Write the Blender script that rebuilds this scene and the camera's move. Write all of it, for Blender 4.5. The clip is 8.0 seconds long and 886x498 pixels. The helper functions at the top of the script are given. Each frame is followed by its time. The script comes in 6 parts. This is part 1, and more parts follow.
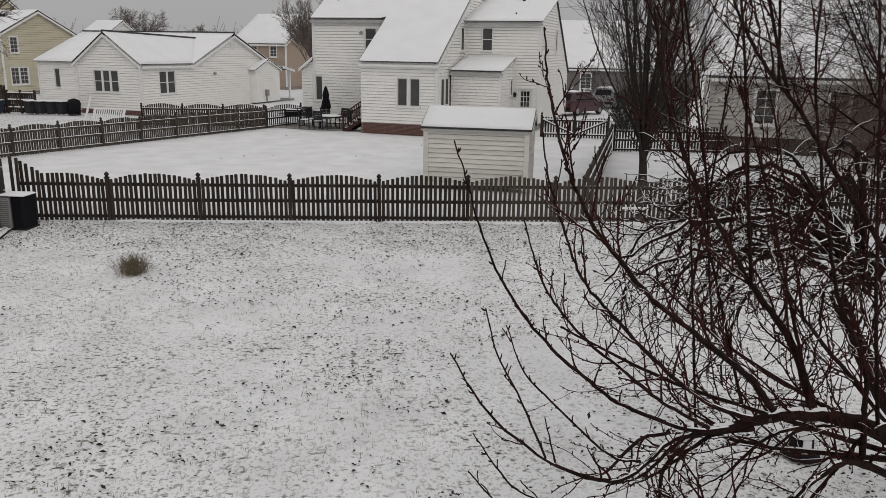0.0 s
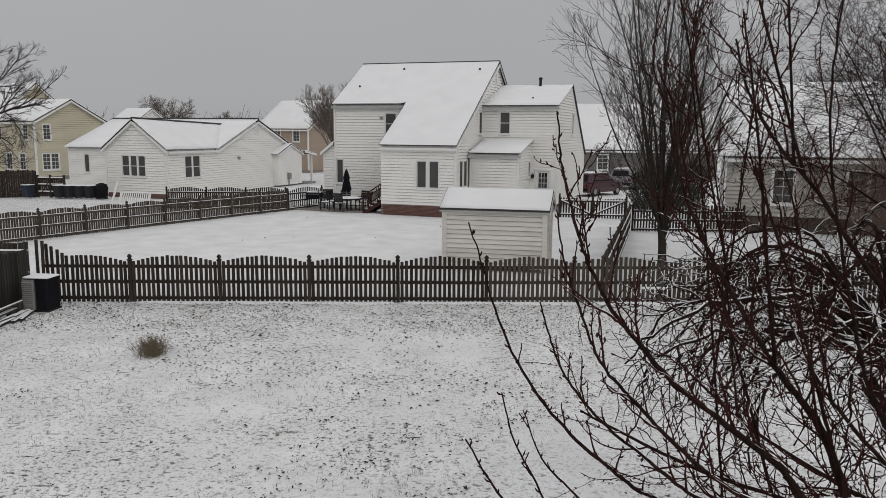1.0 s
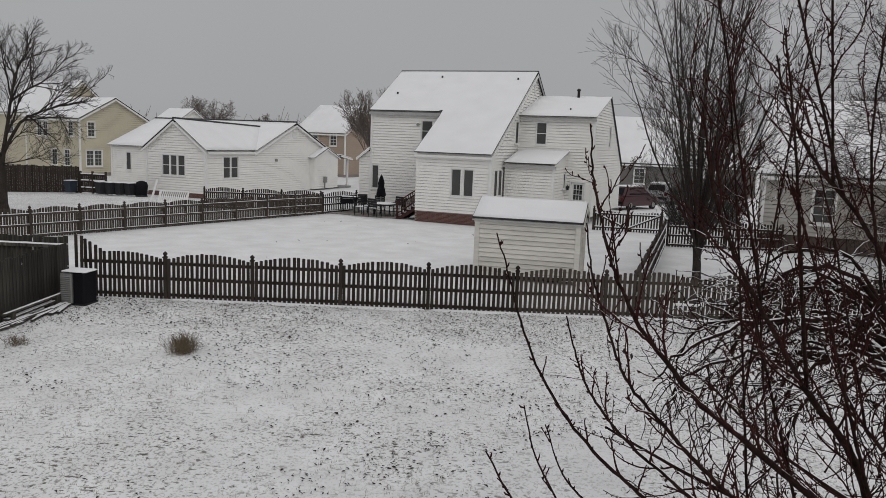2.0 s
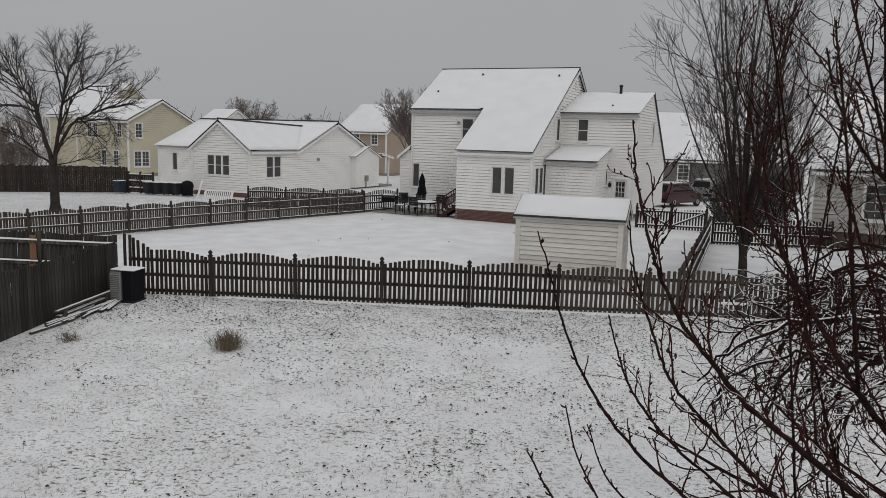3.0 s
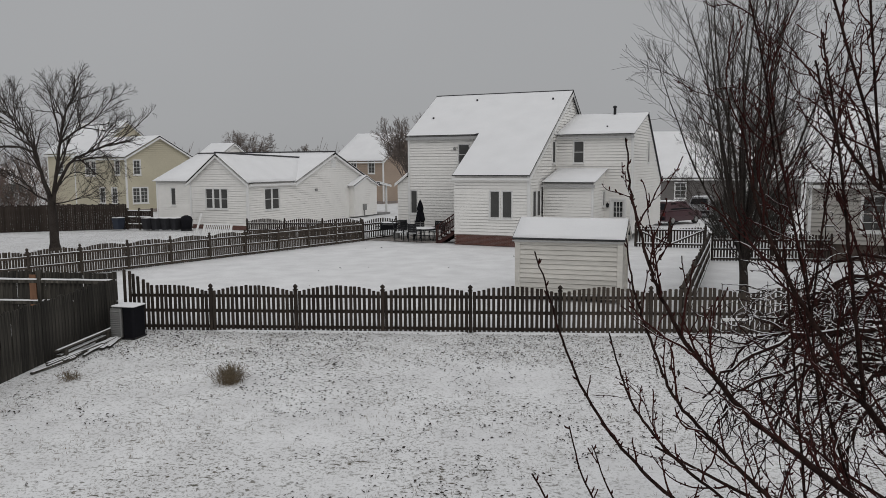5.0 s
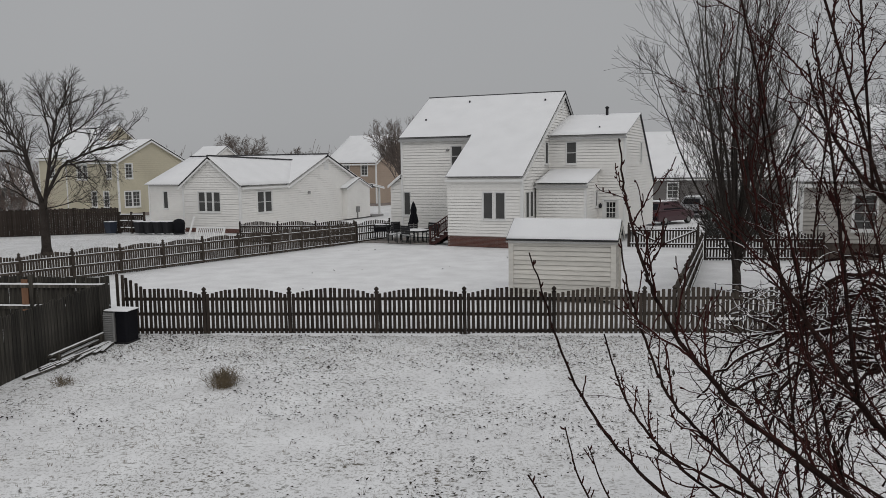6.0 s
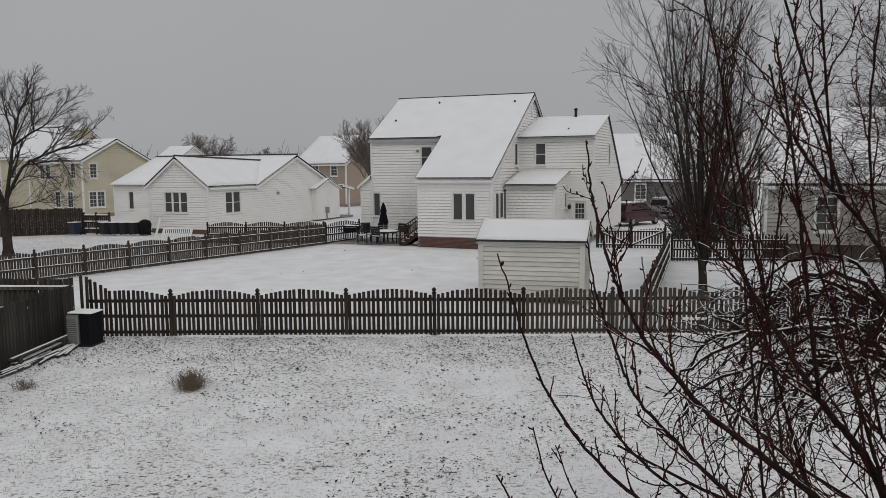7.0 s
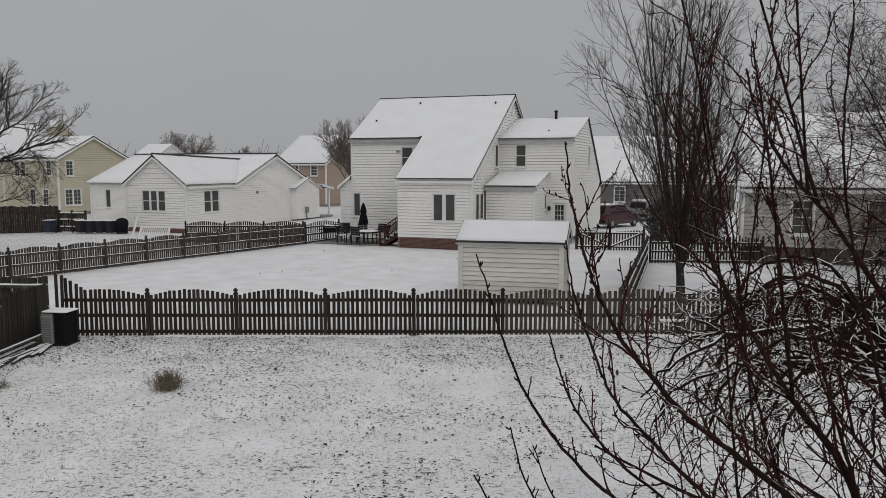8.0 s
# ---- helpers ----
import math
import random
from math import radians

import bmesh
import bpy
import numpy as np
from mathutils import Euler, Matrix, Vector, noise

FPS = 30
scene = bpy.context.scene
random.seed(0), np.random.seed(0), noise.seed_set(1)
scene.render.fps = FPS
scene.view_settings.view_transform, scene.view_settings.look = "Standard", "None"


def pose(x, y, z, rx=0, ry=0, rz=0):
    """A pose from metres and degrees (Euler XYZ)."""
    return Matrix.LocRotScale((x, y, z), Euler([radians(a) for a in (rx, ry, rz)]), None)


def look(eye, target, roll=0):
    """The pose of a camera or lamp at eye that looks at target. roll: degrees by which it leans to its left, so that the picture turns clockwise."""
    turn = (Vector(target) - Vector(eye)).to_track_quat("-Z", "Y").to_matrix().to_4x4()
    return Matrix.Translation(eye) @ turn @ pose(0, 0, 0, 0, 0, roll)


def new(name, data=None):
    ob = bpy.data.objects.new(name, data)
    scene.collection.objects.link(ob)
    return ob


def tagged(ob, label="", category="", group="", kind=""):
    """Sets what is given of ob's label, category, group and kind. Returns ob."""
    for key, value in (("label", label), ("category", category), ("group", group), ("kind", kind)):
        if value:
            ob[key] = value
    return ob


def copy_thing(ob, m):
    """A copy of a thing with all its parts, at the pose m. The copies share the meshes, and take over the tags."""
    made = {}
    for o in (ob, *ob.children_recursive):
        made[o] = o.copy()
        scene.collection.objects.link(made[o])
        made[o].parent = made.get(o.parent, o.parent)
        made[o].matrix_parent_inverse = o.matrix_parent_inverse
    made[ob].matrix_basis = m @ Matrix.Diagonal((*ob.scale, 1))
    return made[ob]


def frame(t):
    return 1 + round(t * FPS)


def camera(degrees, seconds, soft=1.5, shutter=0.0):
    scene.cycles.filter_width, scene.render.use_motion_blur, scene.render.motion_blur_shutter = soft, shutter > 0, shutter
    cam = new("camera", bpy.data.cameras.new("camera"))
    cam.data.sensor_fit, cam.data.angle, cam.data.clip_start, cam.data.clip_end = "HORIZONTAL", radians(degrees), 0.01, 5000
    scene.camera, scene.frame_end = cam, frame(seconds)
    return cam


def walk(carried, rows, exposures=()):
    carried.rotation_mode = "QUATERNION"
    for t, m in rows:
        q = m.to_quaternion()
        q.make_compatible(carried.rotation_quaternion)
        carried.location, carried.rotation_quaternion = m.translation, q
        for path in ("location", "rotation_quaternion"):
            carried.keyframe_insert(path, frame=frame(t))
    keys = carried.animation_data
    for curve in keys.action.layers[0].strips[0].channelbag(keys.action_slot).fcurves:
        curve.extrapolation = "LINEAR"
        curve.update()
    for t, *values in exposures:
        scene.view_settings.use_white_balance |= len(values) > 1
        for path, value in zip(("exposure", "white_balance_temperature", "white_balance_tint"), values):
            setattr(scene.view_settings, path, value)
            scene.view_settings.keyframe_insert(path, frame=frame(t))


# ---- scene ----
cam = camera(59.5, 8.0, soft=0.85)
# seconds, x, y, z, yaw, pitch, roll
PATH = [
    (0.0, -0.073, -0.055, 4.655, -2.62, -14.49, -0.92),
    (0.5, -0.082, -0.051, 4.664, -2.05, -11.80, -0.10),
    (1.0, -0.049, -0.028, 4.659, -1.25, -8.58, -0.44),
    (1.5, -0.026, -0.020, 4.662, -0.16, -7.95, -1.44),
    (3.0, -0.023, -0.008, 4.664, 4.39, -8.29, -1.58),
    (3.5, -0.014, -0.010, 4.655, 4.68, -6.99, -0.98),
    (4.0, -0.007, -0.012, 4.654, 4.69, -6.69, -0.49),
    (4.5, -0.006, 0.001, 4.651, 4.48, -6.49, 0.08),
    (6.0, -0.013, 0.003, 4.653, 3.63, -6.25, 0.73),
    (6.5, -0.008, 0.017, 4.650, 2.87, -6.18, 0.72),
    (7.0, -0.005, 0.002, 4.654, 1.43, -6.21, 0.53),
    (7.5, -0.000, -0.007, 4.651, 0.63, -6.14, 0.20),
    (8.0, 0.000, 0.001, 4.650, 0.00, -6.16, -0.00),
]
walk(cam, [(t, pose(x, y, z, 90 + p, r, w)) for t, x, y, z, w, p, r in PATH], exposures=[(0.0, 0.14, 6700, 11), (0.5, 0.21, 6650, 10), (1.0, 0.15, 6580, 10), (1.5, 0.06, 6570, 10), (3.0, 0.05, 6530, 10), (8.0, 0.02, 6530, 10)])

# ---- overcast winter sky and a weak, wide sun behind the cloud ----
world = bpy.data.worlds.new("overcast_sky")
scene.world = world
world.use_nodes = True
wn, wl = world.node_tree.nodes, world.node_tree.links
wn.clear()
out = wn.new("ShaderNodeOutputWorld")
bg = wn.new("ShaderNodeBackground")
SUN_EL, SUN_ROT = radians(38), radians(150)
sky = wn.new("ShaderNodeTexSky")
sky.sky_type, sky.sun_disc, sky.sun_elevation, sky.sun_rotation = "NISHITA", False, SUN_EL, SUN_ROT
soft_sky = wn.new("ShaderNodeHueSaturation")
soft_sky.inputs["Saturation"].default_value, soft_sky.inputs["Value"].default_value = 0.12, 0.1
wl.new(sky.outputs["Color"], soft_sky.inputs["Color"])
# cloud deck: dim at the horizon, about three times as bright overhead
geo = wn.new("ShaderNodeTexCoord")
sep = wn.new("ShaderNodeSeparateXYZ")
wl.new(geo.outputs["Generated"], sep.inputs[0])
ramp = wn.new("ShaderNodeValToRGB")
ramp.color_ramp.elements[0].position, ramp.color_ramp.elements[0].color = 0.0, (0.320, 0.327, 0.338, 1)
ramp.color_ramp.elements[1].position, ramp.color_ramp.elements[1].color = 1.0, (0.70, 0.705, 0.72, 1)
mid = ramp.color_ramp.elements.new(0.28)
mid.color = (0.357, 0.364, 0.375, 1)
wl.new(sep.outputs["Z"], ramp.inputs["Fac"])
cloud = wn.new("ShaderNodeTexNoise")
cloud.inputs["Scale"].default_value, cloud.inputs["Detail"].default_value = 2.2, 3.0
wl.new(geo.outputs["Generated"], cloud.inputs["Vector"])
span = wn.new("ShaderNodeMapRange")
span.inputs["To Min"].default_value, span.inputs["To Max"].default_value = 0.93, 1.07
wl.new(cloud.outputs["Fac"], span.inputs["Value"])
scale = wn.new("ShaderNodeVectorMath")
scale.operation = "SCALE"
wl.new(ramp.outputs["Color"], scale.inputs[0])
wl.new(span.outputs["Result"], scale.inputs["Scale"])
mixer = wn.new("ShaderNodeMix")
mixer.data_type = "RGBA"
mixer.inputs["Factor"].default_value = 0.95
wl.new(soft_sky.outputs["Color"], mixer.inputs["A"])
wl.new(scale.outputs["Vector"], mixer.inputs["B"])
wl.new(mixer.outputs["Result"], bg.inputs["Color"])
bg.inputs["Strength"].default_value = 1.0
wl.new(bg.outputs[0], out.inputs[0])
sun_data = bpy.data.lights.new("sun", "SUN")
sun_data.energy, sun_data.angle, sun_data.color = 0.42, radians(40), (1.0, 0.97, 0.93)
sun = new("sun", sun_data)
sun.matrix_world = look((0, 0, 40), (-12, 26, 40 - 20))


# ---- materials ----
def material(name, colour, rough=0.6, metal=0.0, vary=0.12, grain=18.0, blotch=1.2, bump=0.0, bump_scale=40.0, spec=0.3, rand=0.0, stretch=(1, 1, 1)):
    """A plain surface with blotches, grain, relief and, between alike objects, a shade of its own."""
    m = bpy.data.materials.new(name)
    m.use_nodes = True
    n, l = m.node_tree.nodes, m.node_tree.links
    p = n["Principled BSDF"]
    p.inputs["Roughness"].default_value, p.inputs["Metallic"].default_value = rough, metal
    p.inputs["Specular IOR Level"].default_value = spec
    tc, mp = n.new("ShaderNodeTexCoord"), n.new("ShaderNodeMapping")
    mp.inputs["Scale"].default_value = stretch
    l.new(tc.outputs["Object"], mp.inputs["Vector"])
    total = None
    for s, k in ((blotch, 1.0), (grain, 1.0)):
        t = n.new("ShaderNodeTexNoise")
        t.inputs["Scale"].default_value, t.inputs["Detail"].default_value = s, 4.0
        l.new(mp.outputs[0], t.inputs["Vector"])
        r = n.new("ShaderNodeMapRange")
        r.inputs["From Min"].default_value, r.inputs["From Max"].default_value = 0.3, 0.7
        r.inputs["To Min"].default_value, r.inputs["To Max"].default_value = 1 - vary * k, 1 + vary * k
        l.new(t.outputs["Fac"], r.inputs["Value"])
        if total is None:
            total = r.outputs[0]
        else:
            mul = n.new("ShaderNodeMath")
            mul.operation = "MULTIPLY"
            l.new(total, mul.inputs[0])
            l.new(r.outputs[0], mul.inputs[1])
            total = mul.outputs[0]
    if rand:
        oi, r = n.new("ShaderNodeObjectInfo"), n.new("ShaderNodeMapRange")
        r.inputs["To Min"].default_value, r.inputs["To Max"].default_value = 1 - rand, 1 + rand
        l.new(oi.outputs["Random"], r.inputs["Value"])
        mul = n.new("ShaderNodeMath")
        mul.operation = "MULTIPLY"
        l.new(total, mul.inputs[0])
        l.new(r.outputs[0], mul.inputs[1])
        total = mul.outputs[0]
    sc = n.new("ShaderNodeVectorMath")
    sc.operation = "SCALE"
    sc.inputs[0].default_value = colour
    l.new(total, sc.inputs["Scale"])
    l.new(sc.outputs[0], p.inputs["Base Color"])
    if bump:
        t, b = n.new("ShaderNodeTexNoise"), n.new("ShaderNodeBump")
        t.inputs["Scale"].default_value, t.inputs["Detail"].default_value = bump_scale, 5.0
        b.inputs["Strength"].default_value, b.inputs["Distance"].default_value = bump, 0.02
        l.new(mp.outputs[0], t.inputs["Vector"])
        l.new(t.outputs["Fac"], b.inputs["Height"])
        l.new(b.outputs[0], p.inputs["Normal"])
    return m


def snow_ground():
    """Thin snow, broken by grass and soil in patches."""
    m = bpy.data.materials.new("snow_over_grass")
    m.use_nodes = True
    n, l = m.node_tree.nodes, m.node_tree.links
    p = n["Principled BSDF"]
    p.inputs["Roughness"].default_value, p.inputs["Specular IOR Level"].default_value = 0.75, 0.2
    tc = n.new("ShaderNodeTexCoord")

    def tex(scale, detail, lo, hi, tmin, tmax, stretch=(1, 1, 1)):
        mp, t, r = n.new("ShaderNodeMapping"), n.new("ShaderNodeTexNoise"), n.new("ShaderNodeMapRange")
        mp.inputs["Scale"].default_value = stretch
        t.inputs["Scale"].default_value, t.inputs["Detail"].default_value = scale, detail
        r.inputs["From Min"].default_value, r.inputs["From Max"].default_value = lo, hi
        r.inputs["To Min"].default_value, r.inputs["To Max"].default_value = tmin, tmax
        l.new(tc.outputs["Object"], mp.inputs[0])
        l.new(mp.outputs[0], t.inputs["Vector"])
        l.new(t.outputs["Fac"], r.inputs["Value"])
        return r.outputs[0], t.outputs["Fac"]

    def math_node(op, a, b):
        q = n.new("ShaderNodeMath")
        q.operation, q.use_clamp = op, True
        for i, v in enumerate((a, b)):
            if isinstance(v, float):
                q.inputs[i].default_value = v
            else:
                l.new(v, q.inputs[i])
        return q.outputs[0]

    patch, _ = tex(0.33, 4.0, 0.36, 0.66, 0.0, 1.0)
    sx = n.new("ShaderNodeSeparateXYZ")
    l.new(tc.outputs["Object"], sx.inputs[0])
    # the lawn on this side of the fence has the thinner cover
    near = n.new("ShaderNodeMapRange")
    near.inputs["From Min"].default_value, near.inputs["From Max"].default_value = 21.4, 20.6
    near.inputs["To Min"].default_value, near.inputs["To Max"].default_value = 0.12, 1.0
    l.new(sx.outputs["Y"], near.inputs["Value"])
    # and so has the neighbouring lawn under the big tree
    side = n.new("ShaderNodeMapRange")
    side.inputs["From Min"].default_value, side.inputs["From Max"].default_value = -14.0, -18.0
    side.inputs["To Min"].default_value, side.inputs["To Max"].default_value = 0.0, 1.0
    l.new(sx.outputs["X"], side.inputs["Value"])
    cover = math_node("MAXIMUM", near.outputs[0], side.outputs[0])
    speck, fine = tex(13.0, 8.0, 0.57, 0.66, 0.0, 1.0, (0.75, 1.1, 1))
    blades, _ = tex(26.0, 4.0, 0.52, 0.66, 0.0, 1.0, (1, 0.7, 1))
    band = n.new("ShaderNodeMapRange")
    band.inputs["From Min"].default_value, band.inputs["From Max"].default_value = 16.0, 20.5
    band.inputs["To Min"].default_value, band.inputs["To Max"].default_value = 0.0, 0.35
    l.new(sx.outputs["Y"], band.inputs["Value"])
    patch = math_node("ADD", patch, band.outputs[0])
    bare = math_node("MULTIPLY", math_node("MULTIPLY", math_node("MAXIMUM", speck, math_node("MULTIPLY", blades, 0.6)), math_node("ADD", patch, 0.22)), cover)
    grass = n.new("ShaderNodeMix")
    grass.data_type = "RGBA"
    grass.inputs["A"].default_value, grass.inputs["B"].default_value = (0.085, 0.083, 0.06, 1), (0.13, 0.112, 0.085, 1)
    tint, _ = tex(1.7, 3.0, 0.35, 0.65, 0.0, 1.0)
    l.new(tint, grass.inputs["Factor"])
    white = n.new("ShaderNodeMix")
    white.data_type = "RGBA"
    white.inputs["A"].default_value, white.inputs["B"].default_value = (0.72, 0.72, 0.725, 1), (0.86, 0.865, 0.87, 1)
    soft, _ = tex(0.9, 5.0, 0.3, 0.7, 0.0, 1.0)
    l.new(soft, white.inputs["Factor"])
    mix = n.new("ShaderNodeMix")
    mix.data_type = "RGBA"
    l.new(bare, mix.inputs["Factor"])
    l.new(white.outputs["Result"], mix.inputs["A"])
    l.new(grass.outputs["Result"], mix.inputs["B"])
    l.new(mix.outputs["Result"], p.inputs["Base Color"])
    bump = n.new("ShaderNodeBump")
    bump.inputs["Strength"].default_value, bump.inputs["Distance"].default_value = 0.5, 0.03
    l.new(fine, bump.inputs["Height"])
    l.new(bump.outputs[0], p.inputs["Normal"])
    return m


def glass_material():
    m = bpy.data.materials.new("window_glass")
    m.use_nodes = True
    p = m.node_tree.nodes["Principled BSDF"]
    p.inputs["Base Color"].default_value = (0.14, 0.15, 0.155, 1)
    p.inputs["Transmission Weight"].default_value, p.inputs["Roughness"].default_value, p.inputs["IOR"].default_value = 1.0, 0.03, 1.5
    return m


SNOW = material("snow", (0.83, 0.835, 0.845), 0.8, vary=0.03, grain=30, blotch=0.8, bump=0.35, bump_scale=14, spec=0.15)
GROUND = snow_ground()
SIDING = material("white_vinyl_siding", (0.86, 0.848, 0.818), 0.5, vary=0.025, grain=3, blotch=0.35)
SIDING_SHED = material("cream_painted_shed_boards", (0.63, 0.61, 0.565), 0.6, vary=0.08, grain=5, blotch=0.9, rand=0.1, stretch=(0.5, 1, 2.5))
SIDING_YELLOW = material("pale_yellow_vinyl_siding", (0.58, 0.535, 0.41), 0.55, vary=0.05, grain=9, blotch=0.5)
SIDING_PALE = material("pale_grey_siding", (0.44, 0.42, 0.39), 0.6, vary=0.06, grain=9, blotch=0.5)
SIDING_TAN = material("tan_vinyl_siding", (0.40, 0.315, 0.25), 0.6, vary=0.06, grain=9, blotch=0.5)
SIDING_GREY = material("grey_siding", (0.16, 0.15, 0.145), 0.7, vary=0.1, grain=9, blotch=0.5)
TRIM = material("white_trim_paint", (0.78, 0.78, 0.77), 0.45, vary=0.03)
# half as bright as TRIM; for eave boards, soffit and back rakes
SOFFIT = material("grey_eave_trim", (0.38, 0.38, 0.38), 0.6, vary=0.08)
SHINGLE = material("charcoal_asphalt_shingle", (0.055, 0.055, 0.058), 0.9, vary=0.25, grain=25, bump=0.5)
BRICK = material("red_brick", (0.125, 0.058, 0.047), 0.85, vary=0.2, grain=14, bump=0.4, rand=0.2)
BASE_BROWN = material("dark_brown_block_base", (0.085, 0.066, 0.056), 0.9, vary=0.25, grain=8, bump=0.4)
MORTAR = material("mortar", (0.30, 0.26, 0.24), 0.9)
PICKET = material("weathered_dark_fence_wood", (0.042, 0.0335, 0.0285), 0.85, spec=0.12, vary=0.25, grain=14, blotch=2.0, bump=0.3, rand=0.28, stretch=(1, 1, 0.15))
FENCE_GREY = material("weathered_brown_fence_wood", (0.067, 0.054, 0.044), 0.85, vary=0.25, grain=12, blotch=1.5, bump=0.3, rand=0.2, stretch=(1, 1, 0.2))
PRIVACY = material("old_privacy_boards", (0.056, 0.051, 0.043), 0.9, vary=0.7, grain=9, blotch=1.1, bump=0.5, rand=0.4, stretch=(1.5, 1.5, 0.12))
CEDAR = material("fresh_orange_cedar", (0.20, 0.105, 0.062), 0.8, vary=0.2, stretch=(1, 1, 0.2))
BARK = material("dark_wet_bark", (0.021, 0.0112, 0.0092), 0.7, spec=0.06, vary=0.5, grain=30, blotch=4, bump=0.6, bump_scale=60)
BARK_GREY = material("grey_brown_bark", (0.042, 0.035, 0.031), 0.85, spec=0.12, vary=0.3, grain=25, blotch=3, bump=0.5)
TWIG_RED = material("reddish_young_twig", (0.033, 0.0105, 0.009), 0.7, spec=0.06, vary=0.25, grain=20, blotch=2)
SHRUBWOOD = material("brown_shrub_wood", (0.15, 0.108, 0.09), 0.9, vary=0.3)
# distance haze put into the colour: paler than the nearer trees' bark
BARK_FAR = material("haze_paled_far_bark", (0.15, 0.125, 0.112), 0.9, vary=0.2)
BLACK = material("black_plastic", (0.010, 0.010, 0.013), 0.6, vary=0.1, spec=0.1)
DARKMETAL = material("dark_metal", (0.03, 0.03, 0.032), 0.45, 0.6, vary=0.1)
GREYMETAL = material("grey_galvanised_metal", (0.26, 0.26, 0.255), 0.55, 0.1, vary=0.1)
DECKWOOD = material("dark_red_stained_wood", (0.05, 0.02, 0.017), 0.75, vary=0.25, stretch=(1, 1, 0.3))
GLASS = glass_material()
BLIND = material("pale_window_blind", (0.20, 0.20, 0.195), 0.8, vary=0.08)
DEADGRASS = material("dry_brown_grass", (0.17, 0.135, 0.09), 0.9, vary=0.3)
LEAF = material("fallen_brown_leaf", (0.036, 0.029, 0.023), 0.85, vary=0.35, grain=5)
CARPAINT = material("maroon_car_paint", (0.055, 0.018, 0.024), 0.3, vary=0.05, spec=0.5)
CARSILVER = material("silver_car_paint", (0.30, 0.30, 0.31), 0.35, 0.3, vary=0.05)
RUBBER = material("tyre_rubber", (0.015, 0.015, 0.015), 0.85)
SCREEN = material("dark_insect_screen", (0.085, 0.085, 0.083), 0.8, vary=0.12, spec=0.1)
HEDGE = material("dark_evergreen", (0.085, 0.086, 0.08), 0.9, vary=0.25, grain=20)


# ---- mesh helpers ----
class Builder:
    """Collects vertices and faces, optionally through a matrix."""

    def __init__(self):
        self.v, self.f = [], []

    def add(self, verts, faces, m=None):
        k = len(self.v)
        self.v += [tuple(m @ Vector(p)) if m else tuple(p) for p in verts]
        self.f += [tuple(i + k for i in f) for f in faces]

    def box(self, x0, x1, y0, y1, z0, z1, m=None, c=0.0):
        """A box; c cuts its upright edges."""
        if c:
            ring = [(x0 + c, y0), (x1 - c, y0), (x1, y0 + c), (x1, y1 - c), (x1 - c, y1), (x0 + c, y1), (x0, y1 - c), (x0, y0 + c)]
        else:
            ring = [(x0, y0), (x1, y0), (x1, y1), (x0, y1)]
        self.prism(ring, z0, z1, m)

    def prism(self, ring, z0, z1, m=None):
        n = len(ring)
        verts = [(x, y, z0) for x, y in ring] + [(x, y, z1) for x, y in ring]
        faces = [tuple(reversed(range(n))), tuple(range(n, 2 * n))]
        faces += [(i, (i + 1) % n, (i + 1) % n + n, i + n) for i in range(n)]
        self.add(verts, faces, m)

    def slab(self, poly, down, m=None):
        """A planar polygon in space, thickened by the vector down."""
        n, d = len(poly), Vector(down)
        verts = [Vector(p) for p in poly] + [Vector(p) + d for p in poly]
        faces = [tuple(range(n)), tuple(reversed(range(n, 2 * n)))]
        faces += [(i, i + n, (i + 1) % n + n, (i + 1) % n) for i in range(n)]
        self.add(verts, faces, m)

    def tube(self, points, radii, sides=5, cap=True):
        k = len(self.v)
        up = Vector((0.31, 0.17, 0.93))
        for i, p in enumerate(points):
            d = (points[min(i + 1, len(points) - 1)] - points[max(i - 1, 0)]).normalized()
            a = d.cross(up)
            if a.length < 0.05:
                a = d.cross(Vector((1, 0, 0)))
            a.normalize()
            b = d.cross(a)
            for s in range(sides):
                g = 2 * math.pi * s / sides
                self.v.append(tuple(p + (a * math.cos(g) + b * math.sin(g)) * radii[i]))
        for i in range(len(points) - 1):
            for s in range(sides):
                q, r = k + i * sides, k + (i + 1) * sides
                self.f.append((q + s, q + (s + 1) % sides, r + (s + 1) % sides, r + s))
        if cap:
            self.f.append(tuple(reversed(range(k, k + sides))))
            self.f.append(tuple(range(k + (len(points) - 1) * sides, k + len(points) * sides)))

    def lathe(self, profile, m=None, sides=10):
        """Turned shape: profile of (radius, z) from bottom to top."""
        verts = [(r * math.cos(2 * math.pi * s / sides), r * math.sin(2 * math.pi * s / sides), z) for r, z in profile for s in range(sides)]
        faces = [(i * sides + s, i * sides + (s + 1) % sides, (i + 1) * sides + (s + 1) % sides, (i + 1) * sides + s) for i in range(len(profile) - 1) for s in range(sides)]
        faces += [tuple(reversed(range(sides))), tuple(range((len(profile) - 1) * sides, len(profile) * sides))]
        self.add(verts, faces, m)

    def mesh(self, name, mat, fix=True, smooth=False, weld=False):
        me = bpy.data.meshes.new(name)
        me.from_pydata(self.v, [], self.f)
        if fix and len(self.f) < 60000:
            bm = bmesh.new()
            bm.from_mesh(me)
            if weld:
                bmesh.ops.remove_doubles(bm, verts=bm.verts, dist=0.002)
            bmesh.ops.recalc_face_normals(bm, faces=bm.faces)
            bm.to_mesh(me)
            bm.free()
        me.materials.append(mat)
        if smooth:
            me.polygons.foreach_set("use_smooth", [True] * len(me.polygons))
        return me


def thing(name, m, label, category, group="", kind=""):
    ob = new(name)
    ob.empty_display_size = 0.2
    ob.matrix_world = m
    return tagged(ob, label, category, group, kind)


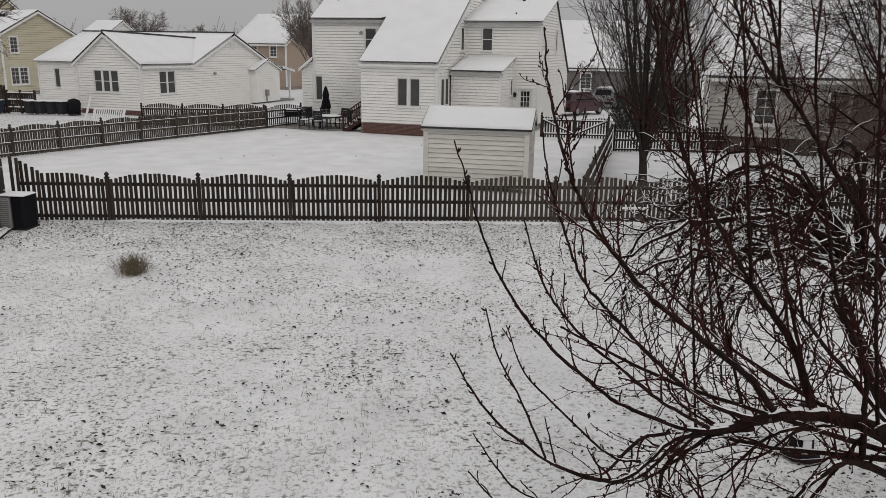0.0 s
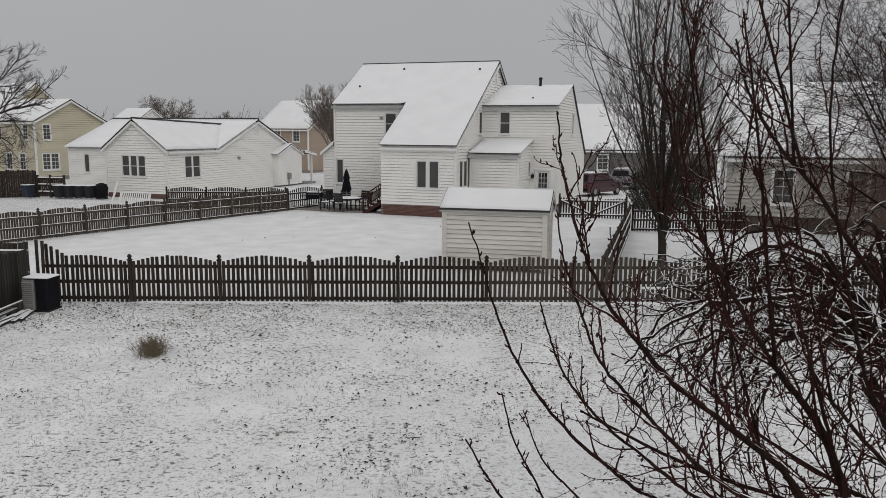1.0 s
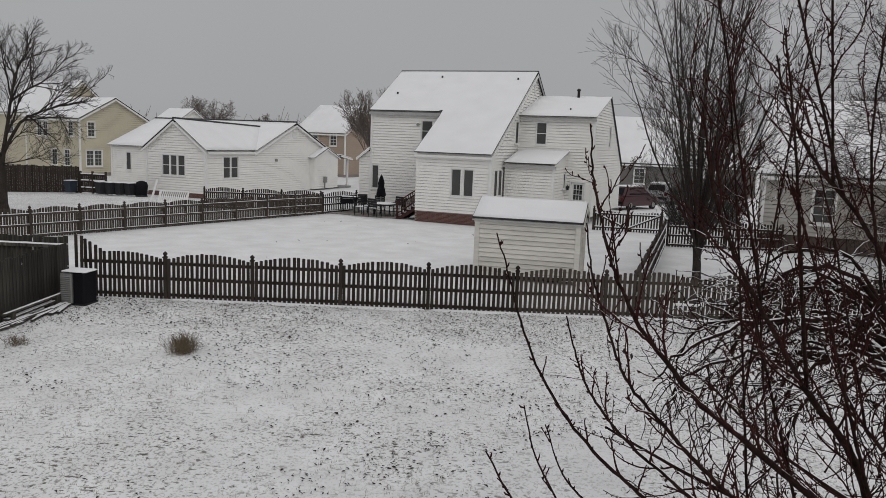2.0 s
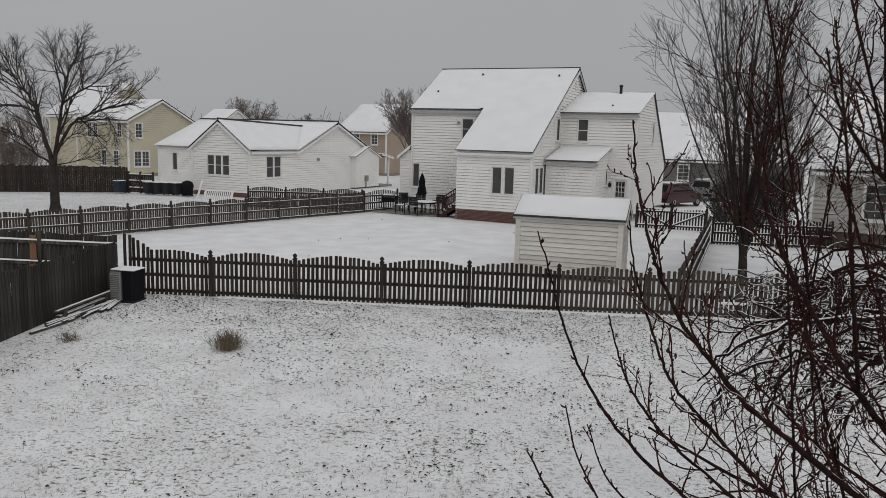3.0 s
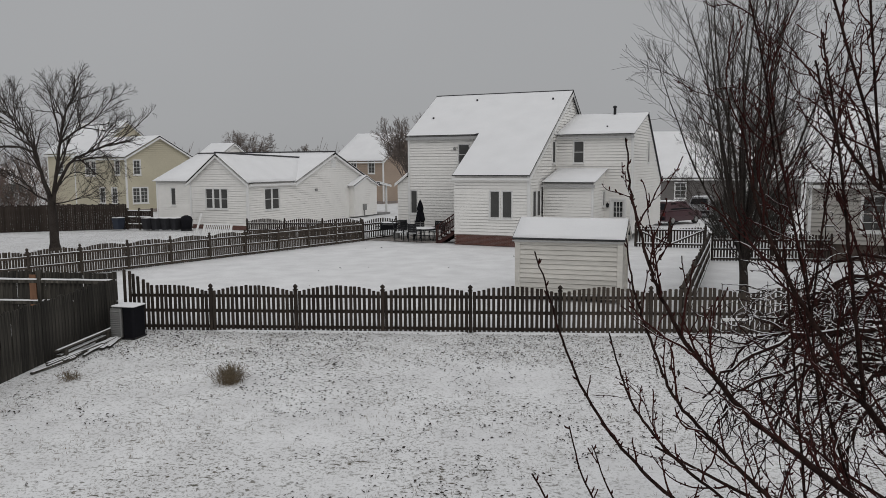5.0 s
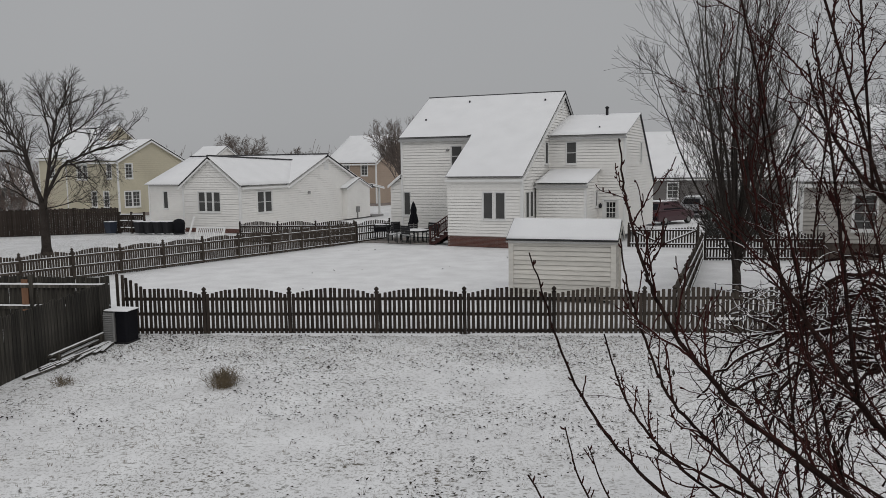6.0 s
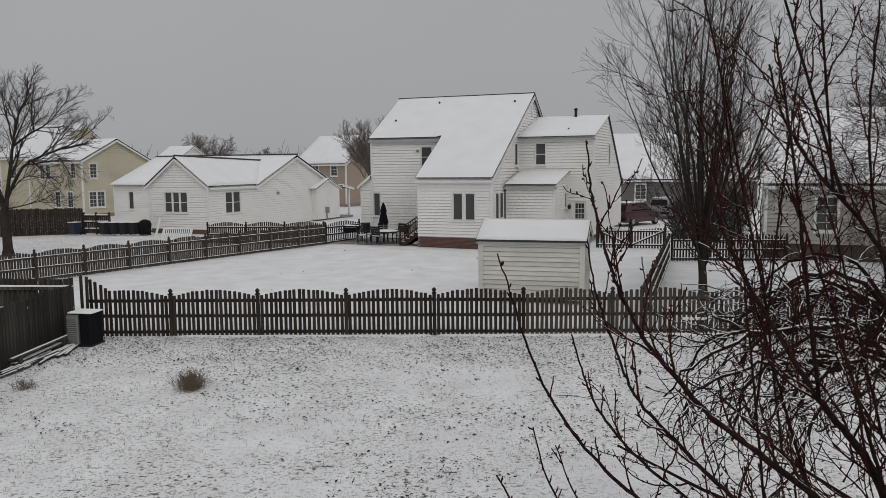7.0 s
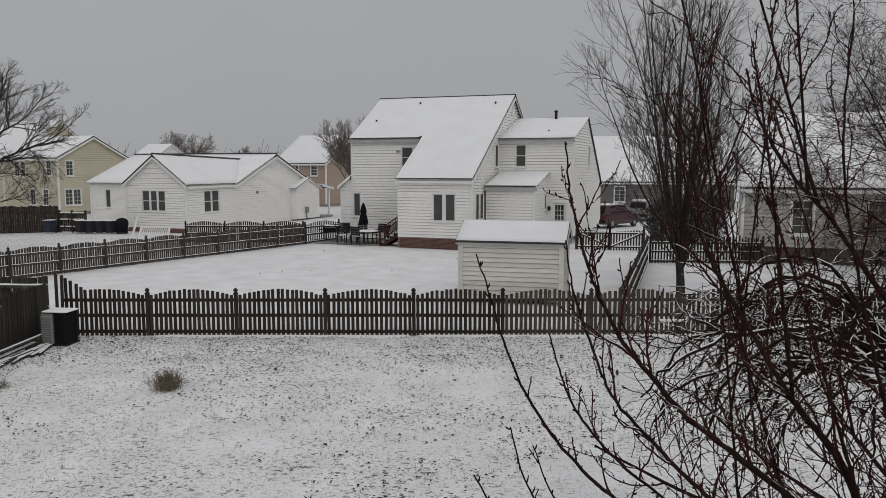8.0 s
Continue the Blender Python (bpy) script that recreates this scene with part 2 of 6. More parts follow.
def part(name, b, mat, parent, label="", m=None, smooth=False, fix=True):
    """One mesh under a thing or a part; b is a Builder or a finished mesh."""
    ob = new(name, b if isinstance(b, bpy.types.Mesh) else b.mesh(name, mat, fix, smooth))
    ob.parent = parent
    if m is not None:
        ob.matrix_basis = m
    return tagged(ob, label)


def solid(name, b, mat, label, category, group="", kind="", m=None, smooth=False, fix=True):
    ob = new(name, b if isinstance(b, bpy.types.Mesh) else b.mesh(name, mat, fix, smooth))
    if m is not None:
        ob.matrix_world = m
    return tagged(ob, label, category, group, kind)


# ---- ground: one sheet to the horizon ----
def build_ground():
    def axis(fine0, fine1, step, far):
        a = list(np.arange(fine0, fine1 + 1e-6, step))
        g = step
        while a[-1] < far:
            g *= 1.35
            a.append(a[-1] + g)
        g = step
        while a[0] > -far:
            g *= 1.35
            a.insert(0, a[0] - g)
        return a
    xs, ys = axis(-16, 14, 0.28, 2500), axis(1, 24, 0.28, 2500)
    b = Builder()
    for y in ys:
        for x in xs:
            h = 0.0
            if abs(x) < 60 and -5 < y < 80:
                h = 0.022 * noise.noise((x * 0.5, y * 0.5, 1)) + 0.014 * noise.noise((x * 1.7, y * 1.7, 5)) - 0.02
            b.v.append((x, y, h))
    w = len(xs)
    for j in range(len(ys) - 1):
        for i in range(w - 1):
            b.f.append((j * w + i, j * w + i + 1, (j + 1) * w + i + 1, (j + 1) * w + i))
    solid("ground", b, GROUND, "lawn under thin patchy snow with grass poking through", "ground", kind="structure", smooth=True, fix=False)


build_ground()


# ---- houses ----
def wall_frame(x, y, face):
    """Local frame of a wall that starts at (x, y): s along it, n outward, z up. face: 'front' (-y), 'right' (+x), 'left' (-x), 'back' (+y)."""
    s, n = {"front": ((1, 0), (0, -1)), "right": ((0, 1), (1, 0)), "left": ((0, 1), (-1, 0)), "back": ((1, 0), (0, 1))}[face]
    return Matrix(((s[0], n[0], 0, x), (s[1], n[1], 0, y), (0, 0, 1, 0), (0, 0, 0, 1)))


def siding_courses(z0, z1, span, holes=(), course=0.2, thick=0.14, groove=0.017):
    """Lapped boards as a list of (eight corners) in a wall's frame. span(z): from, to along the wall at that height."""
    cuts = sorted({round(z, 4) for z in list(np.arange(z0, z1, course)) + [z1] + [c for h in holes for c in h[2:4] if z0 < c < z1]})
    pieces = []
    splits = sorted({c for h in holes for c in h[:2]})
    for za, zb in zip(cuts, cuts[1:]):
        if zb - za < 0.004:
            continue
        (a0, a1), (b0, b1) = span(za), span(zb)
        gaps = [(h[0], h[1]) for h in holes if h[2] < (za + zb) / 2 < h[3]]
        gaps += [(c, c) for c in splits if not any(g[0] <= c <= g[1] for g in gaps)]
        stops = [(-1e9, -1e9)] + sorted(gaps) + [(1e9, 1e9)]
        ka, kb = ((za - z0 + 1e-5) / course) % 1.0, ((zb - z0) / course) % 1.0
        na, nb = 0.04 - 0.036 * ka, 0.04 - 0.036 * (kb if kb > 1e-3 else 1.0)
        for (_, left), (right, _) in zip(stops, stops[1:]):
            p, q = max(a0, left), min(a1, right)
            r, s = max(b0, left), min(b1, right)
            if q - p < 0.005 and s - r < 0.005:
                continue
            q, s = max(p, q), max(r, s)
            zg, g = za, 0.0
            if ka < 1e-3 and zb - za > 0.06:
                # shadow gap under the lap
                g = groove / (zb - za)
                zg = za + groove
                p2, q2 = p + (r - p) * g, q + (s - q) * g
                pieces.append([(p, -0.06, za), (q, -0.06, za), (q, -thick, za), (p, -thick, za), (p2, -0.06, zg), (q2, -0.06, zg), (q2, -thick, zg), (p2, -thick, zg)])
                p, q = p2, q2
            pieces.append([(p, na, zg), (q, na, zg), (q, -thick, zg), (p, -thick, zg), (r, nb, zb), (s, nb, zb), (s, -thick, zb), (r, -thick, zb)])
    return pieces


HEX = [(3, 2, 1, 0), (4, 5, 6, 7), (0, 1, 5, 4), (1, 2, 6, 5), (2, 3, 7, 6), (3, 0, 4, 7)]


def siding_wall(root, w, z0, z1, span, holes=(), mat=SIDING, course=0.172, name="wall", label=""):
    b = Builder()
    for piece in siding_courses(z0, z1, span, holes, course):
        b.add(piece, HEX, w)
    return part(name, b.mesh(name, mat, weld=True), mat, root, label)


def flat(a, c):
    return lambda z: (a, c)


def gable(a, c, z_eave, z_peak):
    """Wall from a to c that narrows to its middle between eave and peak."""
    h = (c - a) / 2

    def span(z):
        k = max(0.0, min(1.0, (z - z_eave) / (z_peak - z_eave)))
        return (a + h * k, c - h * k)
    return span


def window(root, w, s0, s1, z0, z1, cols=1, bars=(), casing=0.08, blind=0.0, label="", flush=0.0, rail=True):
    """A window in its opening: casing, sashes with a meeting rail, panes."""
    w = w @ Matrix.Translation((0, flush, 0))
    b = Builder()
    for x0, x1, y0, y1 in ((s0 - casing, s1 + casing, z1, z1 + casing), (s0 - casing, s1 + casing, z0 - casing, z0), (s0 - casing, s0, z0, z1), (s1, s1 + casing, z0, z1)):
        b.box(x0, x1, -0.1, 0.045, y0, y1, w)
    b.box(s0 - casing - 0.03, s1 + casing + 0.03, 0.046, 0.09, z0 - casing - 0.04, z0 - casing + 0.01, w)
    win = part("window", b, TRIM, root, label)
    cw = (s1 - s0) / cols
    fr = Builder()
    for i in range(1, cols):
        fr.box(s0 + i * cw - 0.05, s0 + i * cw + 0.05, -0.08, 0.035, z0, z1, w)
    zm = (z0 + z1) / 2
    for i in range(cols):
        a, c = s0 + i * cw + (0.05 if i else 0), s0 + (i + 1) * cw - (0.05 if i < cols - 1 else 0)
        for x0, x1, y0, y1 in ((a, a + 0.035, z0, z1), (c - 0.035, c, z0, z1), (a + 0.035, c - 0.035, z0, z0 + 0.05), (a + 0.035, c - 0.035, z1 - 0.04, z1), (a + 0.035, c - 0.035, zm - 0.02, zm + 0.02)):
            if rail or y0 != zm - 0.02:
                fr.box(x0, x1, -0.06, 0.0, y0, y1, w)
        nx, nz = bars or (1, 2)
        for k in range(1, nx):
            x = a + (c - a) * k / nx
            fr.box(x - 0.012, x + 0.012, -0.05, -0.012, z0 + 0.05, z1 - 0.04, w)
        for k in range(1, nz):
            z = z0 + (z1 - z0) * k / nz
            if abs(z - zm) > 0.05:
                fr.box(a + 0.035, c - 0.035, -0.05, -0.012, z - 0.012, z + 0.012, w)
        g = Builder()
        g.box(a + 0.03, c - 0.03, -0.04, -0.03, z0 + 0.02, z1 - 0.02, w)
        pane = part("pane", g, GLASS, win)
        pane.visible_shadow = False
        # on railed windows this sheet is added only to turn the panes grey
        sc, n0 = Builder(), -0.027 if rail else -0.012
        sc.box(a + 0.01, c - 0.01, n0, n0 + 0.006, z0 + 0.01, z1 - 0.01, w)
        if sc.v:
            part("insect_screen", sc, SCREEN, win, "dark insect screen greying the pane")
        if blind:
            bl = Builder()
            k = z1 - (z1 - z0) * blind
            while k < z1 - 0.06:
                bl.add([(a + 0.05, -0.12, k), (c - 0.05, -0.12, k), (c - 0.05, -0.15, k + 0.045), (a + 0.05, -0.15, k + 0.045), (a + 0.05, -0.125, k - 0.004), (c - 0.05, -0.125, k - 0.004), (c - 0.05, -0.155, k + 0.041), (a + 0.05, -0.155, k + 0.041)], HEX, w)
                k += 0.05
            part("blind", bl, BLIND, win)
    part("sash", fr, TRIM, win)
    return win


def roof_plane(root, poly, thick=0.02, snow=0.07, lip=0.005, name="roof"):
    """One slope: shingled deck with a dark edge and the snow that lies on it, as a soft sheet with a wavy rim."""
    pts = [Vector(p) for p in poly]
    nrm = (pts[1] - pts[0]).cross(pts[2] - pts[0]).normalized()
    if nrm.z < 0:
        nrm = -nrm
    b = Builder()
    b.slab(pts, -nrm * thick)
    deck = part(name, b, SHINGLE, root)
    mid = sum(pts, Vector()) / len(pts)
    ring = []
    for i, p in enumerate(pts):
        q = pts[(i + 1) % len(pts)]
        k = max(2, int((q - p).length / 0.35))
        for j in range(k):
            c = p.lerp(q, j / k)
            wob = lip * (0.6 + 0.8 * noise.noise(c * 2.3))
            ring.append(c + (mid - c).normalized() * wob)
    s = Builder()
    n = len(ring)
    low = [p + nrm * 0.004 for p in ring]
    top = [p + (mid - p).normalized() * 0.05 + nrm * snow * (0.8 + 0.3 * noise.noise(p * 1.1)) for p in ring]
    inner = [p.lerp(mid, 0.25) + nrm * (snow + 0.02 * noise.noise(p * 0.9)) for p in ring]
    s.add(low + top + inner + [mid + nrm * snow], [(i, (i + 1) % n, n + (i + 1) % n, n + i) for i in range(n)] + [(n + i, n + (i + 1) % n, 2 * n + (i + 1) % n, 2 * n + i) for i in range(n)] + [(2 * n + i, 2 * n + (i + 1) % n, 3 * n) for i in range(n)])
    part("snow_cover", s, SNOW, deck, "snow lying on the roof", smooth=True)
    return deck


def board(root, p, q, width=0.15, depth=0.03, mat=TRIM, name="trim_board", drop=(0, 0, -1)):
    """A straight board between two points, hanging down by its width."""
    p, q = Vector(p), Vector(q)
    d, n = Vector(drop) * width, Vector((q - p).cross(Vector(drop))).normalized() * depth
    b = Builder()
    b.add([p, q, q + d, p + d, p + n, q + n, q + d + n, p + d + n], HEX)
    return part(name, b, mat, root)


def post_box(root, x0, x1, y0, y1, z0, z1, mat=TRIM, name="corner_board", label=""):
    b = Builder()
    b.box(x0, x1, y0, y1, z0, z1)
    return part(name, b, mat, root, label)


def brick_base(root, w, s0, s1, z1, name="foundation"):
    """A brick plinth: mortar core and courses of single bricks."""
    b = Builder()
    b.box(s0, s1, -0.2, 0.0, 0, z1, w)
    core = part(name, b, MORTAR, root, "red brick foundation")
    unit = Builder()
    unit.box(0, 0.205, -0.1, 0.006, 0, 0.06, w.to_3x3().to_4x4())
    me = unit.mesh("brick", BRICK)
    rows = int(z1 / 0.071)
    for r in range(rows):
        s = s0 + (0.107 if r % 2 else 0.0)
        while s + 0.2 < s1:
            part("brick", me, BRICK, core, m=Matrix.Translation(w @ Vector((s, 0, 0.006 + r * 0.071))))
            s += 0.214


def great_slope(root, x0, x1, x2, y0, y1, y2, height):
    """One roof slope that is wide (x0 to x2) above y1 and narrow (x1 to x2) below it, with its snow as one sheet."""
    b = Builder()
    n = Vector((0, height(0) - height(1), 1)).normalized() * -0.03
    for xa, ya, yb in ((x1, y0, y1), (x0, y1, y2)):
        b.slab([(xa, ya, height(ya)), (x2, ya, height(ya)), (x2, yb, height(yb)), (xa, yb, height(yb))], n)
    deck = part("roof", b.mesh("roof", SHINGLE, weld=True), SHINGLE, root)
    xs = list(np.linspace(x0 + 0.02, x1 + 0.02, 16)) + list(np.linspace(x1 + 0.02, x2 - 0.02, 16))[1:]
    ys = list(np.linspace(y0 + 0.03, y1 + 0.03, 10)) + list(np.linspace(y1 + 0.03, y2 - 0.02, 12))[1:]
    s, index = Builder(), {}
    for j, y in enumerate(ys):
        for i, x in enumerate(xs):
            if j < 9 and i < 15:
                continue
            rim = i == len(xs) - 1 or j in (0, len(ys) - 1) or (i == 15 and j < 9) or (i == 0) or (j == 9 and i < 15)
            index[i, j] = len(s.v)
            s.v.append((x, y, height(y) + (0.004 if rim else 0.075 + 0.018 * noise.noise((x, y, 2)))))
    s.f = [(index[i, j], index[i + 1, j], index[i + 1, j + 1], index[i, j + 1]) for i in range(len(xs) - 1) for j in range(len(ys) - 1) if (i, j) in index and (i + 1, j) in index and (i, j + 1) in index]
    part("snow_cover", s, SNOW, deck, "snow lying on the roof", smooth=True)


# the two-storey white house at the far side of the yard
HOUSE = pose(-2.57, 44.02, 0, 0, 0, -20.3)


def build_big_house():
    r = thing("house", HOUSE, "two-storey white vinyl-sided house with snow-covered gable roofs", "house")
    aw, ez, pk, py = 4.455, 3.96, 9.05, 8.56          # addition's width, its eave, the main ridge
    my, mz, mx = 4.05, 6.34, -4.95                    # main rear wall, its eave, its outer corner
    rise = (pk - ez) / py
    # addition
    front = wall_frame(0, 0, "front")
    holes = [(2.16, 2.72, 1.56, 3.06), (2.88, 3.45, 1.56, 3.06)]
    brick_base(r, front, 0, aw, 0.6)
    siding_wall(r, front, 0.6, ez, flat(0, aw), holes)
    for h in holes:
        window(r, front, *h, cols=1, bars=(1, 1), blind=0.97, casing=0.05, rail=False)
    # long gable end towards the wing, one plane from the addition's eave up to the ridge
    side = wall_frame(aw - 0.12, 0.14, "right")

    def gable_span(z):
        if z <= ez - 0.05:
            return (0, 12.9)
        k = (z - ez) / rise
        return (max(0.0, k), max(max(0.0, k), min(12.9, py - 0.16 + (pk - z) / 0.69)))
    sh = [(0.66, 1.29, 1.58, 3.05), (1.44, 2.1, 1.58, 3.05), (4.4, 5.05, 4.57, 5.87)]
    siding_wall(r, side, 0.6, pk - 0.12, gable_span, sh)
    for h in sh:
        window(r, side, *h, bars=(1, 1), casing=0.03, flush=0.045, rail=False)
    post_box(r, aw - 0.11, aw + 0.05, -0.05, 0.11, 0.6, ez - 0.02)
    # main rear wall
    rear = wall_frame(mx, my, "front")
    rh = [(0.13, 0.58, 1.42, 2.9), (3.48, 4.2, 4.5, 5.76)]
    siding_wall(r, rear, 0.05, mz + 0.0, flat(0, -mx + 0.6), rh)
    window(r, rear, *rh[0], bars=(1, 1), blind=0.97, casing=0.04, rail=False)
    window(r, rear, *rh[1], bars=(1, 1), casing=0.03, flush=0.02)
    lamp = Builder()
    lamp.lathe([(0.05, 0), (0.11, 0.02), (0.10, 0.09), (0.05, 0.14), (0.02, 0.15)], Matrix.Translation((mx + 3.25, my - 0.1, 5.45)))
    part("flood_light", lamp, GREYMETAL, r, "small grey flood light under the eave")
    siding_wall(r, wall_frame(mx, my + 0.14, "left"), 0.45, mz, flat(0, 9.0))
    siding_wall(r, wall_frame(0, 0.14, "left"), 0.6, ez, flat(0, my))
    siding_wall(r, wall_frame(mx, 12.95, "back"), 0.3, 5.95, flat(0, aw - mx))
    post_box(r, mx - 0.03, mx + 0.1, my - 0.05, my + 0.08, 0.45, mz)
    # roof: one great slope down over the addition, and the slope beyond
    o = 0.25
    ol, om, o2 = 0.05, 0.06, 0.09            # overhang at the addition, the outer end and the gable
    great_slope(r, mx - om, -ol, aw + o2, -o, my - o, py, lambda y: ez + y * rise + 0.12)
    roof_plane(r, [(mx - om, py, pk + 0.12), (aw + o2, py, pk + 0.12), (aw + o2, 13.2, 5.97), (mx - om, 13.2, 5.97)])
    post_box(r, mx - om, aw + o2, py - 0.09, py + 0.09, pk + 0.09, pk + 0.145, SHINGLE, "ridge_cap")
    board(r, (-ol, -o - 0.01, ez - o * rise - 0.03), (aw + o2, -o - 0.01, ez - o * rise - 0.03), 0.12, 0.03, TRIM, "fascia")
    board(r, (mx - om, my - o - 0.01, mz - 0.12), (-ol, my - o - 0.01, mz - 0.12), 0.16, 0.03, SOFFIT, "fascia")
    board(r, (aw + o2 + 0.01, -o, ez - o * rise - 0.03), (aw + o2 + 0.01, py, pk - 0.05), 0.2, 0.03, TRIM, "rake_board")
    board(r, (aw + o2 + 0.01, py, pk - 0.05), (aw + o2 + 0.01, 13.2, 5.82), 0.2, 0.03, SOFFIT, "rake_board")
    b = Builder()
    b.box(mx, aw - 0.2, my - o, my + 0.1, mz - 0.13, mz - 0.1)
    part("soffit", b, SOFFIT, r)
    for x, y, tall in ((-3.9, 5.6, 0.16), (-1.65, 7.6, 0.18), (3.55, 7.4, 0.18)):
        v = Builder()
        v.lathe([(0.06, 0), (0.06, tall), (0.05, tall + 0.02)], Matrix.Translation((x, y, ez + y * rise + 0.1)))
        part("vent_pipe", v, DARKMETAL, r, "short dark vent pipe")
    vent = Builder()
    for k in range(7):
        vent.box(py - 0.25, py + 0.1, 0.0, 0.05, 7.75 + k * 0.09, 7.82 + k * 0.09, wall_frame(aw - 0.1, 0, "right"))
    part("gable_vent", vent, TRIM, r)
    # the low lean-to at the outer corner
    lx = mx - 0.82
    siding_wall(r, wall_frame(lx, my + 0.02, "front"), 0.3, 3.75, lambda z: (max(0.0, (z - 3.3) * 1.4), 0.82))
    siding_wall(r, wall_frame(lx, my + 0.16, "left"), 0.3, 3.3, flat(0, 5.5))
    roof_plane(r, [(lx - 0.12, my - 0.2, 3.28), (mx + 0.0, my - 0.2, 3.98), (mx + 0.0, my + 5.6, 3.98), (lx - 0.12, my + 5.6, 3.28)])
    board(r, (lx - 0.12, my - 0.215, 3.28), (mx, my - 0.215, 3.98), 0.14, 0.02, TRIM, "rake_board")
    # unseen dark slab, added so snow indoors doesn't light the rooms
    b = Builder()
    b.box(mx + 0.2, aw - 0.3, my + 0.2, 12.6, 0.3, 0.5)
    b.box(0.2, aw - 0.3, 0.2, my + 0.2, 0.3, 0.5)
    part("floor", b.mesh("floor", DECKWOOD, weld=True), DECKWOOD, r)
    # side wing
    wy, we, wr, ww, wd = 5.44, 6.25, 7.58, 4.49, 4.39
    x0 = aw
    wing = wall_frame(x0, wy, "front")
    wh = [(0.98, 1.6, 4.57, 5.88), (3.28, 4.08, 0.42, 2.42)]
    siding_wall(r, wing, 0.4, we, flat(-0.1, ww), wh)
    window(r, wing, *wh[0], bars=(1, 2), casing=0.03, flush=0.02)
    d = part("door", Builder(), TRIM, r, "white back door with a nine-pane window")
    d.data = door_mesh()
    d.matrix_basis = wing @ Matrix.Translation((3.28, -0.03, 0.42))
    for i in range(3):
        for j in range(3):
            g = Builder()
            g.box(0.145 + i * 0.17, 0.305 + i * 0.17, -0.03, -0.015, 0.98 + j * 0.3, 1.265 + j * 0.3)
            part("pane", g, GLASS, d).visible_shadow = False
    part("casing", frame_ring(3.28, 4.08, 0.42, 2.42, 0.09, wing), TRIM, r)
    side2 = wall_frame(x0 + ww, wy + 0.14, "right")
    wsh = [(4.5, 5.05, 4.56, 5.87)]

    def wing_span(z):
        near = max(0.0, (z - we) / (wr - we) * (wd - 0.14))
        return (near, max(near, 10.1 - max(0.0, z - 3.2) / (wr - 3.2) * (10.1 - wd + 0.14)))
    siding_wall(r, side2, 0.4, wr - 0.08, wing_span, wsh)
    window(r, side2, *wsh[0], bars=(1, 1), casing=0.03, flush=0.045, rail=False)
    siding_wall(r, wall_frame(x0, wy + 10.3, "back"), 0.4, 3.15, flat(0, ww))
    post_box(r, x0 + ww - 0.1, x0 + ww + 0.04, wy - 0.04, wy + 0.1, 0.4, we)
    sl = (wr - we) / wd
    roof_plane(r, [(x0 - 0.1, wy - 0.25, we - 0.25 * sl + 0.1), (x0 + ww + 0.12, wy - 0.25, we - 0.25 * sl + 0.1), (x0 + ww + 0.12, wy + wd, wr + 0.1), (x0 - 0.1, wy + wd, wr + 0.1)])
    roof_plane(r, [(x0 - 0.1, wy + wd, wr + 0.1), (x0 + ww + 0.12, wy + wd, wr + 0.1), (x0 + ww + 0.12, wy + 10.45, 3.2), (x0 - 0.1, wy + 10.45, 3.2)])
    post_box(r, x0 - 0.1, x0 + ww + 0.12, wy + wd - 0.08, wy + wd + 0.08, wr + 0.07, wr + 0.135, SHINGLE, "ridge_cap")
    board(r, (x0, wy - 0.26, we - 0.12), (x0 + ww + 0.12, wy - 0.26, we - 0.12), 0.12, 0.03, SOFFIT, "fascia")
    flue = Builder()
    flue.lathe([(0.09, 0), (0.09, 0.6), (0.13, 0.61), (0.13, 0.68), (0.05, 0.74)], Matrix.Translation((x0 + 2.55, wy + wd - 0.4, wr - 0.15)))
    part("flue", flue, DARKMETAL, r, "dark metal flue pipe")
    v = Builder()
    v.lathe([(0.05, 0), (0.05, 0.25), (0.04, 0.27)], Matrix.Translation((x0 + 2.75, wy + 1.0, we + 0.28)))
    part("vent_pipe", v, DARKMETAL, r, "short dark vent pipe")
    # low bump-out between addition and wing
    by, bw, be, bt = 2.36, 2.83, 3.44, 4.14
    bump = wall_frame(x0 + 0.05, by, "front")
    siding_wall(r, bump, 0.4, be, flat(0, bw))
    bside = wall_frame(x0 + bw + 0.05, by + 0.14, "right")
    slope = (bt - be) / (wy - by)
    bsh = [(2.25, 2.75, 2.04, 2.93)]
    siding_wall(r, bside, 0.4, bt - 0.1, lambda z: (max(0.0, (z - be) / slope), wy - by - 0.16), bsh)
    window(r, bside, *bsh[0], bars=(1, 1), casing=0.03, flush=0.045, rail=False)
    roof_plane(r, [(x0 + 0.03, by - 0.2, be - 0.2 * slope + 0.12), (x0 + bw + 0.25, by - 0.2, be - 0.2 * slope + 0.12), (x0 + bw + 0.25, wy - 0.03, bt + 0.1), (x0 + 0.03, wy - 0.03, bt + 0.1)])
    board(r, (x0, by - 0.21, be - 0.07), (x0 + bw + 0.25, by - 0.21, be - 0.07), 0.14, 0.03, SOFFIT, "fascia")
    post_box(r, x0 + bw, x0 + bw + 0.12, by - 0.03, by + 0.1, 0.4, be)
    lan = Builder()
    lan.lathe([(0.03, 0), (0.08, 0.03), (0.1, 0.2), (0.05, 0.26), (0.01, 0.3)], Matrix.Translation((x0 + 3.08, wy - 0.1, 1.95)))
    part("wall_lantern", lan, DARKMETAL, r, "small dark wall lantern beside the door")
    b = Builder()
    b.box(x0 + 2.98, x0 + 4.4, wy - 1.1, wy, 0, 0.4)
    part("door_step", b, GREYMETAL, r)
    return r


